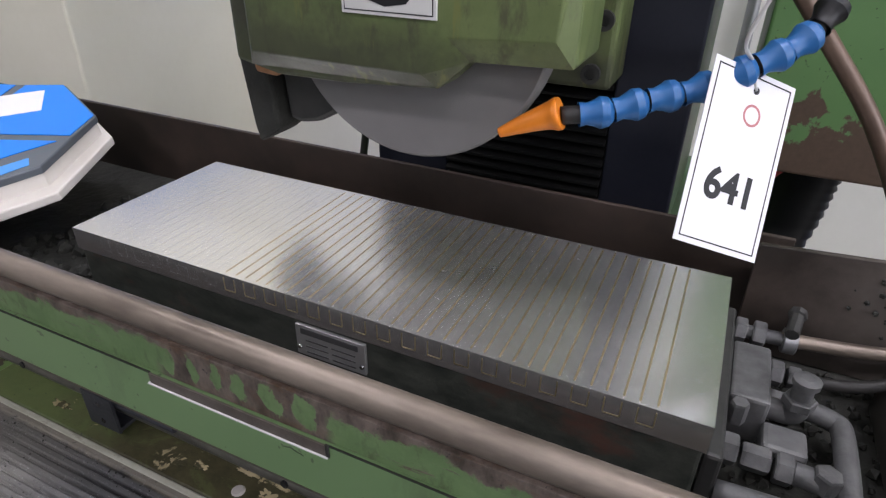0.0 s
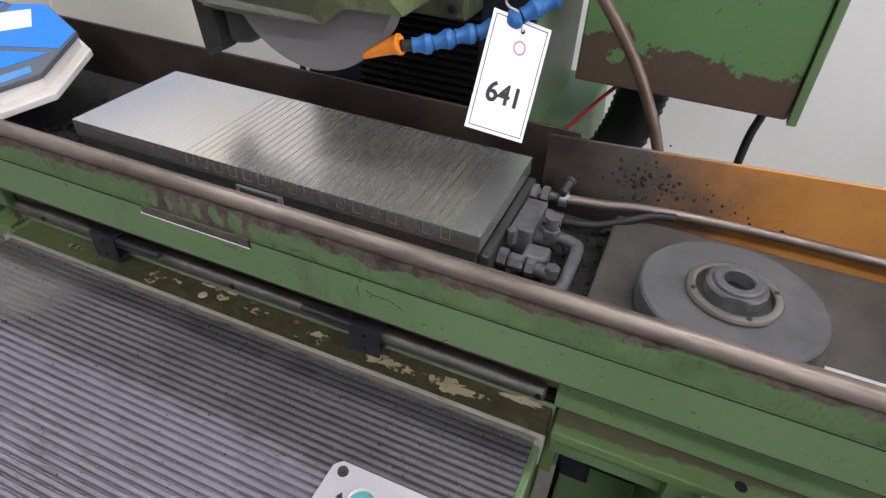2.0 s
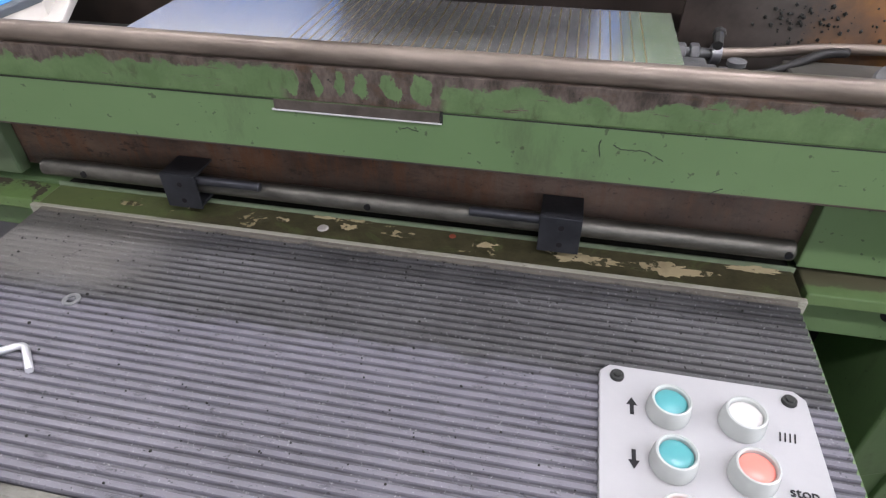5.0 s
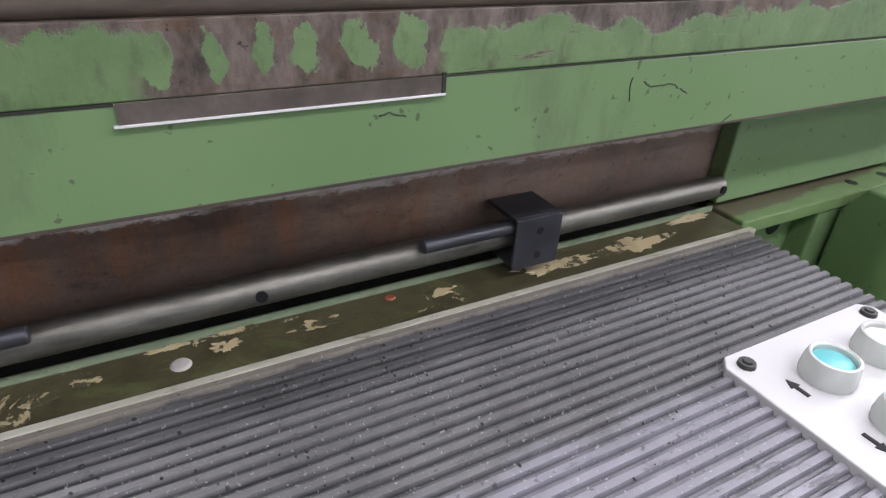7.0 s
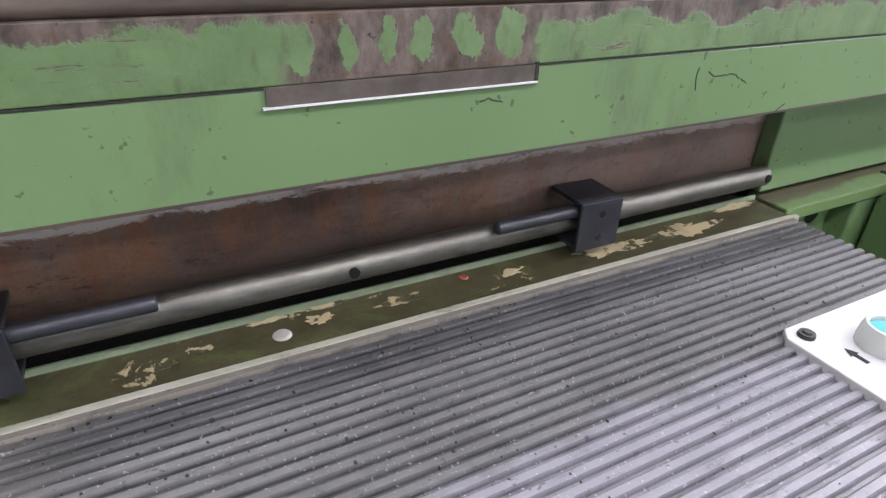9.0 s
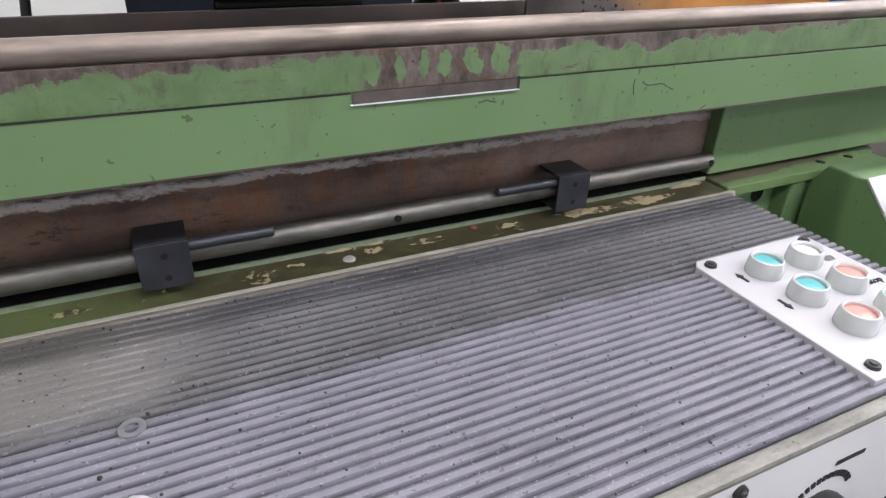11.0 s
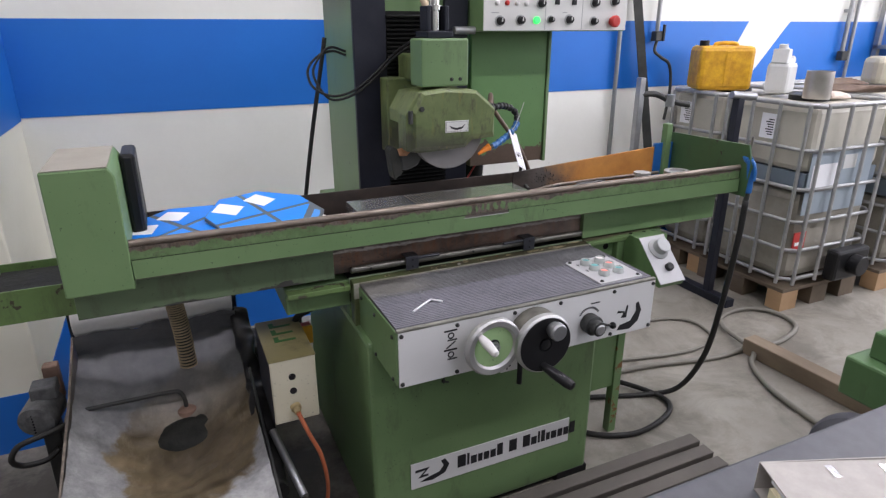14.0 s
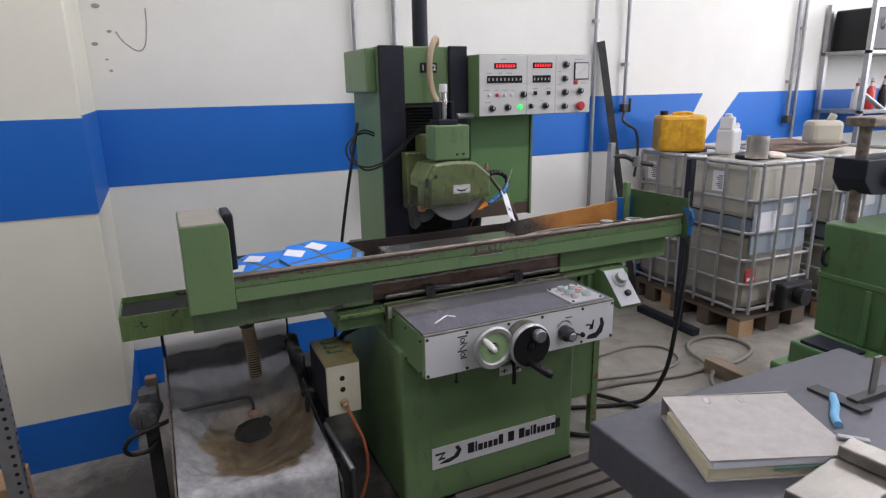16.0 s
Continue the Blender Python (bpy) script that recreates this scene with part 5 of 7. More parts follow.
part("flap_arm", prism([(0.222, 1.2), (0.292, 1.202), (0.2985, 1.18), (0.296, 1.168), (0.285, 1.152), (0.264, 1.141), (0.242, 1.1365), (0.2265, 1.14)], -0.15, -0.1195, XZ, 0.005), steel_dark, G, "sooty curved spray deflector")
# coolant hose of jointed segments
HOSE = [(0.529, 0.072, 1.2), (0.56, 0.086, 1.204), (0.59, 0.102, 1.213), (0.62, 0.119, 1.221), (0.657, 0.136, 1.24), (0.684, 0.156, 1.258), (0.697, 0.178, 1.282), (0.685, 0.185, 1.305), (0.65, 0.172, 1.32), (0.605, 0.14, 1.328), (0.555, 0.11, 1.326)]
pts = smooth_path(HOSE, 8)
hose = part("jointed_hose", tube(HOSE, 0.007, 10), hose_black, G, "blue jointed coolant hose")
seg = mesh_of("segment", lathe([(0.0075, -0.014), (0.0115, -0.010), (0.0125, -0.004), (0.0105, 0.0), (0.0085, 0.006), (0.0095, 0.012)], Matrix(), 18, False))
seg.materials.append(blue_plastic)
seg_black = seg.copy()
seg_black.materials[0] = black_plastic
dist, last = 0.0, pts[0]
for a, b in zip(pts, pts[1:]):
    dist += (b - a).length
    if dist > 0.0235:
        dist = 0.0
        s = part("segment", seg if b.x < 0.69 and b.z < 1.28 else seg_black, None, hose)
        s.matrix_basis = axis(b, a - b)
part("nozzle", tube([(0.529, 0.072, 1.202), (0.518, 0.071, 1.198), (0.5, 0.067, 1.19), (0.483, 0.064, 1.1815)], 0.01, 14, radii=[0.0125, 0.0128, 0.0128, 0.0128, 0.0122, 0.0118, 0.0112, 0.0108, 0.0104, 0.01, 0.0096, 0.0092, 0.0088, 0.0084, 0.008, 0.0076, 0.0072, 0.0068, 0.0064, 0.006, 0.0056, 0.0052, 0.0048, 0.0044, 0.004]), orange_plastic, G, "orange plastic coolant nozzle")
part("hose_joint", lathe([(0.0, -0.02), (0.014, -0.015), (0.02, 0.0), (0.014, 0.015), (0.0, 0.02)], pose(0.543, 0.105, 1.328), 16, False), black_plastic, G)
part("feed_tube", tube([(0.555, 0.12, 1.335), (0.6, 0.2, 1.36), (0.66, 0.285, 1.298), (0.712, 0.3, 1.238), (0.775, 0.3, 1.16), (0.83, 0.3, 1.062), (0.87, 0.3, 0.95)], 0.0085, 12), hose_brown, G, "brown copper coolant tube")
# electrical cabinet with flaking paint
part("cabinet", box(0.668, 0.49, 1.037, 1.02, 0.8, 1.57, 0.004), green_cab, G, "green cabinet, paint flaked off its lower edge")
part("cabinet_edge", box(1.0225, 0.484, 1.032, 1.037, 0.8, 1.57, 0.002), green, G)
part("cable_trunk", tube([(0.79, 0.7, 1.04), (0.78, 0.69, 0.97), (0.765, 0.68, 0.88), (0.73, 0.67, 0.78), (0.7, 0.66, 0.7)], 0.052, 20, True, 12, radii=[0.05, 0.054]), black_plastic, G, "black corrugated cable conduit")
part("cabinet_cable", tube([(1.0, 0.62, 1.04), (1.0, 0.62, 0.99), (0.99, 0.61, 0.92), (0.99, 0.6, 0.7)], 0.008, 10), hose_black, G)
part("red_wire", tube([(0.76, 0.6, 1.03), (0.7, 0.58, 0.96), (0.64, 0.56, 0.88)], 0.004, 8), red_plastic, G)
# control panel
cp = part("control_panel", box(0.613, 0.3, 1.571, 1.256, 0.488, 1.853, 0.005), green, G)
face = part("panel_face", box(0.616, 0.2945, 1.574, 1.253, 0.2995, 1.85, 0.001), panel_white, cp, "white control panel face with meters and knobs")
fy = 0.2945


def cpx(u, v):
    """Panel place from shares of its width and height (v from the top)"""
    return 0.616 + 0.637 * u, 1.85 - 0.276 * v


bm = bmesh.new()
for u in (0.405, 0.665):
    x, _ = cpx(u, 0)
    add_box(bm, x - 0.0012, fy - 0.0006, 1.576, x + 0.0012, fy, 1.848)
part("divider", bm, collar_grey, cp)
for u0, u1, v in ((0.12, 0.31, 0.18), (0.455, 0.63, 0.17)):
    (xa, za), (xb, _) = cpx(u0, v), cpx(u1, v)
    d = part("led_display", box(xa, fy - 0.003, za - 0.013, xb, fy - 0.0002, za + 0.013, 0.0005), display_black, cp)
    bm = bmesh.new()
    n = 7
    for k in range(n):
        w = (xb - xa - 0.012) / n
        xk = xa + 0.006 + w * k
        add_box(bm, xk + 0.003, fy - 0.0036, za - 0.007, xk + w - 0.003, fy - 0.0031, za + 0.007)
    part("glowing_bars", bm, led_red, d)
for u0, u1, v, n in ((0.06, 0.36, 0.4, 9), (0.455, 0.615, 0.4, 5)):
    (xa, za), (xb, _) = cpx(u0, v), cpx(u1, v)
    d = part("counter", box(xa, fy - 0.004, za - 0.017, xb, fy - 0.0002, za + 0.017, 0.0005), display_black, cp)
    bm = bmesh.new()
    w = (xb - xa) / n
    for k in range(n):
        add_box(bm, xa + w * k + 0.006, fy - 0.0046, za - 0.006, xa + w * (k + 1) - 0.008, fy - 0.0041, za + 0.006)
    part("bars", bm, collar_grey, d)
for u, v, r, mt in ((0.1, 0.88, 0.017, black_plastic), (0.235, 0.87, 0.017, black_plastic), (0.37, 0.66, 0.017, black_plastic), (0.44, 0.86, 0.013, black_plastic), (0.57, 0.86, 0.017, black_plastic),
                    (0.75, 0.16, 0.018, black_plastic), (0.745, 0.4, 0.016, black_plastic), (0.75, 0.64, 0.018, black_plastic), (0.75, 0.88, 0.016, black_plastic), (0.895, 0.62, 0.017, black_plastic)):
    x, z = cpx(u, v)
    part("knob_bezel", lathe([(r * 1.12, 0), (r * 1.12, 0.003), (r * 0.92, 0.004)], axis((x, fy, z), (0, -1, 0)), 20), collar_grey, cp)
    k = part("selector_knob", lathe([(r * 0.85, 0.0041), (r * 0.8, 0.006), (r * 0.72, 0.02), (r * 0.6, 0.022)], axis((x, fy, z), (0, -1, 0)), 20), mt, cp)
    part("pointer", box(x - 0.002, fy - 0.0245, z - 0.003, x + 0.002, fy - 0.0222, z + r * 0.6, 0), white_plastic, k)
x, z = cpx(0.345, 0.87)
part("start_button", lathe([(0.013, 0), (0.013, 0.006), (0.011, 0.01), (0.0, 0.011)], axis((x, fy, z), (0, -1, 0)), 20, False), led_green, cp, "glowing green start button")
x, z = cpx(0.892, 0.88)
part("emergency_stop", lathe([(0.016, 0), (0.016, 0.012), (0.022, 0.014), (0.022, 0.024), (0.016, 0.029)], axis((x, fy, z), (0, -1, 0)), 24), red_plastic, cp, "red mushroom stop button")
for u, v, mt in ((0.08, 0.66, white_plastic), (0.145, 0.66, red_plastic), (0.21, 0.66, white_plastic), (0.27, 0.66, white_plastic)):
    x, z = cpx(u, v)
    part("pilot_lamp", lathe([(0.009, 0), (0.009, 0.005), (0.006, 0.008), (0.0, 0.009)], axis((x, fy, z), (0, -1, 0)), 14, False), mt, cp)
for u, v in ((0.48, 0.64), (0.6, 0.64)):
    x, z = cpx(u, v)
    part("toggle", box(x - 0.009, fy - 0.007, z - 0.009, x + 0.009, fy - 0.0002, z + 0.009, 0.001), black_plastic, cp)
(xa, za), (xb, zb) = cpx(0.835, 0.12), cpx(0.975, 0.42)
meter = part("meter", box(xa, fy - 0.006, zb, xb, fy - 0.0002, za, 0.002), black_plastic, cp)
part("meter_face", box(xa + 0.005, fy - 0.0075, zb + 0.005, xb - 0.005, fy - 0.0062, za - 0.005, 0), panel_white, meter)
part("needle", prism([(xa + 0.02, zb + 0.02), (xa + 0.022, zb + 0.02), (xb - 0.02, za - 0.02)], -fy + 0.0076, -fy + 0.008, XZ), ink, meter)
x, z = cpx(0.855, 0.47)
part("red_marker", box(x - 0.012, fy - 0.003, z - 0.01, x + 0.012, fy - 0.0002, z + 0.01, 0), red_plastic, cp)
for u, v, w in ((0.06, 0.58, 0.03), (0.14, 0.58, 0.02), (0.21, 0.58, 0.03), (0.28, 0.58, 0.02), (0.08, 0.3, 0.03), (0.17, 0.3, 0.02), (0.25, 0.3, 0.03), (0.2, 0.07, 0.03), (0.07, 0.78, 0.03), (0.48, 0.56, 0.03), (0.6, 0.56, 0.03), (0.54, 0.77, 0.02), (0.7, 0.5, 0.02), (0.7, 0.28, 0.02), (0.93, 0.48, 0.04), (0.88, 0.07, 0.05)):
    x, z = cpx(u, v)
    part("caption_bar", box(x - w / 2, fy - 0.0006, z - 0.0018, x + w / 2, fy, z + 0.0018, 0), collar_grey, cp)
part("panel_arm", cyl((0.53, 0.36, 1.575), (0.613, 0.36, 1.575), 0.014, 14), galv, G)
# black hoses in a loop beside the column
for dz, dx in ((0.0, 0.0), (0.013, 0.02)):
    part("cable_loop", tube([(0.168, 0.52, 1.49 + dz), (0.12, 0.53, 1.505 + dz), (0.06 + dx, 0.52, 1.485 + dz), (0.02 + dx, 0.5, 1.44), (0.03 + dx, 0.47, 1.385), (0.085, 0.43, 1.357 - dz), (0.15, 0.388, 1.375 - dz), (0.225, 0.37, 1.43 - dz), (0.29, 0.34, 1.5 - dz), (0.335, 0.26, 1.55 - dz), (0.36, 0.19, 1.585)], 0.0046, 8), hose_black, G)
part("standing_hose", tube([(0.118, 0.62, 1.55), (0.1, 0.62, 1.46), (0.05, 0.62, 1.22), (0.004, 0.62, 0.966), (-0.05, 0.62, 0.6), (-0.09, 0.62, 0.1)], 0.008, 10), hose_black, G)
# switch box on the right side of the machine
sb = part("switch_box", prism([(-0.325, 0.75), (-0.332, 0.765), (-0.205, 0.892), (-0.153, 0.892), (-0.1345, 0.86), (-0.1345, 0.75)], 0.982, 1.088, YZ, 0.003), green, G)
tilt = Vector((0, -0.105, -0.105)).normalized()
nrm = Vector((0, -1, 1)).normalized()
frame_m = Matrix((( 1, 0, nrm.x, 1.034), (0, -tilt.y, nrm.y, -0.2685), (0, -tilt.z, nrm.z, 0.8285), (0, 0, 0, 1)))
part("switch_plate", add_box(bmesh.new(), -0.055, -0.09, 0.001, 0.055, 0.09, 0.0045, 0.001, frame_m), panel_grey, sb, "white sloping switch plate")
part("dial", lathe([(0.038, 0), (0.038, 0.004), (0.034, 0.007), (0.027, 0.01), (0.0265, 0.034), (0.024, 0.036)], frame_m @ pose(0.002, 0.038, 0.0046), 36), collar_grey, sb, "ribbed grey setting dial")
part("small_knob", lathe([(0.014, 0), (0.014, 0.014), (0.01, 0.016)], frame_m @ pose(0.008, -0.035, 0.0046), 16), black_plastic, sb)
# side stand to the right of the base
part("side_stand", box(0.84, -0.1, 0.22, 1.06, 0.3, 0.58, 0.004), green, G)
for lx, ly in ((1.045, -0.09), (1.045, 0.28)):
    part("stand_leg", box(lx - 0.018, ly - 0.018, 0.0, lx + 0.018, ly + 0.018, 0.7, 0.002), worn_paint("green_paint_leg", GREEN, GREEN2, (0.25, 0.11, 0.04), 0.56, 20) if ly < 0 else green, G)
# beige junction box at the left side
jb = part("junction_box", box(-0.296, -0.151, 0.466, -0.163, 0.12, 0.676, 0.004), beige_paint, G, "beige junction box with two black holes")
# thin black sheet added to make the left side of the box dark
part("dark_side_sheet", box(-0.2985, -0.146, 0.47, -0.2962, 0.115, 0.672, 0.001), black_paint, jb, "thin black sheet added to darken the left side")
part("box_lid", box(-0.298, -0.153, 0.6765, -0.161, 0.122, 0.681, 0.002), olive_paint, jb, "oily lid with green stencilled letters")
bm = bmesh.new()
for k in range(3):
    add_box(bm, -0.26, -0.04 + 0.05 * k, 0.6811, -0.195, -0.028 + 0.05 * k, 0.6817)
    add_box(bm, -0.26, -0.0275 + 0.05 * k, 0.6811, -0.245, -0.0055 + 0.05 * k, 0.6817)
part("stencil_bars", bm, plain("green_stencil", (0.03, 0.14, 0.03), 0.6), jb)
for z in (0.62, 0.572):
    part("hole", cyl((-0.235, -0.1512, z), (-0.235, -0.153, z), 0.0105, 16), display_black, jb)
part("cable_gland", lathe([(0.016, 0), (0.016, 0.012), (0.011, 0.014), (0.01, 0.03)], axis((-0.234, -0.151, 0.518), (0.1, -1, -0.3)), 12), brass, jb)
part("orange_cable", tube([(-0.231, -0.179, 0.51), (-0.21, -0.21, 0.45), (-0.18, -0.22, 0.36), (-0.165, -0.19, 0.2), (-0.2, -0.16, 0.05), (-0.23, -0.1, 0.01)], 0.0065, 10), orange_cable, G, "orange cable")
part("yellow_plate", box(-0.16, 0.118, 0.57, -0.112, 0.1295, 0.635, 0.002), yellow_plastic, jb)
part("valve", box(-0.155, 0.13, 0.575, -0.11, 0.17, 0.63, 0.006), red_plastic, jb)
part("feed_cable", tube([(-0.18, 0.1, 0.64), (-0.16, 0.08, 0.7), (-0.1, 0.05, 0.74)], 0.012, 10), hose_black, G)


# ---------------------------------------------------------------- things on the table
K0, K1, KF, KB, KZ = 0.046, 0.684, -0.033, 0.178, 1.037
chuck = thing("magnetic_chuck", "ground steel magnetic chuck with brass pole lines", "magnetic chuck", ((K0 + K1) / 2, 0.066, 0.953))
part("body", box(K0 + 0.002, KF + 0.002, 0.953, K1 - 0.002, KB - 0.002, 1.012, 0.003), chuck_body_mat, chuck, "dark oily lower body with rust bruises")
part("pole_plate", box(K0, KF, 1.0122, K1, KB, KZ, 0.0), steel, chuck, "bright ground top plate")
inlay = bmesh.new()
for dx in (-0.0062, 0.0062):
    add_box(inlay, dx - 0.0008, 0.004, 0.0, dx + 0.0008, KB - KF - 0.004, 0.0001)
    add_box(inlay, dx - 0.0005, -0.0002, -0.0165, dx + 0.0005, 0.0001, -0.003)
add_box(inlay, -0.0062, -0.0002, -0.0176, 0.0062, 0.0001, -0.0166)
inlay = mesh_of("pole_inlay", inlay)
inlay.materials.append(brass)
inlay_faint = inlay.copy()
inlay_faint.materials[0] = brass_faint
for k in range(24):
    o = part("pole_inlay", inlay_faint if k < 7 else inlay, None, chuck)
    o.location = (K0 + 0.047 + 0.0238 * k, KF, KZ)
np_ = part("nameplate", box(0.334, KF - 0.0022, 0.9755, 0.408, KF + 0.0015, 1.009, 0.0006), alu, chuck, "riveted aluminium nameplate")
plate_print = plain("grey_print", (0.06, 0.06, 0.06), 0.6)
for z in (0.98, 0.9865, 0.993):
    for x0, x1 in ((0.345, 0.369), (0.373, 0.398)):
        part("print_bar", box(x0, KF - 0.0028, z, x1, KF - 0.0023, z + 0.0012, 0), plate_print, np_)
part("print_bar", box(0.34, KF - 0.0028, 1.0, 0.401, KF - 0.0023, 1.006, 0), plate_print, np_)
for x in (0.3375, 0.404):
    part("rivet", lathe([(0.0, 0.0018), (0.0018, 0.0014), (0.0024, 0.0)], axis((x, KF - 0.0022, 0.984), (0, -1, 0)), 10, False), chrome, np_)
part("terminal_block", box(K1 + 0.0125, 0.05, 0.96, K1 + 0.043, 0.128, 1.004, 0.003), fitting_grey, chuck)
part("side_flange", box(K1 - 0.001, KF + 0.004, 0.953, K1 + 0.012, KB - 0.004, 1.008, 0.003), steel_dark, chuck)
def nut(p, d, r, h, name="hex_nut"):
    return part(name, lathe([(r * 0.9, 0), (r, h * 0.12), (r, h * 0.88), (r * 0.9, h)], axis(p, d), 6), fitting_grey, chuck)


# supply fitting with a screwed hose clamp
part("nipple", cyl((K1 + 0.01, 0.15, 1.0), (K1 + 0.06, 0.152, 1.0), 0.0065, 14), fitting_grey, chuck)
nut((K1 + 0.012, 0.15, 1.0), (1, 0, 0), 0.012, 0.01)
nut((K1 + 0.027, 0.15, 1.0), (1, 0, 0), 0.0125, 0.011)
part("hose_clamp", lathe([(0.0105, 0), (0.0118, 0.001), (0.0118, 0.011), (0.0105, 0.012)], axis((K1 + 0.052, 0.152, 1.0), (1, 0.02, 0)), 20), galv, chuck, "slotted steel hose clamp")
part("clamp_screw", lathe([(0.006, -0.012), (0.006, 0.012), (0.008, 0.013), (0.008, 0.019)], axis((K1 + 0.058, 0.153, 1.016), (0.15, 1, 0.2)), 8), steel_dark, chuck)
# second outlet of the block
nut((K1 + 0.0435, 0.112, 0.99), (1, 0, 0), 0.0115, 0.011)
nut((K1 + 0.058, 0.112, 0.99), (1, 0.05, 0), 0.0095, 0.01)
# elbow, valve stem and union below the block
part("elbow", tube([(K1 + 0.043, 0.07, 0.985), (K1 + 0.058, 0.07, 0.985), (K1 + 0.063, 0.068, 0.99), (K1 + 0.063, 0.066, 1.0)], 0.0095, 12), fitting_grey, chuck)
nut((K1 + 0.063, 0.066, 0.998), (0, 0, 1), 0.0125, 0.009)
part("valve_stem", lathe([(0.008, 0), (0.008, 0.012), (0.0105, 0.013), (0.0105, 0.018), (0.005, 0.02)], pose(K1 + 0.063, 0.066, 1.007), 12), fitting_grey, chuck)
part("valve_body", box(K1 + 0.04, 0.018, 0.965, K1 + 0.072, 0.048, 0.99, 0.004), fitting_grey, chuck)
nut((K1 + 0.0125, 0.012, 0.982), (1, 0, 0), 0.0125, 0.012)
nut((K1 + 0.027, 0.01, 0.982), (1, 0, 0), 0.0105, 0.02)
nut((K1 + 0.05, 0.008, 0.982), (1, 0, 0), 0.012, 0.012)
part("union", cyl((K1 + 0.062, 0.008, 0.982), (K1 + 0.088, 0.006, 0.982), 0.0088, 14, 0.001), fitting_grey, chuck)
nut((K1 + 0.082, 0.006, 0.978), (0.1, 0, 1), 0.01, 0.016)
nut((K1 + 0.02, 0.036, 0.99), (0, 0, 1), 0.007, 0.02)
part("u_pipe", tube([(K1 + 0.044, 0.086, 0.982), (K1 + 0.078, 0.085, 0.981), (K1 + 0.094, 0.081, 0.98), (K1 + 0.1, 0.068, 0.98), (K1 + 0.1, 0.0, 0.976), (K1 + 0.094, -0.016, 0.975), (K1 + 0.078, -0.022, 0.974), (K1 + 0.012, -0.024, 0.972)], 0.0085, 12, True, 6), fitting_grey, chuck, "bent steel pipe")
solid("supply_tube", tube([(K1 + 0.05, 0.152, 1.0), (K1 + 0.11, 0.156, 1.004), (0.87, 0.166, 1.0095), (1.0, 0.176, 1.0095), (1.2, 0.176, 1.0095), (1.4, 0.174, 1.0095)], 0.0065, 12), steel_tube, "brown-grey supply tube lying along the tray", "tube")
solid("pressure_hose", tube([(K1 + 0.066, 0.112, 0.99), (0.79, 0.118, 0.992), (0.825, 0.13, 1.001), (0.86, 0.15, 1.0085), (0.89, 0.16, 1.0085)], 0.0055, 10), hose_black, "black hose lying in the tray", "hose")
bm = bmesh.new()
for k in range(150):
    x = random.choice((0.81, 0.84, 0.845, 0.87, 0.9, 0.96, 1.04)) + random.gauss(0, 0.018)
    z, s = max(1.003, 1.035 + random.gauss(0, 0.016) - 0.25 * max(0.0, x - 0.88)), 0.0007 * math.exp(random.uniform(0.0, 1.7))
    add_lathe(bm, [(0.0, -s), (s, 0), (0.0, s * 0.8)], pose(x, 0.1895, z, random.uniform(0, 90), random.uniform(0, 90), 0), 5, False)
for k in range(320):
    x, y = random.uniform(-0.1, 0.05), random.uniform(-0.06, 0.18)
    if random.random() < 0.6:
        x, y = random.uniform(0.7, 0.835), random.uniform(-0.06, 0.18)
    s = random.uniform(0.0015, 0.006)
    add_lathe(bm, [(0.0, -s), (s, 0), (0.0, s)], pose(x, y, 0.953 + s * 0.3, random.uniform(0, 90), random.uniform(0, 90), 0), 5, False)
for k in range(170):
    x, y = random.uniform(-0.13, 0.05), random.uniform(-0.14, 0.18)
    s, z0 = random.uniform(0.004, 0.013), (1.004 if y < -0.07 else 0.952)
    add_lathe(bm, [(0.0, -s * 0.6), (s * random.uniform(0.8, 1.5), -s * 0.2), (s * 0.8, s * 0.4), (0.0, s * random.uniform(0.5, 0.9))], pose(x, y, z0 + s * 0.3, random.uniform(-30, 30), random.uniform(-30, 30), random.uniform(0, 90)), 6, False)
solid("sludge_crumbs", bm, sludge, "black crumbs of grinding sludge stuck in the tray", "sludge", kind="stuff")

bm = bmesh.new()
for k in range(600):
    x, y = random.uniform(0.0, 0.79), -0.16 - 0.3 * random.random() ** 1.8
    if x > 0.61 and y < -0.28:
        continue
    s = 0.0003 * math.exp(random.uniform(0.0, 1.4))
    add_lathe(bm, [(0.0, -s), (s * random.uniform(0.8, 1.6), 0), (0.0, s * 0.8)], pose(x, y, MZ + s * 0.4, random.uniform(0, 40), random.uniform(0, 40), 0), 5, False)
solid("mat_crumbs", bm, sludge, "black grinding crumbs scattered on the ribbed mat", "crumbs", kind="stuff")

# loose grinding wheel on its flange
lw = thing("loose_grinding_wheel", "dark grey grinding wheel on a steel flange, lying flat", "grinding wheel", (0.9615, 0.001, 1.0))
wc = (0.9615, 0.001, 1.0)
part("abrasive_disc", lathe([(0.05, 0.0), (0.095, 0.0), (0.0975, 0.003), (0.0975, 0.028), (0.095, 0.0305), (0.05, 0.0305)], pose(*wc), 64), wheel_dark, lw)
part("flange", lathe([(0.049, 0.0306), (0.05, 0.0345), (0.0485, 0.0375), (0.043, 0.0385), (0.0405, 0.0375), (0.0395, 0.033)], pose(*wc), 56, False), steel_rod, lw, "bright steel flange ring")
part("flange_web", lathe([(0.0395, 0.0325), (0.018, 0.0325)], pose(*wc), 40, False), steel_dark, lw)
for a in (20, 200, 290):
    part("balance_screw", lathe([(0.0028, 0.0382), (0.0028, 0.0392), (0.0, 0.0392)], pose(wc[0] + 0.0445 * math.cos(radians(a)), wc[1] + 0.0445 * math.sin(radians(a)), wc[2]), 10, False), steel_dark, lw)
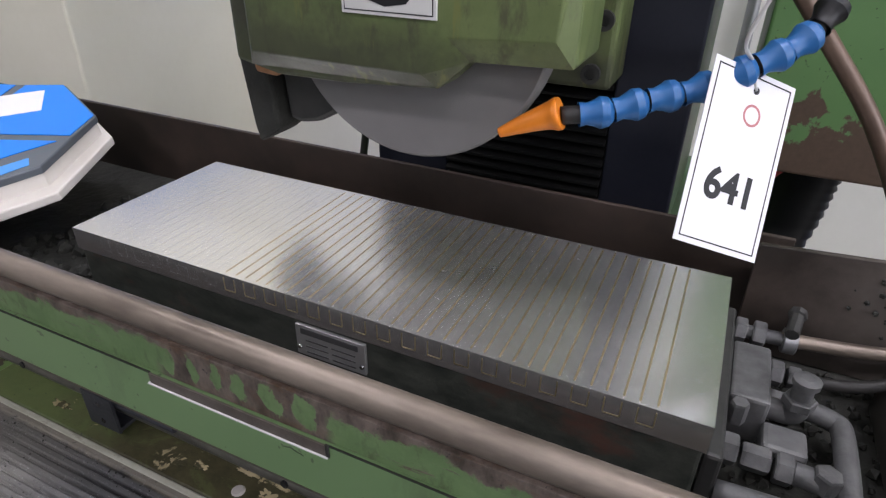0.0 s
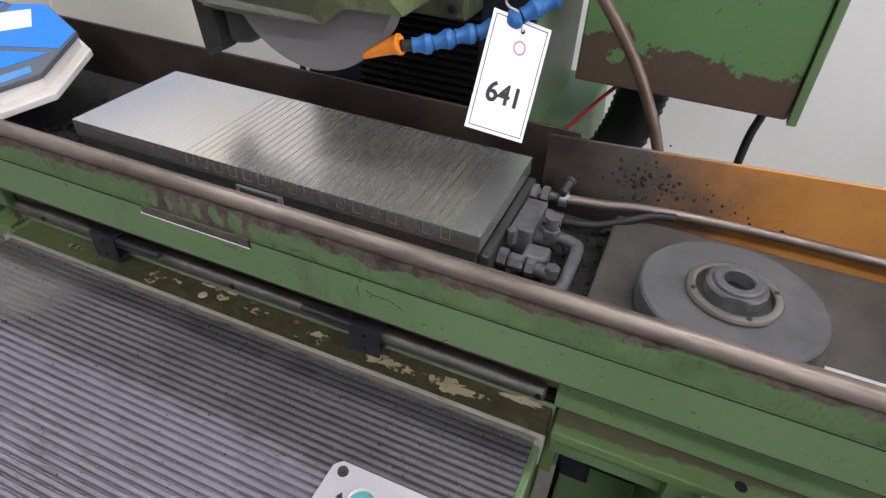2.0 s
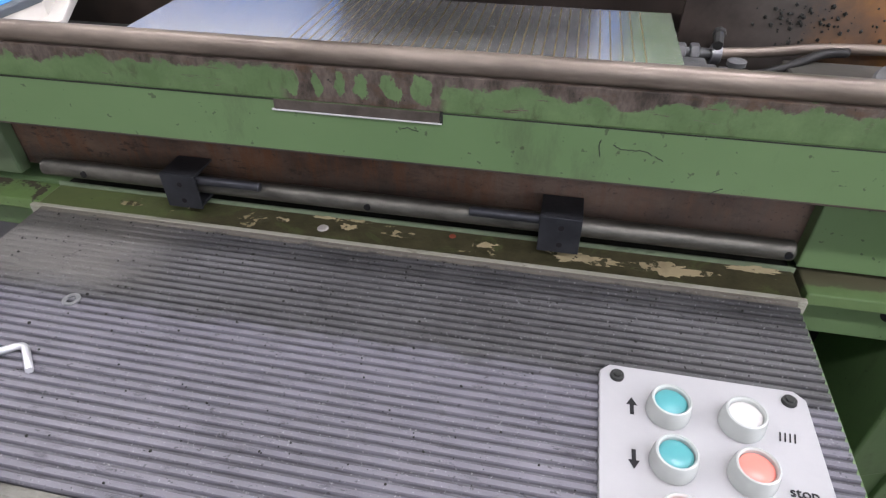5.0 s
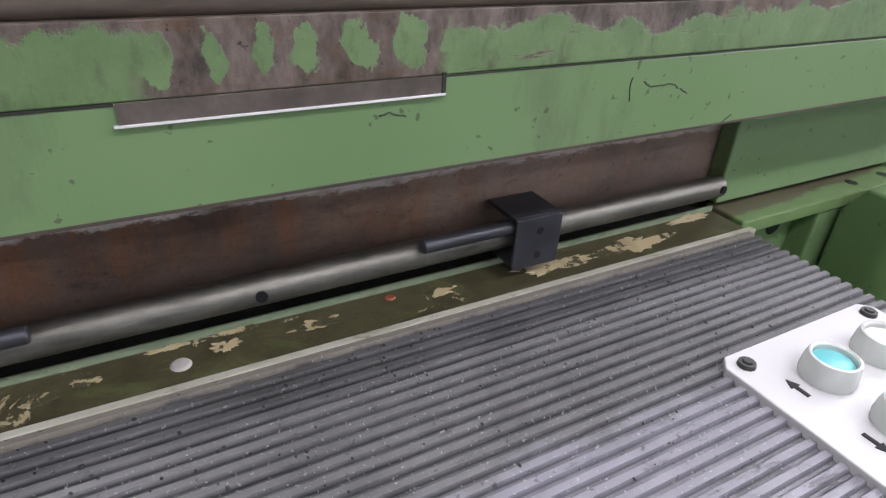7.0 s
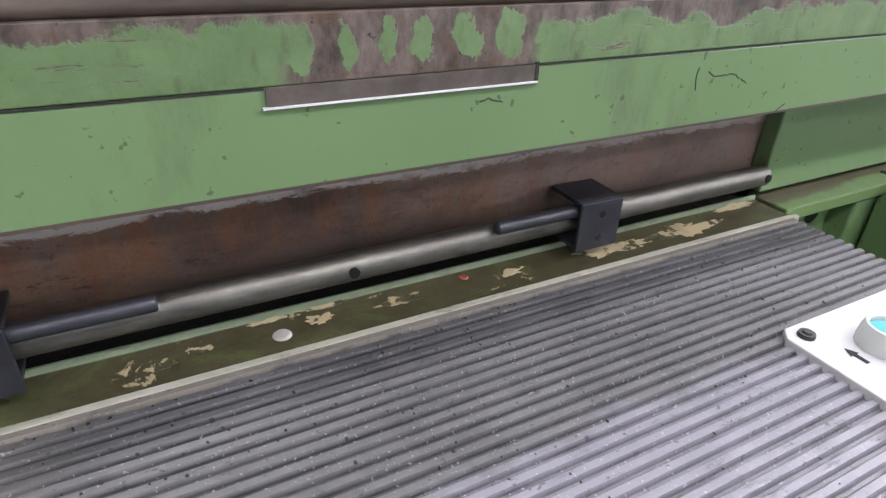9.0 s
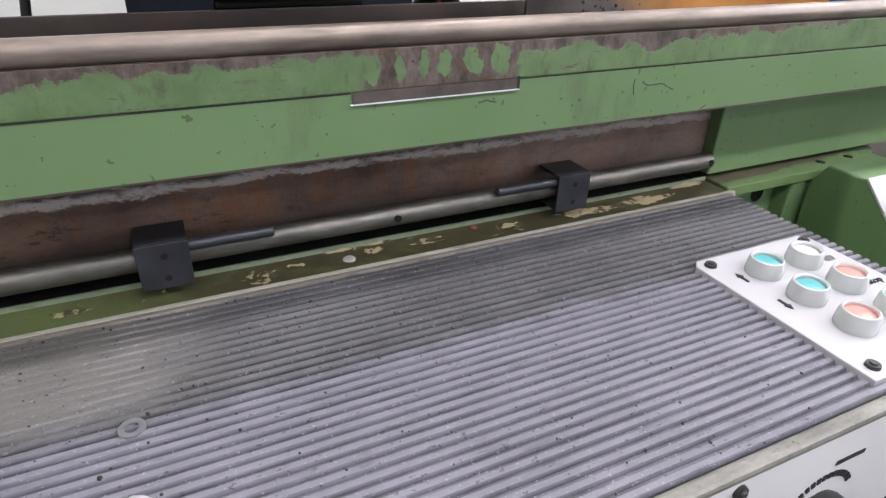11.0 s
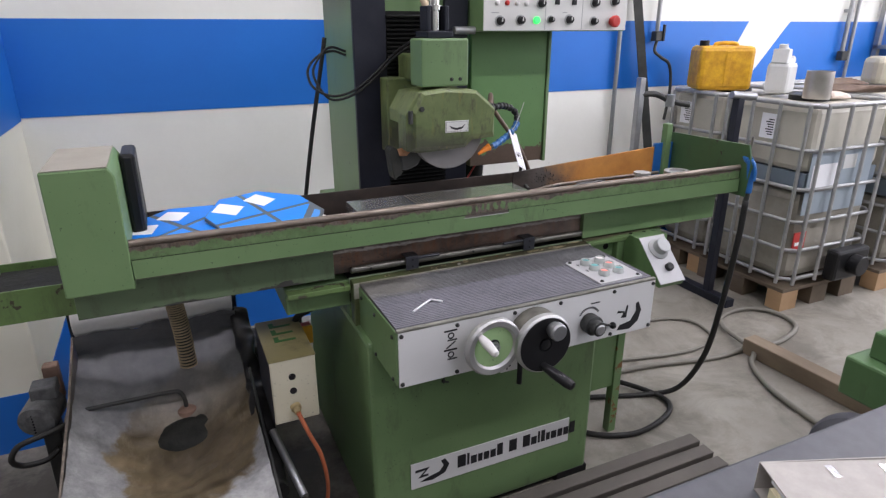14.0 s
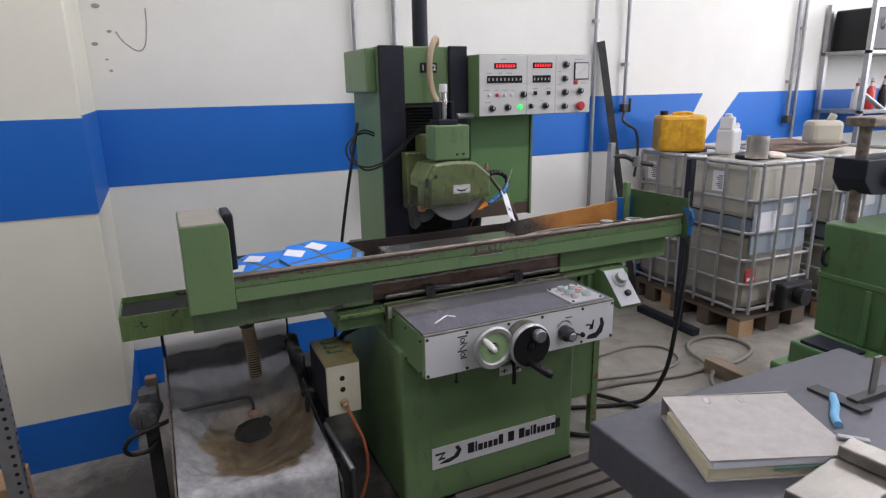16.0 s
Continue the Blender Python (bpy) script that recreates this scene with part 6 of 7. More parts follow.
bm = lathe([(0.0305, 0.0325), (0.0318, 0.034), (0.0318, 0.046), (0.0296, 0.0482), (0.0262, 0.0482), (0.0255, 0.0515), (0.0236, 0.053), (0.0168, 0.053), (0.0155, 0.0515), (0.0155, 0.036)], pose(*wc), 48, False)
for v in bm.verts:
    if v.co.z - wc[2] < 0.0483:
        v.co.y = wc[1] + max(-0.0285, min(0.0285, v.co.y - wc[1]))
part("hub_nut", bm, fitting_grey, lw, "grey round nut with two flats")
part("bore", lathe([(0.0, 0.0365), (0.0155, 0.0365)], pose(*wc), 20, False), display_black, lw)
fl = thing("wheel_flange", "greasy steel wheel flange lying on the platform", "flange", (1.185, 0.035, 1.0))
fc = (1.185, 0.035, 1.0)
part("flange_disc", lathe([(0.045, 0.0), (0.054, 0.002), (0.055, 0.014), (0.05, 0.02), (0.03, 0.021)], pose(*fc), 40), steel_dark, fl)
part("flange_hub", lathe([(0.027, 0.021), (0.027, 0.045), (0.032, 0.047), (0.032, 0.06), (0.014, 0.06)], pose(*fc), 8), alu, fl)
fl2 = thing("wheel_flange", "bright steel wheel flange lying on the platform", "flange", (1.36, 0.03, 1.0))
part("flange_disc", lathe([(0.05, 0.0), (0.052, 0.03), (0.05, 0.05), (0.03, 0.052), (0.028, 0.03)], pose(1.36, 0.03, 1.0), 40), alu, fl2)
solid("steel_bar", add_box(bmesh.new(), 0.0, -0.009, 0.0, 0.24, 0.009, 0.018, 0.001, pose(1.052, -0.06, 1.0, 0, 0, 0)), chrome, "bright ground steel bar lying on the platform", "bar")

logo_blue = plain("light_blue_print", (0.06, 0.3, 0.75), 0.45)


# flat octagonal wheel cartons
def carton(c, r, h, turn, tilt, name_label):
    t = thing("wheel_carton", name_label, "carton", c, "cartons of grinding wheels")
    m = pose(c[0], c[1], c[2], tilt[0], tilt[1], turn)
    k = r * 0.414
    octa = [(r, -k), (r, k), (k, r), (-k, r), (-r, k), (-r, -k), (-k, -r), (k, -r)]
    part("tray", prism([(1.05 * x + 0.012, 1.04 * y) for x, y in octa], 0.0, h * 0.3, m, 0.002), card_white, t, "white cardboard lower half")
    part("lid", prism(octa, h * 0.74, h, m, 0.002), box_grey, t, "grey printed lid")
    part("inner_card", prism([(0.985 * x, 0.985 * y) for x, y in octa], h * 0.301, h * 0.739, m), card_white, t)
    g, e = 0.0075, 0.003
    d, q = g * 1.414, (r + k) / 2
    fan = [(0.0, d), (q - g * 0.707 - e, q + g * 0.707 - e), (k, r - e), (-k, r - e), (-q + g * 0.707 + e, q + g * 0.707 - e)]
    xb = q - 0.004
    for turn_ in (0, 90, 180):
        c_, s_ = round(math.cos(radians(turn_))), round(math.sin(radians(turn_)))
        part("blue_field", prism([(c_ * x - s_ * y, s_ * x + c_ * y) for x, y in fan], h + 0.0002, h + 0.0012, m), box_blue, t)
    part("blue_field", prism([(d, 0.0), (xb, -xb + d), (xb, xb - d)], h + 0.0002, h + 0.0012, m), box_blue, t)
    part("logo_shape", prism([(r - 0.03, -0.01), (r - 0.012, -0.014), (r - 0.008, 0.02), (r - 0.011, 0.056), (r - 0.029, 0.06)], h + 0.0002, h + 0.0008, m), logo_blue, t, "light blue printed shape")
    part("lettering_bar", prism([(r - 0.02, -0.056), (r - 0.016, -0.056), (r - 0.016, -0.022), (r - 0.02, -0.022)], h + 0.0002, h + 0.0008, m), collar_grey, t)
    part("sticker", prism([(-r * 0.55, r * 0.45), (-r * 0.12, r * 0.3), (r * 0.02, r * 0.68), (-r * 0.4, r * 0.82)], h + 0.0013, h + 0.0018, m), paper, t, "white paper sticker")
    part("sticker", prism([(-r * 0.95, -r * 0.18), (-r * 0.5, -r * 0.22), (-r * 0.46, r * 0.2), (-r * 0.92, r * 0.22)], h + 0.0013, h + 0.0018, m), paper, t, "white paper sticker")
    return t


carton((-0.462, 0.02, 1.02), 0.15, 0.045, -12, (6, -2), "blue and grey octagonal wheel carton with stickers")
carton((-0.238, 0.024, 1.036), 0.158, 0.04, -22, (7, 6), "blue and grey octagonal wheel carton leaning on the other one")

# lot tag on the coolant hose
tu, tv = Vector((0.0605, 0.045, -0.029)).normalized(), Vector((-0.0005, -0.077, -0.115))
tv = (tv - tu * tv.dot(tu)).normalized()
tn = tu.cross(-tv)
tc = Vector((0.658, 0.099, 1.177))
tag_m = Matrix(((tu.x, -tv.x, tn.x, tc.x), (tu.y, -tv.y, tn.y, tc.y), (tu.z, -tv.z, tn.z, tc.z), (0, 0, 0, 1)))
tag = thing("lot_tag", "white paper lot tag numbered in black, hung by a cable tie", "tag", tc)
part("card", prism([(-0.04, -0.069), (0.04, -0.069), (0.04, 0.069), (-0.04, 0.069)], -0.0004, 0.0004, tag_m), paper, tag)
bm = bmesh.new()
for a, b, c, d in ((-0.036, -0.065, 0.036, -0.064), (-0.036, 0.064, 0.036, 0.065), (-0.036, -0.065, -0.035, 0.065), (0.035, -0.065, 0.036, 0.065)):
    add_prism(bm, [(a, b), (c, b), (c, d), (a, d)], 0.0005, 0.0007, tag_m)
part("printed_frame", bm, ink, tag)
part("writing", text_mesh("641", 0.033, tag_m @ pose(0.0, -0.022, 0.0007), 0.0002, 0.0008), ink, tag)
part("round_mark", lathe([(0.0065, 0), (0.0075, 0.0002), (0.0085, 0)], tag_m @ pose(0.004, 0.036, 0.0006), 24, False), plain("faded_red_print", (0.5, 0.2, 0.2), 0.6), tag)
part("punched_hole", lathe([(0.0, 0.0001), (0.003, 0.0)], tag_m @ pose(0.003, 0.055, 0.0006), 12, False), ink, tag)
part("cable_tie", tube([tag_m @ Vector((0.003, 0.055, 0.0)), tag_m @ Vector((-0.01, 0.072, 0.004)), (0.645, 0.1, 1.262), (0.655, 0.09, 1.3), (0.662, 0.075, 1.345)], 0.0014, 6), white_plastic, tag, "white plastic cable tie")

# hex key and washer on the mat
hk = [(0.057, -0.396, MZ + 0.0035), (0.122, -0.349, MZ + 0.0035), (0.127, -0.347, MZ + 0.0035), (0.131, -0.3485, MZ + 0.0035), (0.153, -0.37, MZ + 0.0035)]
solid("hex_key", tube(hk, 0.0035, 6, False), zinc, "chromed angled hex key lying on the ribbed mat", "hex key")
solid("washer", lathe([(0.0045, 0.0), (0.0045, 0.0015), (0.0085, 0.0015), (0.0085, 0.0)], pose(0.1265, -0.284, MZ), 20, False), galv, "small steel washer on the ribbed mat", "washer")

# air gun on the tray's end
gun = thing("air_gun", "blue air gun hung on the end of the tray", "air gun", (1.49, -0.19, 1.0))
part("grip", tube([(1.492, -0.2, 1.0), (1.49, -0.2, 1.05), (1.488, -0.196, 1.1), (1.486, -0.19, 1.125)], 0.014, 12, radii=None), gun_blue, gun)
part("barrel", tube([(1.486, -0.19, 1.12), (1.493, -0.16, 1.135), (1.497, -0.13, 1.145)], 0.016, 12), gun_blue, gun)
part("trigger", tube([(1.484, -0.208, 1.12), (1.484, -0.222, 1.09), (1.486, -0.222, 1.05)], 0.006, 8), gun_blue, gun)
part("nozzle_pipe", tube([(1.49, -0.18, 1.13), (1.487, -0.185, 1.17), (1.482, -0.19, 1.21)], 0.004, 8), steel_rod, gun)
part("coupling", cyl((1.492, -0.2, 1.0), (1.49, -0.2, 0.965), 0.01, 12), steel_dark, gun)
solid("air_hose", tube([(1.49, -0.2, 0.97), (1.485, -0.2, 0.8), (1.49, -0.17, 0.5), (1.5, -0.12, 0.25), (1.47, -0.04, 0.06), (1.35, 0.03, 0.012), (1.15, 0.1, 0.012), (0.98, 0.16, 0.012), (0.9, 0.1, 0.012), (0.93, -0.08, 0.012), (1.1, -0.17, 0.012), (1.3, -0.14, 0.012), (1.4, -0.06, 0.012), (1.36, 0.06, 0.02), (1.2, 0.28, 0.03), (1.1, 0.3, 0.1)], 0.0115, 10), hose_black, "black air hose hanging from the gun and looped on the floor", "hose")

# ---------------------------------------------------------------- filter tank at the left
ft = thing("filter_tank", "paper band filter tank with soaked grey fleece", "filter tank", (-0.6, 0.0, 0.0))
part("side_wall", prism([(-0.42, 0.0), (0.55, 0.0), (0.55, 0.62), (0.2, 0.5), (-0.42, 0.36)], -0.868, -0.86, YZ, 0.001), steel_tube, ft, "rusty steel side wall")
part("side_wall", prism([(-0.42, 0.0), (0.55, 0.0), (0.55, 0.62), (0.2, 0.5), (-0.42, 0.36)], -0.33, -0.322, YZ, 0.001), steel_dark, ft)
part("front_wall", box(-0.859, -0.42, 0.0, -0.331, -0.412, 0.27, 0.001), steel_tube, ft)
bm = bmesh.new()
NXF, NYF = 70, 120
grid = []
for j in range(NYF + 1):
    row = []
    for i in range(NXF + 1):
        x = -0.855 + 0.52 * i / NXF
        s = j / NYF
        if s < 0.16:
            y, z = 0.402 + 0.225 * s, 0.61 - 0.5 * s
        elif s < 0.82:
            q = (s - 0.16) / 0.66
            y = 0.438 - 0.83 * q
            z = 0.53 - 0.12 * q - 0.17 * math.sin(math.pi * min(1, q * 1.05)) * math.sin(math.pi * (x + 0.86) / 0.54) ** 0.7
        else:
            q = (s - 0.82) / 0.18
            y, z = -0.392 - 0.05 * math.sin(1.5 * q), 0.41 - 0.37 * q
        z += 0.012 * noise.noise((9 * x, 7 * y + 3 * s, 1.7)) + 0.006 * noise.noise((23 * x, 21 * y, 5.0)) + 0.02 * (0.3 - abs(noise.noise((5 * x + 2 * s, 13 * s, 8.0)))) + 0.011 * (0.3 - abs(noise.noise((13 * x + 5 * s, 22 * s, 2.0)))) + 0.006 * (0.3 - abs(noise.noise((19 * x, 31 * s, 4.0))))
        row.append(bm.verts.new((x, y + 0.006 * noise.noise((11 * x, 9 * z, 3.0)), z)))
    grid.append(row)
for a, b in zip(grid, grid[1:]):
    for i in range(NXF):
        f = bm.faces.new((a[i], a[i + 1], b[i + 1], b[i]))
        f.smooth = True
bmesh.ops.recalc_face_normals(bm, faces=bm.faces[:])
fm, ftree, fp = nodes_of("fleece_with_soaked_patch")
fv = coords(ftree)
fsep = ftree.nodes.new("ShaderNodeSeparateXYZ")
ftree.links.new(fv, fsep.inputs[0])
fdx = math_of(ftree, "MULTIPLY", math_of(ftree, "ADD", fsep.outputs[0], 0.525), 4.4)
fdy = math_of(ftree, "MULTIPLY", math_of(ftree, "ADD", fsep.outputs[1], -0.03), 3.2)
fd = math_of(ftree, "SQRT", math_of(ftree, "ADD", math_of(ftree, "MULTIPLY", fdx, fdx), math_of(ftree, "MULTIPLY", fdy, fdy)))
fwob = math_of(ftree, "MULTIPLY", math_of(ftree, "SUBTRACT", noise_of(ftree, fv, 5.5, 9, 0.65), 0.5), 1.3)
fwet = math_of(ftree, "MULTIPLY", ramp(ftree, math_of(ftree, "ADD", fd, fwob), 1.04, 0.95), math_of(ftree, "SUBTRACT", 1.0, math_of(ftree, "MULTIPLY", ramp(ftree, math_of(ftree, "ADD", fsep.outputs[1], math_of(ftree, "MULTIPLY", fwob, 0.15)), 0.1, 0.27), 0.75)))
fgrey = mix(ftree, ramp(ftree, noise_of(ftree, fv, 14, 9, 0.7), 0.35, 0.65), (0.2, 0.2, 0.2), (0.4, 0.395, 0.385))
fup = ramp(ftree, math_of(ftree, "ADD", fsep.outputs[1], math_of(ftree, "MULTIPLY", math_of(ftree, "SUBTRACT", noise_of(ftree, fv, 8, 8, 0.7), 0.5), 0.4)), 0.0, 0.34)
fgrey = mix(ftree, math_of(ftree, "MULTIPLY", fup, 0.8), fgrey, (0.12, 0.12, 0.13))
fgrey = mix(ftree, math_of(ftree, "MULTIPLY", ramp(ftree, noise_of(ftree, coords(ftree, (1, 2.5, 2.5)), 6, 9, 0.75), 0.54, 0.68), 0.5), fgrey, (0.16, 0.16, 0.16))
fbrown = mix(ftree, ramp(ftree, noise_of(ftree, fv, 7, 8), 0.35, 0.68), (0.105, 0.078, 0.04), (0.235, 0.18, 0.105))
fbrown = mix(ftree, math_of(ftree, "MULTIPLY", ramp(ftree, noise_of(ftree, coords(ftree, (2.2, 0.7, 1)), 15, 7, 0.7), 0.52, 0.68), 0.45), fbrown, (0.33, 0.27, 0.18))
fbrown = mix(ftree, math_of(ftree, "MULTIPLY", ramp(ftree, math_of(ftree, "ADD", fd, fwob), 0.62, 0.3), 0.6), fbrown, (0.06, 0.045, 0.028))
ftree.links.new(mix(ftree, fwet, fgrey, fbrown), fp.inputs["Base Color"])
ftree.links.new(math_of(ftree, "SUBTRACT", 0.9, math_of(ftree, "MULTIPLY", fwet, 0.45)), fp.inputs["Roughness"])
bump(ftree, fp, noise_of(ftree, fv, 60, 6), 0.5, 0.003)
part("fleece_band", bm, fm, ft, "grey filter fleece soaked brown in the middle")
part("paper_roll", cyl((-0.85, 0.478, 0.66), (-0.34, 0.478, 0.66), 0.078, 32, 0.004), roll_white, ft, "white roll of filter paper")
part("roll_bracket", box(-0.335, 0.46, 0.4, -0.322, 0.5, 0.8, 0.002), black_paint, ft)
part("roll_bracket", box(-0.868, 0.46, 0.4, -0.856, 0.5, 0.78, 0.002), black_paint, ft)
part("float", lathe([(0.03, 0), (0.034, 0.006), (0.03, 0.03), (0.012, 0.04)], pose(-0.54, 0.208, 0.34), 24), iron_brown, ft, "rusty float disc")
bm = lathe([(0.115, -0.008), (0.1, 0.006), (0.07, 0.016), (0.035, 0.023), (0.0, 0.026)], pose(-0.515, 0.15, 0.326) @ Matrix.Diagonal((1.3, 0.8, 1.35, 1.0)), 28, False)
for v in bm.verts:
    v.co += Vector((noise.noise(v.co * 16), noise.noise(v.co * 14 + Vector((5, 0, 0))), 0.4 * noise.noise(v.co * 30))) * 0.016
part("sludge_mound", bm, sludge, ft)
part("float_arm", tube([(-0.868, 0.2, 0.452), (-0.72, 0.2, 0.452), (-0.58, 0.2, 0.45), (-0.552, 0.203, 0.439), (-0.542, 0.206, 0.41), (-0.54, 0.208, 0.37)], 0.007, 10), steel_dark, ft, "bent rusty float arm")
upper = [(0.45 - 0.7 * k / 14, 0.6 - 0.27 * k / 14 + 0.012 * noise.noise((k * 0.9, 2.0, 0.0))) for k in range(15)]
lower = [(y, z - 0.075 - 0.035 * abs(noise.noise((k * 1.3, 7.0, 1.0)))) for k, (y, z) in enumerate(upper)]
bm = tube([(-0.318, y, z - 0.03) for y, z in upper], 0.03, 14, True, 8)
for v in bm.verts:
    c = v.co.copy()
    v.co += Vector((0.014 * noise.noise(c * 16), 0.012 * noise.noise(c * 15 + Vector((7, 0, 0))), 0.034 * noise.noise(c * 7 + Vector((0, 3, 0))) + 0.022 * (0.4 - abs(noise.noise(c * 14)))))
part("torn_sheet", bm, surface("black_film", (0.008, 0.008, 0.009), (0.03, 0.029, 0.028), 14, (0.22, 0.45), 0.0, 0.5, 90), ft, "crumpled torn black plastic sheet")
part("guide_bar", cyl((-0.3, -0.08, 0.4), (-0.255, -0.3, 0.31), 0.012, 12), galv, ft)
part("guide_foot", cyl((-0.258, -0.295, 0.02), (-0.256, -0.295, 0.31), 0.012, 10), steel_dark, ft)
pump = thing("coolant_pump", "dirty grey coolant pump with black hoses", "pump", (-0.96, 0.3, 0.0))
part("pump_motor", lathe([(0.03, 0), (0.052, 0.006), (0.055, 0.02), (0.055, 0.1), (0.049, 0.112), (0.02, 0.116)], axis((-0.965, 0.2, 0.44), (0.25, 1, 0.1)), 24), fitting_grey, pump, "dusty grey motor")
part("terminal_box", box(-0.972, 0.24, 0.49, -0.9, 0.31, 0.535, 0.006), fitting_grey, pump)
part("rusty_flange", box(-0.945, 0.33, 0.43, -0.9, 0.37, 0.56, 0.005), iron_brown, pump)
part("pump_stand", box(-0.965, 0.24, 0.0, -0.915, 0.3, 0.395, 0.004), steel_dark, pump)
for k in range(7):
    part("grille_slot", cyl((-0.97, 0.1995, 0.41 + 0.01 * k), (-0.9695, 0.1985, 0.41 + 0.01 * k), 0.003, 8), display_black, pump)
part("pump_hose", tube([(-0.87, 0.2, 0.42), (-0.94, 0.17, 0.415), (-1.01, 0.16, 0.4), (-1.04, 0.17, 0.35), (-1.02, 0.19, 0.31), (-0.96, 0.2, 0.305), (-0.92, 0.21, 0.33)], 0.009, 10), hose_black, pump)
# added block behind the machine; it carries no tub
solid("rear_block", box(-0.3, 0.64, 0.0, -0.07, 0.83, 0.3195, 0.01), steel_dark, "added dark steel block behind the machine", "stand")

# ---------------------------------------------------------------- wall fittings
def conduit(x, y, z0, z1, r, label):
    c = thing("wall_pipe", label, "pipe", (x, y, z0))
    part("pipe", cyl((x, y, z0), (x, y, z1), r, 14), galv, c)
    for z in (z0 + 0.3, (z0 + z1) / 2, z1 - 0.3):
        part("clip", box(x - r * 1.4, y - r * 0.6, z - 0.012, x + r * 1.4, Y1 - 0.001, z + 0.012, 0.001), galv, c)
    return c


conduit(0.39, Y1 - 0.03, 0.9, ZC, 0.014, "thin grey conduit on the wall")
conduit(0.65, Y1 - 0.03, 0.9, ZC, 0.016, "thin grey conduit on the wall")
conduit(2.21, Y1 - 0.03, 0.4, ZC, 0.014, "thin galvanised conduit on the wall")
vp = conduit(2.5, Y1 - 0.04, 1.55, ZC, 0.014, "galvanised air pipe with a valve on the wall")
part("valve", box(2.47, 1.43, 1.5, 2.53, 1.48, 1.56, 0.006), steel_dark, vp)
part("valve_lever", box(2.52, 1.42, 1.5, 2.535, 1.435, 1.6, 0.002), black_plastic, vp)
part("air_line", tube([(2.5, 1.455, 1.5), (2.48, 1.44, 1.44), (2.52, 1.42, 1.4), (2.59, 1.41, 1.35), (2.61, 1.4, 1.2), (2.59, 1.4, 1.0)], 0.01, 8), steel_dark, vp)
vp2 = conduit(4.37, Y1 - 0.04, 1.4, ZC, 0.016, "galvanised air pipe with a valve on the wall")
part("valve", box(4.34, 1.43, 1.34, 4.41, 1.48, 1.41, 0.006), steel_dark, vp2)
conduit(4.47, Y1 - 0.03, 0.4, ZC, 0.014, "thin galvanised conduit on the wall")
sa = prism([(0, 0), (0.055, 0), (0.055, 0.008), (0.008, 0.008), (0.008, 0.055), (0, 0.055)], 0.0, 2.05, look((2.62, 1.3, 0.0), (2.26, 1.43, 2.02)) @ pose(0, 0, 0, 180, 0, 0))
solid("steel_angle", sa, steel_dark, "dark steel angle bar leaning on the wall", "steel bar")
mp = thing("jointed_post", "steel post with a jointed arm", "post", (2.2, 1.1, 0.0))
part("post", box(2.16, 1.18, 0.0, 2.2, 1.22, 1.3, 0.003), galv, mp)
part("arm", tube([(2.18, 1.2, 1.2), (2.28, 1.17, 1.2), (2.36, 1.12, 1.16), (2.45, 1.06, 1.14)], 0.018, 12), steel_dark, mp)
part("arm_joint", cyl((2.35, 1.12, 1.13), (2.35, 1.12, 1.2), 0.028, 16), galv, mp)
bp = thing("black_post", "black steel post on a long floor foot", "post", (2.46, 0.72, 0.0))
part("post", box(2.44, 0.7, 0.0, 2.485, 0.745, 1.22, 0.003), black_paint, bp)
part("foot", box(2.43, 0.55, 0.0, 2.495, 1.1, 0.05, 0.003), black_paint, bp)
part("head_bar", cyl((2.4, 0.72, 1.235), (2.56, 0.7, 1.22), 0.02, 12), galv, bp)


# ---------------------------------------------------------------- containers
plate_blue = surface("grey_blue_sheet", (0.28, 0.33, 0.38), (0.36, 0.42, 0.47), 5, (0.35, 0.5), 0.2)


cage_zinc = surface("dulled_zinc_tube", (0.3, 0.3, 0.3), (0.46, 0.46, 0.46), 24, (0.35, 0.5), 0.6, 0.1, 150)
# pallet wood with the shade under the container put into its colour
shaded_pallet = surface("shaded_pallet_wood", (0.09, 0.065, 0.045), (0.17, 0.13, 0.09), 8, (0.65, 0.85), 0.0, 0.4, 120, (1, 0.25, 1))


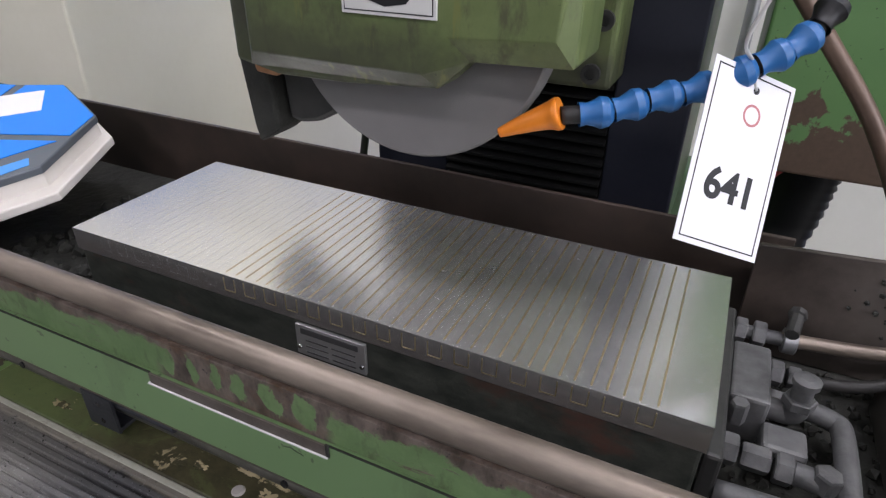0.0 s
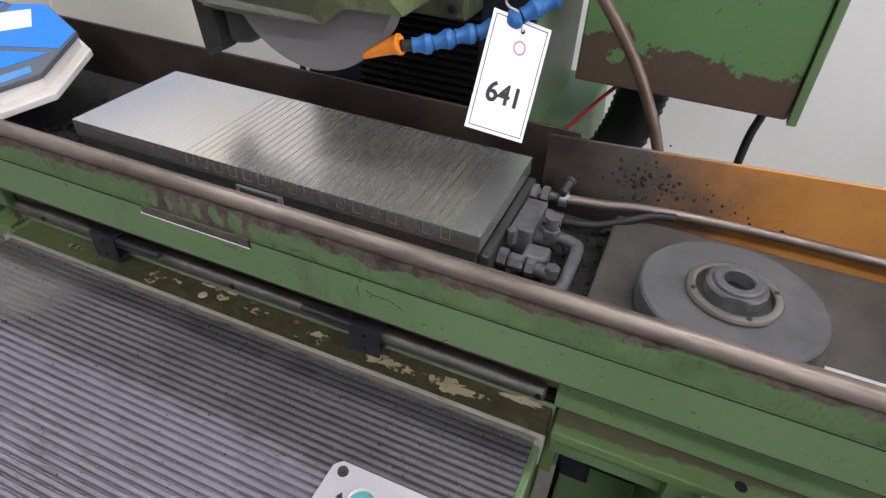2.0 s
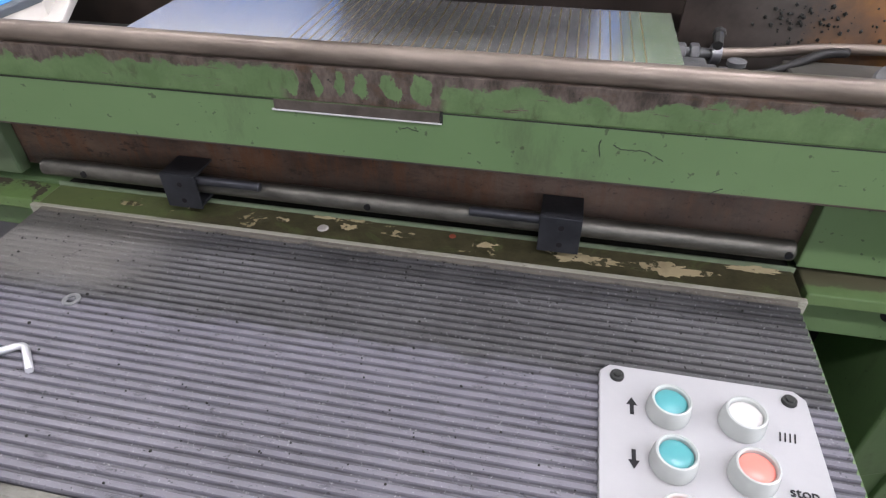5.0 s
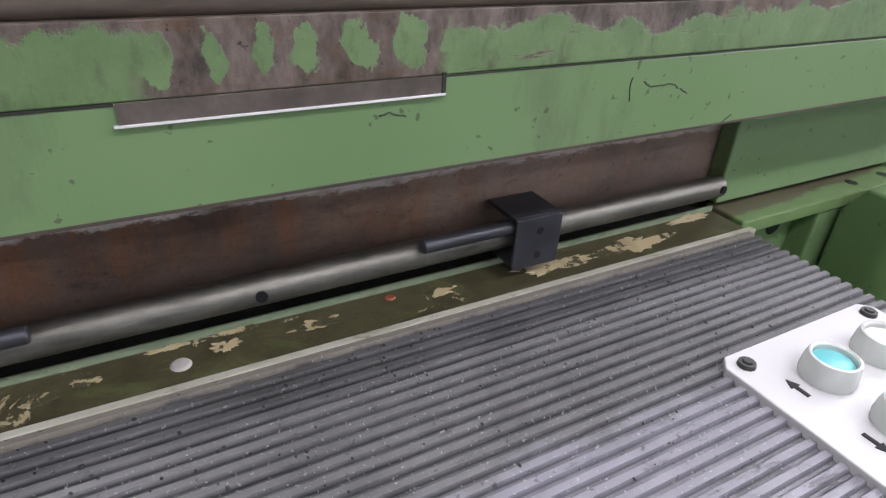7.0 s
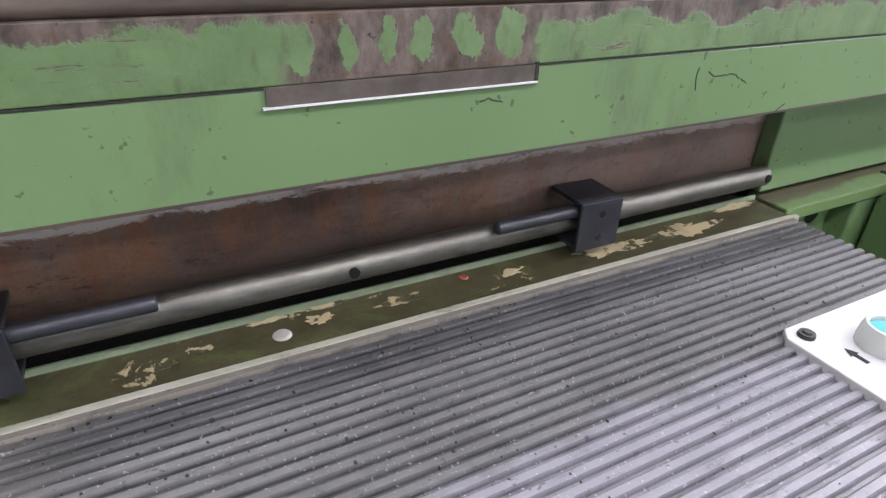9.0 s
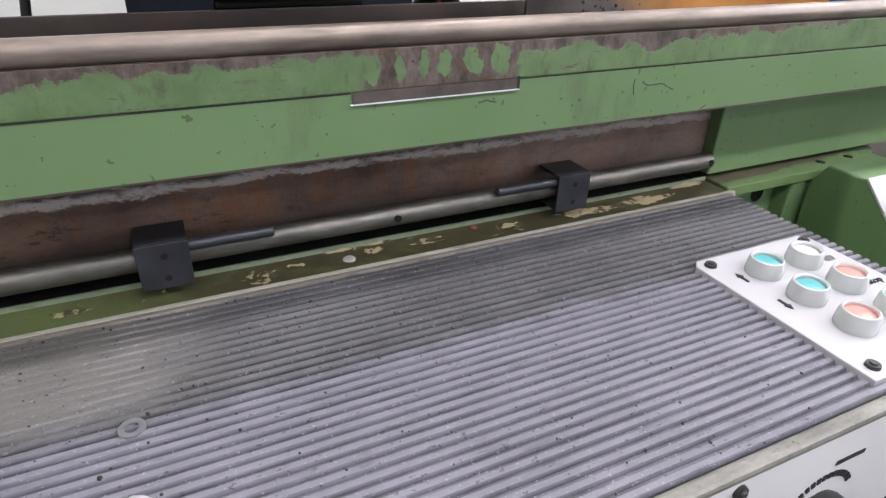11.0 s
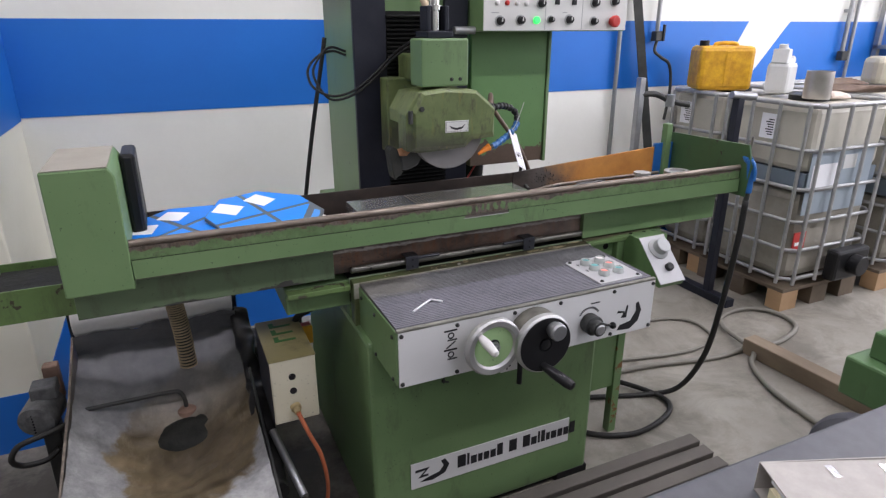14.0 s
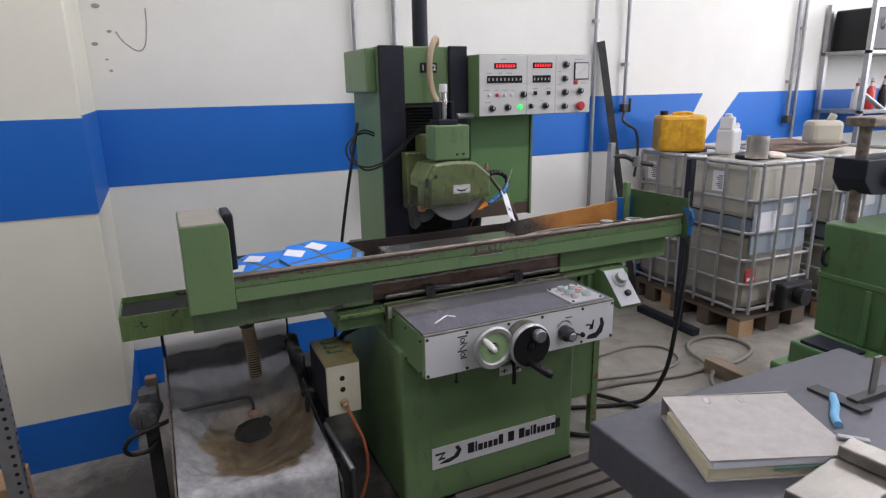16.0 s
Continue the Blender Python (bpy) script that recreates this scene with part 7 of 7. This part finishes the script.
def ibc(x0, y0, W, D, fill, label, plate=True):
    """A caged liquid container on a wooden pallet"""
    t = thing("ibc_container", label, "liquid container", (x0 + W / 2, y0 + D / 2, 0.0), "caged containers")
    ZB, ZT = 0.17, 1.19
    part("tank_lower", box(x0 + 0.03, y0 + 0.03, ZB + 0.01, x0 + W - 0.03, y0 + D - 0.03, fill - 0.101, 0.06), liquid_grey, t, "grey emulsion showing through the plastic")
    part("tank_level", box(x0 + 0.029, y0 + 0.029, fill - 0.1, x0 + W - 0.029, y0 + D - 0.029, fill, 0.0), liquid_band, t, "darker level of the emulsion")
    part("tank_upper", box(x0 + 0.03, y0 + 0.03, fill + 0.001, x0 + W - 0.03, y0 + D - 0.03, ZT - 0.008, 0.035), tank_plastic, t, "milky white plastic")
    part("tank_lid", lathe([(0.11, 0), (0.11, 0.03), (0.09, 0.035)], pose(x0 + W / 2, y0 + D / 2, ZT - 0.0085), 24), black_plastic, t)
    zs = [ZB + 0.03, 0.377, 0.546, 0.734, 0.951, ZT]
    for z in zs:
        c = 0.05
        ring = [(x0 + c, y0, z), (x0 + W - c, y0, z), (x0 + W, y0 + c, z), (x0 + W, y0 + D - c, z), (x0 + W - c, y0 + D, z), (x0 + c, y0 + D, z), (x0, y0 + D - c, z), (x0, y0 + c, z), (x0 + c, y0, z)]
        part("cage_bar", tube(ring, 0.0115 if z < ZT else 0.0145, 8, False), cage_zinc, t)
    nx, ny = max(3, round(W / 0.22)), max(2, round(D / 0.21))
    for k in range(nx + 1):
        x = x0 + 0.05 + (W - 0.1) * k / nx
        part("cage_bar", cyl((x, y0 - 0.012, ZB), (x, y0 - 0.012, ZT), 0.011, 8), cage_zinc, t)
    for k in range(ny + 1):
        y = y0 + 0.05 + (D - 0.1) * k / ny
        part("cage_bar", cyl((x0 - 0.012, y, ZB), (x0 - 0.012, y, ZT), 0.011, 8), cage_zinc, t)
    if plate:
        part("label_plate", box(x0 + 0.035, y0 + 0.0155, 0.585, x0 + W - 0.1, y0 + 0.0205, 0.955, 0.001), plate_blue, t, "grey metal label plate")
        part("label_paper", box(x0 + 0.06, y0 + 0.0125, 0.72, x0 + 0.27, y0 + 0.015, 0.87, 0), paper, t)
        part("label_paper", box(x0 + 0.31, y0 + 0.0125, 0.83, x0 + 0.42, y0 + 0.015, 0.91, 0), clear_plastic, t)
        part("red_sticker", box(x0 + 0.03, y0 + 0.022, 0.37, x0 + 0.13, y0 + 0.0265, 0.48, 0), red_plastic, t)
        part("sticker_bar", box(x0 + 0.045, y0 + 0.0195, 0.4, x0 + 0.115, y0 + 0.0215, 0.42, 0), paper, t)
    lb = part("barcode_label", box(x0 + 0.022, y0 + 0.26, 0.98, x0 + 0.0265, y0 + 0.36, 1.12, 0), paper, t)
    for k in range(7):
        part("print_bar", prism([(y0 + 0.275, 1.0 + 0.014 * k), (y0 + 0.31 + 0.008 * (k % 3), 1.0 + 0.014 * k), (y0 + 0.31 + 0.008 * (k % 3), 1.006 + 0.014 * k), (y0 + 0.275, 1.006 + 0.014 * k)], x0 + 0.0205, x0 + 0.0215, YZ), ink, lb)
    v = part("outlet_valve", box(x0 + W - 0.38, y0 - 0.09, 0.17, x0 + W - 0.08, y0 - 0.012, 0.36, 0.02), black_plastic, t)
    part("valve_cap", cyl((x0 + W - 0.23, y0 - 0.09, 0.27), (x0 + W - 0.23, y0 - 0.15, 0.27), 0.06, 20, 0.004), black_plastic, v)
    p = part("pallet", box(x0, y0, 0.118, x0 + W, y0 + D, 0.14, 0.002), shaded_pallet, t, "wooden pallet, its shade put into a darker wood colour")
    # front corner block in the lit wood, the others in the shaded copy
    for bx in (x0, x0 + W / 2 - 0.07, x0 + W - 0.14):
        for by in (y0, y0 + D / 2 - 0.05, y0 + D - 0.1):
            part("block", box(bx, by, 0.0, bx + 0.14, by + 0.1, 0.1175, 0.002), wood if bx == x0 and by == y0 else shaded_pallet, p)
    return t


ibc(2.68, 0.385, 0.67, 0.63, 0.82, "caged white container half full of grey emulsion, on a pallet")
ibc(2.7, 1.03, 0.66, 0.45, 0.7, "caged white container on a pallet by the wall", False)
ibc(3.5, 0.34, 0.9, 1.1, 0.7, "caged white container on a pallet, farther along the wall")
can = thing("yellow_canister", "yellow plastic canister on top of the container", "canister", (2.86, 1.24, 1.203))
cm = pose(2.86, 1.24, 1.203, 0, 0, -28)
part("canister_body", add_box(bmesh.new(), -0.17, -0.12, 0.0, 0.17, 0.12, 0.27, 0.03, cm), yellow_plastic, can)
part("handle", tube([cm @ Vector(p) for p in ((-0.05, 0, 0.262), (-0.045, 0, 0.28), (0.02, 0, 0.286), (0.08, 0, 0.28), (0.085, 0, 0.262))], 0.013, 10), yellow_plastic, can)
part("cap", lathe([(0.03, 0), (0.03, 0.03), (0.026, 0.034)], cm @ pose(-0.12, 0, 0.268), 18), black_plastic, can)
part("rib", add_box(bmesh.new(), -0.015, -0.124, 0.03, 0.015, -0.1195, 0.24, 0.002, cm), yellow_plastic, can)
jug = thing("plastic_jug", "empty translucent plastic jug on the container", "jug", (3.0, 0.9, 1.203))
jm = pose(3.0, 0.9, 1.203, 0, 0, 20) @ Matrix.Scale(1.3, 4)
part("jug_body", add_box(bmesh.new(), -0.065, -0.05, 0.0, 0.065, 0.05, 0.14, 0.018, jm), clear_plastic, jug)
part("jug_shoulder", prism([(-0.062, 0.138), (0.062, 0.138), (0.058, 0.16), (0.03, 0.17), (0.02, 0.155), (-0.005, 0.155), (-0.012, 0.2), (-0.052, 0.2), (-0.056, 0.165)], -0.035, 0.035, jm @ XZ, 0.006), clear_plastic, jug)
part("jug_handle", tube([jm @ Vector(p) for p in ((-0.015, 0, 0.19), (0.02, 0, 0.2), (0.052, 0, 0.185), (0.056, 0, 0.15))], 0.009, 8), clear_plastic, jug)
part("jug_cap", lathe([(0.019, 0), (0.019, 0.018), (0.015, 0.02)], jm @ pose(-0.032, 0, 0.2005), 14), clear_plastic, jug)
tc_ = thing("tin_can", "dented open tin can on the container", "can", (2.93, 0.6, 1.203))
part("can_wall", lathe([(0.07, 0.0), (0.072, 0.004), (0.07, 0.04), (0.072, 0.05), (0.07, 0.06), (0.072, 0.07), (0.07, 0.08), (0.072, 0.09), (0.07, 0.15), (0.067, 0.15), (0.067, 0.01)], pose(2.93, 0.6, 1.203), 28, False), tin, tc_)
bm = bmesh.new()
for k in range(5):
    add_tube(bm, [(3.35 + 0.35 * math.cos(a) + 0.3 + 0.02 * k, 0.85 + (0.22 + 0.015 * k) * math.sin(a), 1.217 + 0.006 * k) for a in [0.5 + 0.55 * j + 0.1 * k for j in range(10)]], 0.011, 8)
solid("copper_hose_coil", bm, hose_brown, "coil of brown hose lying on the containers", "hose")
bm = bmesh.new()
bmesh.ops.create_icosphere(bm, subdivisions=3, radius=0.09, matrix=pose(3.15, 0.65, 1.215))
for v in bm.verts:
    v.co.z = 1.192 + max(0.0, (v.co.z - 1.192)) * 0.35
    v.co += Vector((1, 1, 0)) * 0.02 * noise.noise(v.co * 22)
solid("rag", bm, rag_mat, "crumpled pale cleaning rag on the container", "rag")
cn2 = thing("cream_canister", "cream plastic canister lying on the container", "canister", (4.2, 1.0, 1.203))
cream = plain("cream_plastic", (0.42, 0.39, 0.31), 0.45)
part("canister_body", add_box(bmesh.new(), -0.13, -0.09, 0.0, 0.13, 0.09, 0.19, 0.04, pose(4.2, 1.0, 1.203, 0, 0, -25)), cream, cn2)
part("canister_neck", lathe([(0.03, 0), (0.03, 0.05), (0.024, 0.055)], pose(4.25, 0.98, 1.388, 15, 20, 0), 14), cream, cn2)

# shelf rack at the far right
rack = thing("storage_rack", "galvanised storage rack with two shelves", "rack", (5.3, 1.3, 0.0))
for x, y in ((4.78, 1.08), (4.78, 1.46), (6.2, 1.08), (6.2, 1.46)):
    part("upright", box(x - 0.02, y - 0.02, 0.0, x + 0.02, y + 0.02, 2.35, 0.002), galv, rack)
for z in (0.5, 1.42, 1.92):
    part("shelf", box(4.76, 1.06, z, 6.22, 1.48, z + 0.03, 0.002), galv, rack)
part("brace", cyl((4.8, 1.1, 1.6), (5.3, 1.08, 1.36), 0.02, 8), galv, rack)
crate = thing("black_crate", "black plastic crate on the top shelf", "crate", (5.15, 1.3, 1.951))
part("crate_body", box(4.85, 1.1, 1.951, 5.4, 1.46, 2.3, 0.015), black_plastic, crate)
part("crate_handle", tube([(4.95, 1.095, 2.12), (4.95, 1.08, 2.2), (5.05, 1.08, 2.2), (5.05, 1.095, 2.12)], 0.006, 6, False), galv, crate)
solid("blue_crate", box(5.42, 1.1, 1.951, 5.8, 1.46, 2.12, 0.01), gun_blue, "blue plastic crate on the top shelf", "crate")
for k, (x, mt, h, lb) in enumerate(((4.9, white_plastic, 0.2, "white spray bottle"), (5.0, clear_plastic, 0.24, "white plastic bottle"), (5.1, red_plastic, 0.2, "red spray can"), (5.19, red_plastic, 0.24, "red plastic bottle"), (5.28, black_plastic, 0.21, "black spray can"), (5.38, white_plastic, 0.26, "white plastic bottle"), (5.5, white_plastic, 0.24, "white plastic bottle"))):
    b = thing("shelf_bottle", lb + " on the shelf", "bottle", (x, 1.2, 1.451), "bottles on the shelf")
    part("bottle", lathe([(0.036, 0.0), (0.038, 0.006), (0.038, h * 0.7), (0.018, h * 0.85), (0.016, h)], pose(x, 1.2 + 0.05 * (k % 2), 1.451), 16), mt, b)
    part("cap", lathe([(0.017, 0), (0.017, 0.025), (0.012, 0.03)], pose(x, 1.2 + 0.05 * (k % 2), 1.451 + h + 0.0005), 12), red_plastic if mt is white_plastic else white_plastic, b)

# ---------------------------------------------------------------- right side of the hall
gm = thing("green_machine", "dark green machine tool with a press head on wheels", "machine tool", (2.2, -0.9, 0.0))
part("machine_bed", box(1.6, -1.25, 0.35, 2.8, -0.62, 0.5, 0.01), green_mid, gm)
part("machine_bed_step", box(1.66, -1.2, 0.5001, 2.8, -0.66, 0.6, 0.008), green_mid, gm)
part("slot_cover", box(1.67, -0.9, 0.6001, 1.8, -0.7, 0.615, 0.003), black_paint, gm)
part("machine_body", prism([(1.86, 0.6), (2.8, 0.6), (2.8, 1.11), (1.83, 1.11)], 0.63, 1.15, XZ, 0.008), green_mid, gm)
part("body_rib", box(1.848, -1.0, 0.85, 1.857, -0.7, 0.88, 0.002), green_mid, gm)
part("body_rib", box(1.85, -0.93, 0.62, 1.859, -0.9, 0.849, 0.002), green_mid, gm)
part("body_flange", box(1.84, -1.16, 0.86, 2.8, -0.618, 0.885, 0.004), green_mid, gm)
for ry in (-1.05, -0.85):
    part("body_rib", box(1.838, ry - 0.012, 0.61, 1.852, ry + 0.012, 0.855, 0.003), green_mid, gm)
part("hook", tube([(1.845, -0.66, 1.0), (1.82, -0.655, 0.99), (1.815, -0.655, 0.94), (1.835, -0.66, 0.92)], 0.008, 8), black_plastic, gm)
part("press_column", cyl((1.93, -0.68, 1.11), (1.93, -0.68, 1.52), 0.024, 20), steel_tube, gm)
part("press_column", cyl((2.5, -0.68, 1.11), (2.5, -0.68, 1.52), 0.024, 20), steel_tube, gm)
part("press_beam", prism([(1.86, 1.3), (1.92, 1.24), (2.6, 1.19), (2.6, 1.39), (1.86, 1.39)], 0.61, 0.75, XZ, 0.006), black_paint, gm)
part("press_hub", cyl((2.06, -0.75, 1.31), (2.06, -0.78, 1.31), 0.055, 24, 0.004), black_plastic, gm)
part("press_top", box(1.88, -0.74, 1.5205, 2.6, -0.62, 1.56, 0.005), steel_tube, gm)
part("round_plate", lathe([(0.07, 0), (0.07, 0.016), (0.06, 0.018)], pose(1.75, -1.02, 0.6005), 28), iron_brown, gm)
part("undercarriage", box(1.7, -1.2, 0.15, 2.75, -0.7, 0.3495, 0.01), black_paint, gm)
for lx, ly in ((1.9, -1.1), (2.6, -1.1), (1.9, -0.75), (2.6, -0.75)):
    part("machine_foot", box(lx - 0.04, ly - 0.04, 0.0, lx + 0.04, ly + 0.04, 0.1495, 0.004), black_paint, gm)
part("machine_tyre", lathe([(0.08, -0.034), (0.14, -0.04), (0.16, -0.026), (0.164, 0.0), (0.16, 0.026), (0.14, 0.04), (0.08, 0.034)], axis((1.58, -0.76, 0.164), (-0.95, -0.3, 0)), 44), rubber, gm, "grey rubber transport wheel")
part("tyre_rim", lathe([(0.1, 0.036), (0.1, 0.043), (0.07, 0.038), (0.05, 0.048), (0.02, 0.052)], axis((1.58, -0.76, 0.164), (-0.95, -0.3, 0)), 32), black_plastic, gm)
part("axle_arm", tube([(1.6, -0.76, 0.164), (1.68, -0.8, 0.2), (1.72, -0.85, 0.22)], 0.03, 12), black_paint, gm)

# dark measuring plate with a binder on it
sp_ = thing("surface_plate", "dark grey granite measuring plate on a stand", "surface plate", (0.65, -1.6, 0.0))
part("plate_top", box(0.152, -2.05, 0.755, 1.165, -1.16, 0.868, 0.006), granite, sp_)
part("stand", box(0.25, -1.95, 0.06, 1.03, -1.26, 0.7545, 0.01), black_paint, sp_)
for lx, ly in ((0.3, -1.9), (0.98, -1.9), (0.3, -1.31), (0.98, -1.31)):
    part("stand_foot", cyl((lx, ly, 0.0), (lx, ly, 0.0595), 0.03, 14), steel_dark, sp_)
bd = thing("ring_binder", "grey marbled ring binder full of papers", "binder", (0.38, -1.42, 0.868))
bu, bv = Vector((0.312, -0.1205, 0)).normalized(), Vector((-0.111, -0.25, 0)).normalized()
bm_ = Matrix(((bu.x, -bv.x, 0, 0.333), (bu.y, -bv.y, 0, -1.223), (0, 0, 1, 0.868), (0, 0, 0, 1)))
part("back_cover", add_box(bmesh.new(), 0.0, -0.276, 0.0, 0.33, 0.0, 0.0025, 0.0005, bm_), binder_card, bd)
part("front_cover", add_box(bmesh.new(), 0.0, -0.276, 0.052, 0.335, 0.0, 0.0545, 0.0005, bm_ @ pose(0, 0, 0, 0, 0.8, 0)), binder_card, bd)
part("spine", add_box(bmesh.new(), 0.0, 0.0001, 0.0, 0.335, 0.0026, 0.0545, 0.0005, bm_), binder_card, bd)
part("paper_block", add_box(bmesh.new(), 0.004, -0.27, 0.003, 0.305, -0.03, 0.03, 0.001, bm_), paper_yellow, bd)
part("paper_block", add_box(bmesh.new(), 0.012, -0.273, 0.0305, 0.31, -0.02, 0.047, 0.001, bm_), paper, bd)
part("green_divider", add_box(bmesh.new(), 0.15, -0.2755, 0.022, 0.29, -0.2735, 0.026, 0, bm_), teal_plastic, bd)
for u in (0.1, 0.19):
    part("slot_ring", add_box(bmesh.new(), u, -0.04, 0.0546, u + 0.012, -0.012, 0.0556, 0, bm_ @ pose(0, 0, 0, 0, 0.8, 0)), chrome, bd)
sq = thing("try_square", "steel try square standing on the granite plate", "square", (0.9, -1.36, 0.868))
part("square_base", box(0.83, -1.42, 0.8685, 0.99, -1.39, 0.885, 0.002), steel_dark, sq)
part("square_blade", box(0.9, -1.408, 0.8855, 0.93, -1.402, 0.99, 0.001), steel_rod, sq)
solid("blue_strap", tube([(0.82, -1.36, 0.874), (0.77, -1.4, 0.876), (0.72, -1.43, 0.874), (0.69, -1.46, 0.873)], 0.011, 8, radii=None), plain("light_blue_cloth", (0.16, 0.4, 0.62), 0.7), "light blue cloth strap lying on the granite plate", "strap")
solid("steel_straightedge", box(0.8, -1.45, 0.8685, 0.845, -1.3, 0.877, 0.001), steel_dark, "dark steel straightedge lying on the granite plate", "straightedge")
vs = thing("machine_vise", "steel machine vise on the granite plate", "vise", (0.5, -1.65, 0.868))
part("vise_body", add_box(bmesh.new(), 0.0, -0.06, 0.0, 0.3, 0.06, 0.045, 0.004, pose(0.3, -1.66, 0.868, 0, 0, 8)), steel_rod, vs)
part("vise_jaw", add_box(bmesh.new(), 0.2, -0.055, 0.0455, 0.26, 0.055, 0.075, 0.004, pose(0.3, -1.66, 0.868, 0, 0, 8)), steel_rod, vs)
part("vise_spindle", cyl((0.6, -1.58, 0.92), (0.55, -1.54, 0.925), 0.008, 10), galv, vs)

# duckboard in front of the machine
db = thing("duckboard", "grey slatted duckboard on the floor before the machine", "duckboard", (0.6, -0.7, 0.0))
for by in (0.2, 0.65, 1.1):
    part("bearer", box(by - 0.03, -1.13, 0.0, by + 0.03, -0.36, 0.0445, 0.003), duck_grey, db)
slat = mesh_of("slat", box(-0.54, -0.026, 0.0, 0.54, 0.026, 0.045, 0.004))
slat.materials.append(duck_grey)
for k in range(11):
    s = part("slat", slat, None, db)
    s.location = (0.695 - 0.004 * k, -0.364 - 0.0705 * k, 0.045)

# floor clutter
beam = thing("wooden_beam", "weathered square timber lying on the floor", "timber", (2.1, -0.2, 0.0))
part("timber", add_box(bmesh.new(), -0.045, -0.62, 0.0, 0.045, 0.06, 0.085, 0.006, pose(2.13, 0.08, 0.0, 0, 0, 2)), wood_dark, beam)
solid("floor_hose", tube([(1.1, 0.25, 0.013), (1.5, 0.22, 0.013), (1.9, 0.14, 0.013), (2.15, 0.14, 0.013), (2.35, 0.12, 0.013), (2.58, 0.2, 0.013), (2.63, 0.36, 0.013), (2.52, 0.48, 0.013), (2.32, 0.47, 0.013), (2.2, 0.36, 0.02), (2.14, 0.2, 0.03), (2.1, 0.08, 0.03), (2.0, 0.0, 0.014), (1.9, -0.2, 0.014), (1.85, -0.5, 0.014)], 0.013, 10), hose_grey, "grey hose looped on the concrete floor", "hose")
solid("floor_cable", tube([(1.1, 0.4, 0.01), (1.5, 0.55, 0.01), (1.9, 0.6, 0.01), (2.1, 0.5, 0.01), (2.05, 0.3, 0.01), (1.8, 0.25, 0.01), (1.4, 0.33, 0.01)], 0.009, 8), hose_grey, "thin grey cable on the floor", "cable")
cb = thing("cardboard_box", "open brown cardboard box on the floor", "box", (-1.55, 0.1, 0.0))
part("box_walls", box(-1.85, 0.335, 0.0, -1.44, 0.52, 0.2, 0.004), cardboard, cb)
part("box_flap", box(-1.85, 0.337, 0.2005, -1.442, 0.41, 0.204, 0.001, pose(0, 0, 0)), cardboard, cb)
up = thing("perforated_upright", "grey perforated steel upright of a rack", "upright", (-1.5, 0.35, 0.0))
part("upright", box(-1.47, 0.28, 0.0, -1.405, 0.325, 1.7, 0.002), galv, up)
for k in range(24):
    part("hole", cyl((-1.425, 0.2795, 0.05 + 0.04 * k), (-1.425, 0.2788, 0.05 + 0.04 * k), 0.008, 10), display_black, up)
    part("hole", cyl((-1.4045, 0.305, 0.05 + 0.04 * k), (-1.4038, 0.305, 0.05 + 0.04 * k), 0.008, 10), display_black, up)

# scuffs left on the wall beside the machine
sc = thing("wall_scuff", "dark scuffed scratch on the white wall", "scuff mark", (-0.85, Y1, 1.95))
soot = plain("scuff_soot", (0.33, 0.32, 0.29), 0.8)
part("scratch", tube([(-0.9, Y1 - 0.001, 2.02), (-0.87, Y1 - 0.001, 1.97), (-0.81, Y1 - 0.001, 1.925), (-0.77, Y1 - 0.001, 1.95), (-0.75, Y1 - 0.001, 2.05), (-0.745, Y1 - 0.001, 2.14)], 0.0035, 6), soot, sc)
for sx, sz, w in ((-0.976, 2.144, 0.02), (-1.005, 1.957, 0.016), (-0.948, 1.823, 0.01), (-0.93, 2.02, 0.012), (-0.96, 1.88, 0.008)):
    part("smudge", lathe([(0.0, 0.0015), (w * 0.6, 0.001), (w, 0.0)], axis((sx, Y1 - 0.0018, sz), (0, -1, 0)) @ Matrix.Diagonal((1.0, 0.6, 1.0, 1.0)), 12, False), soot, sc)
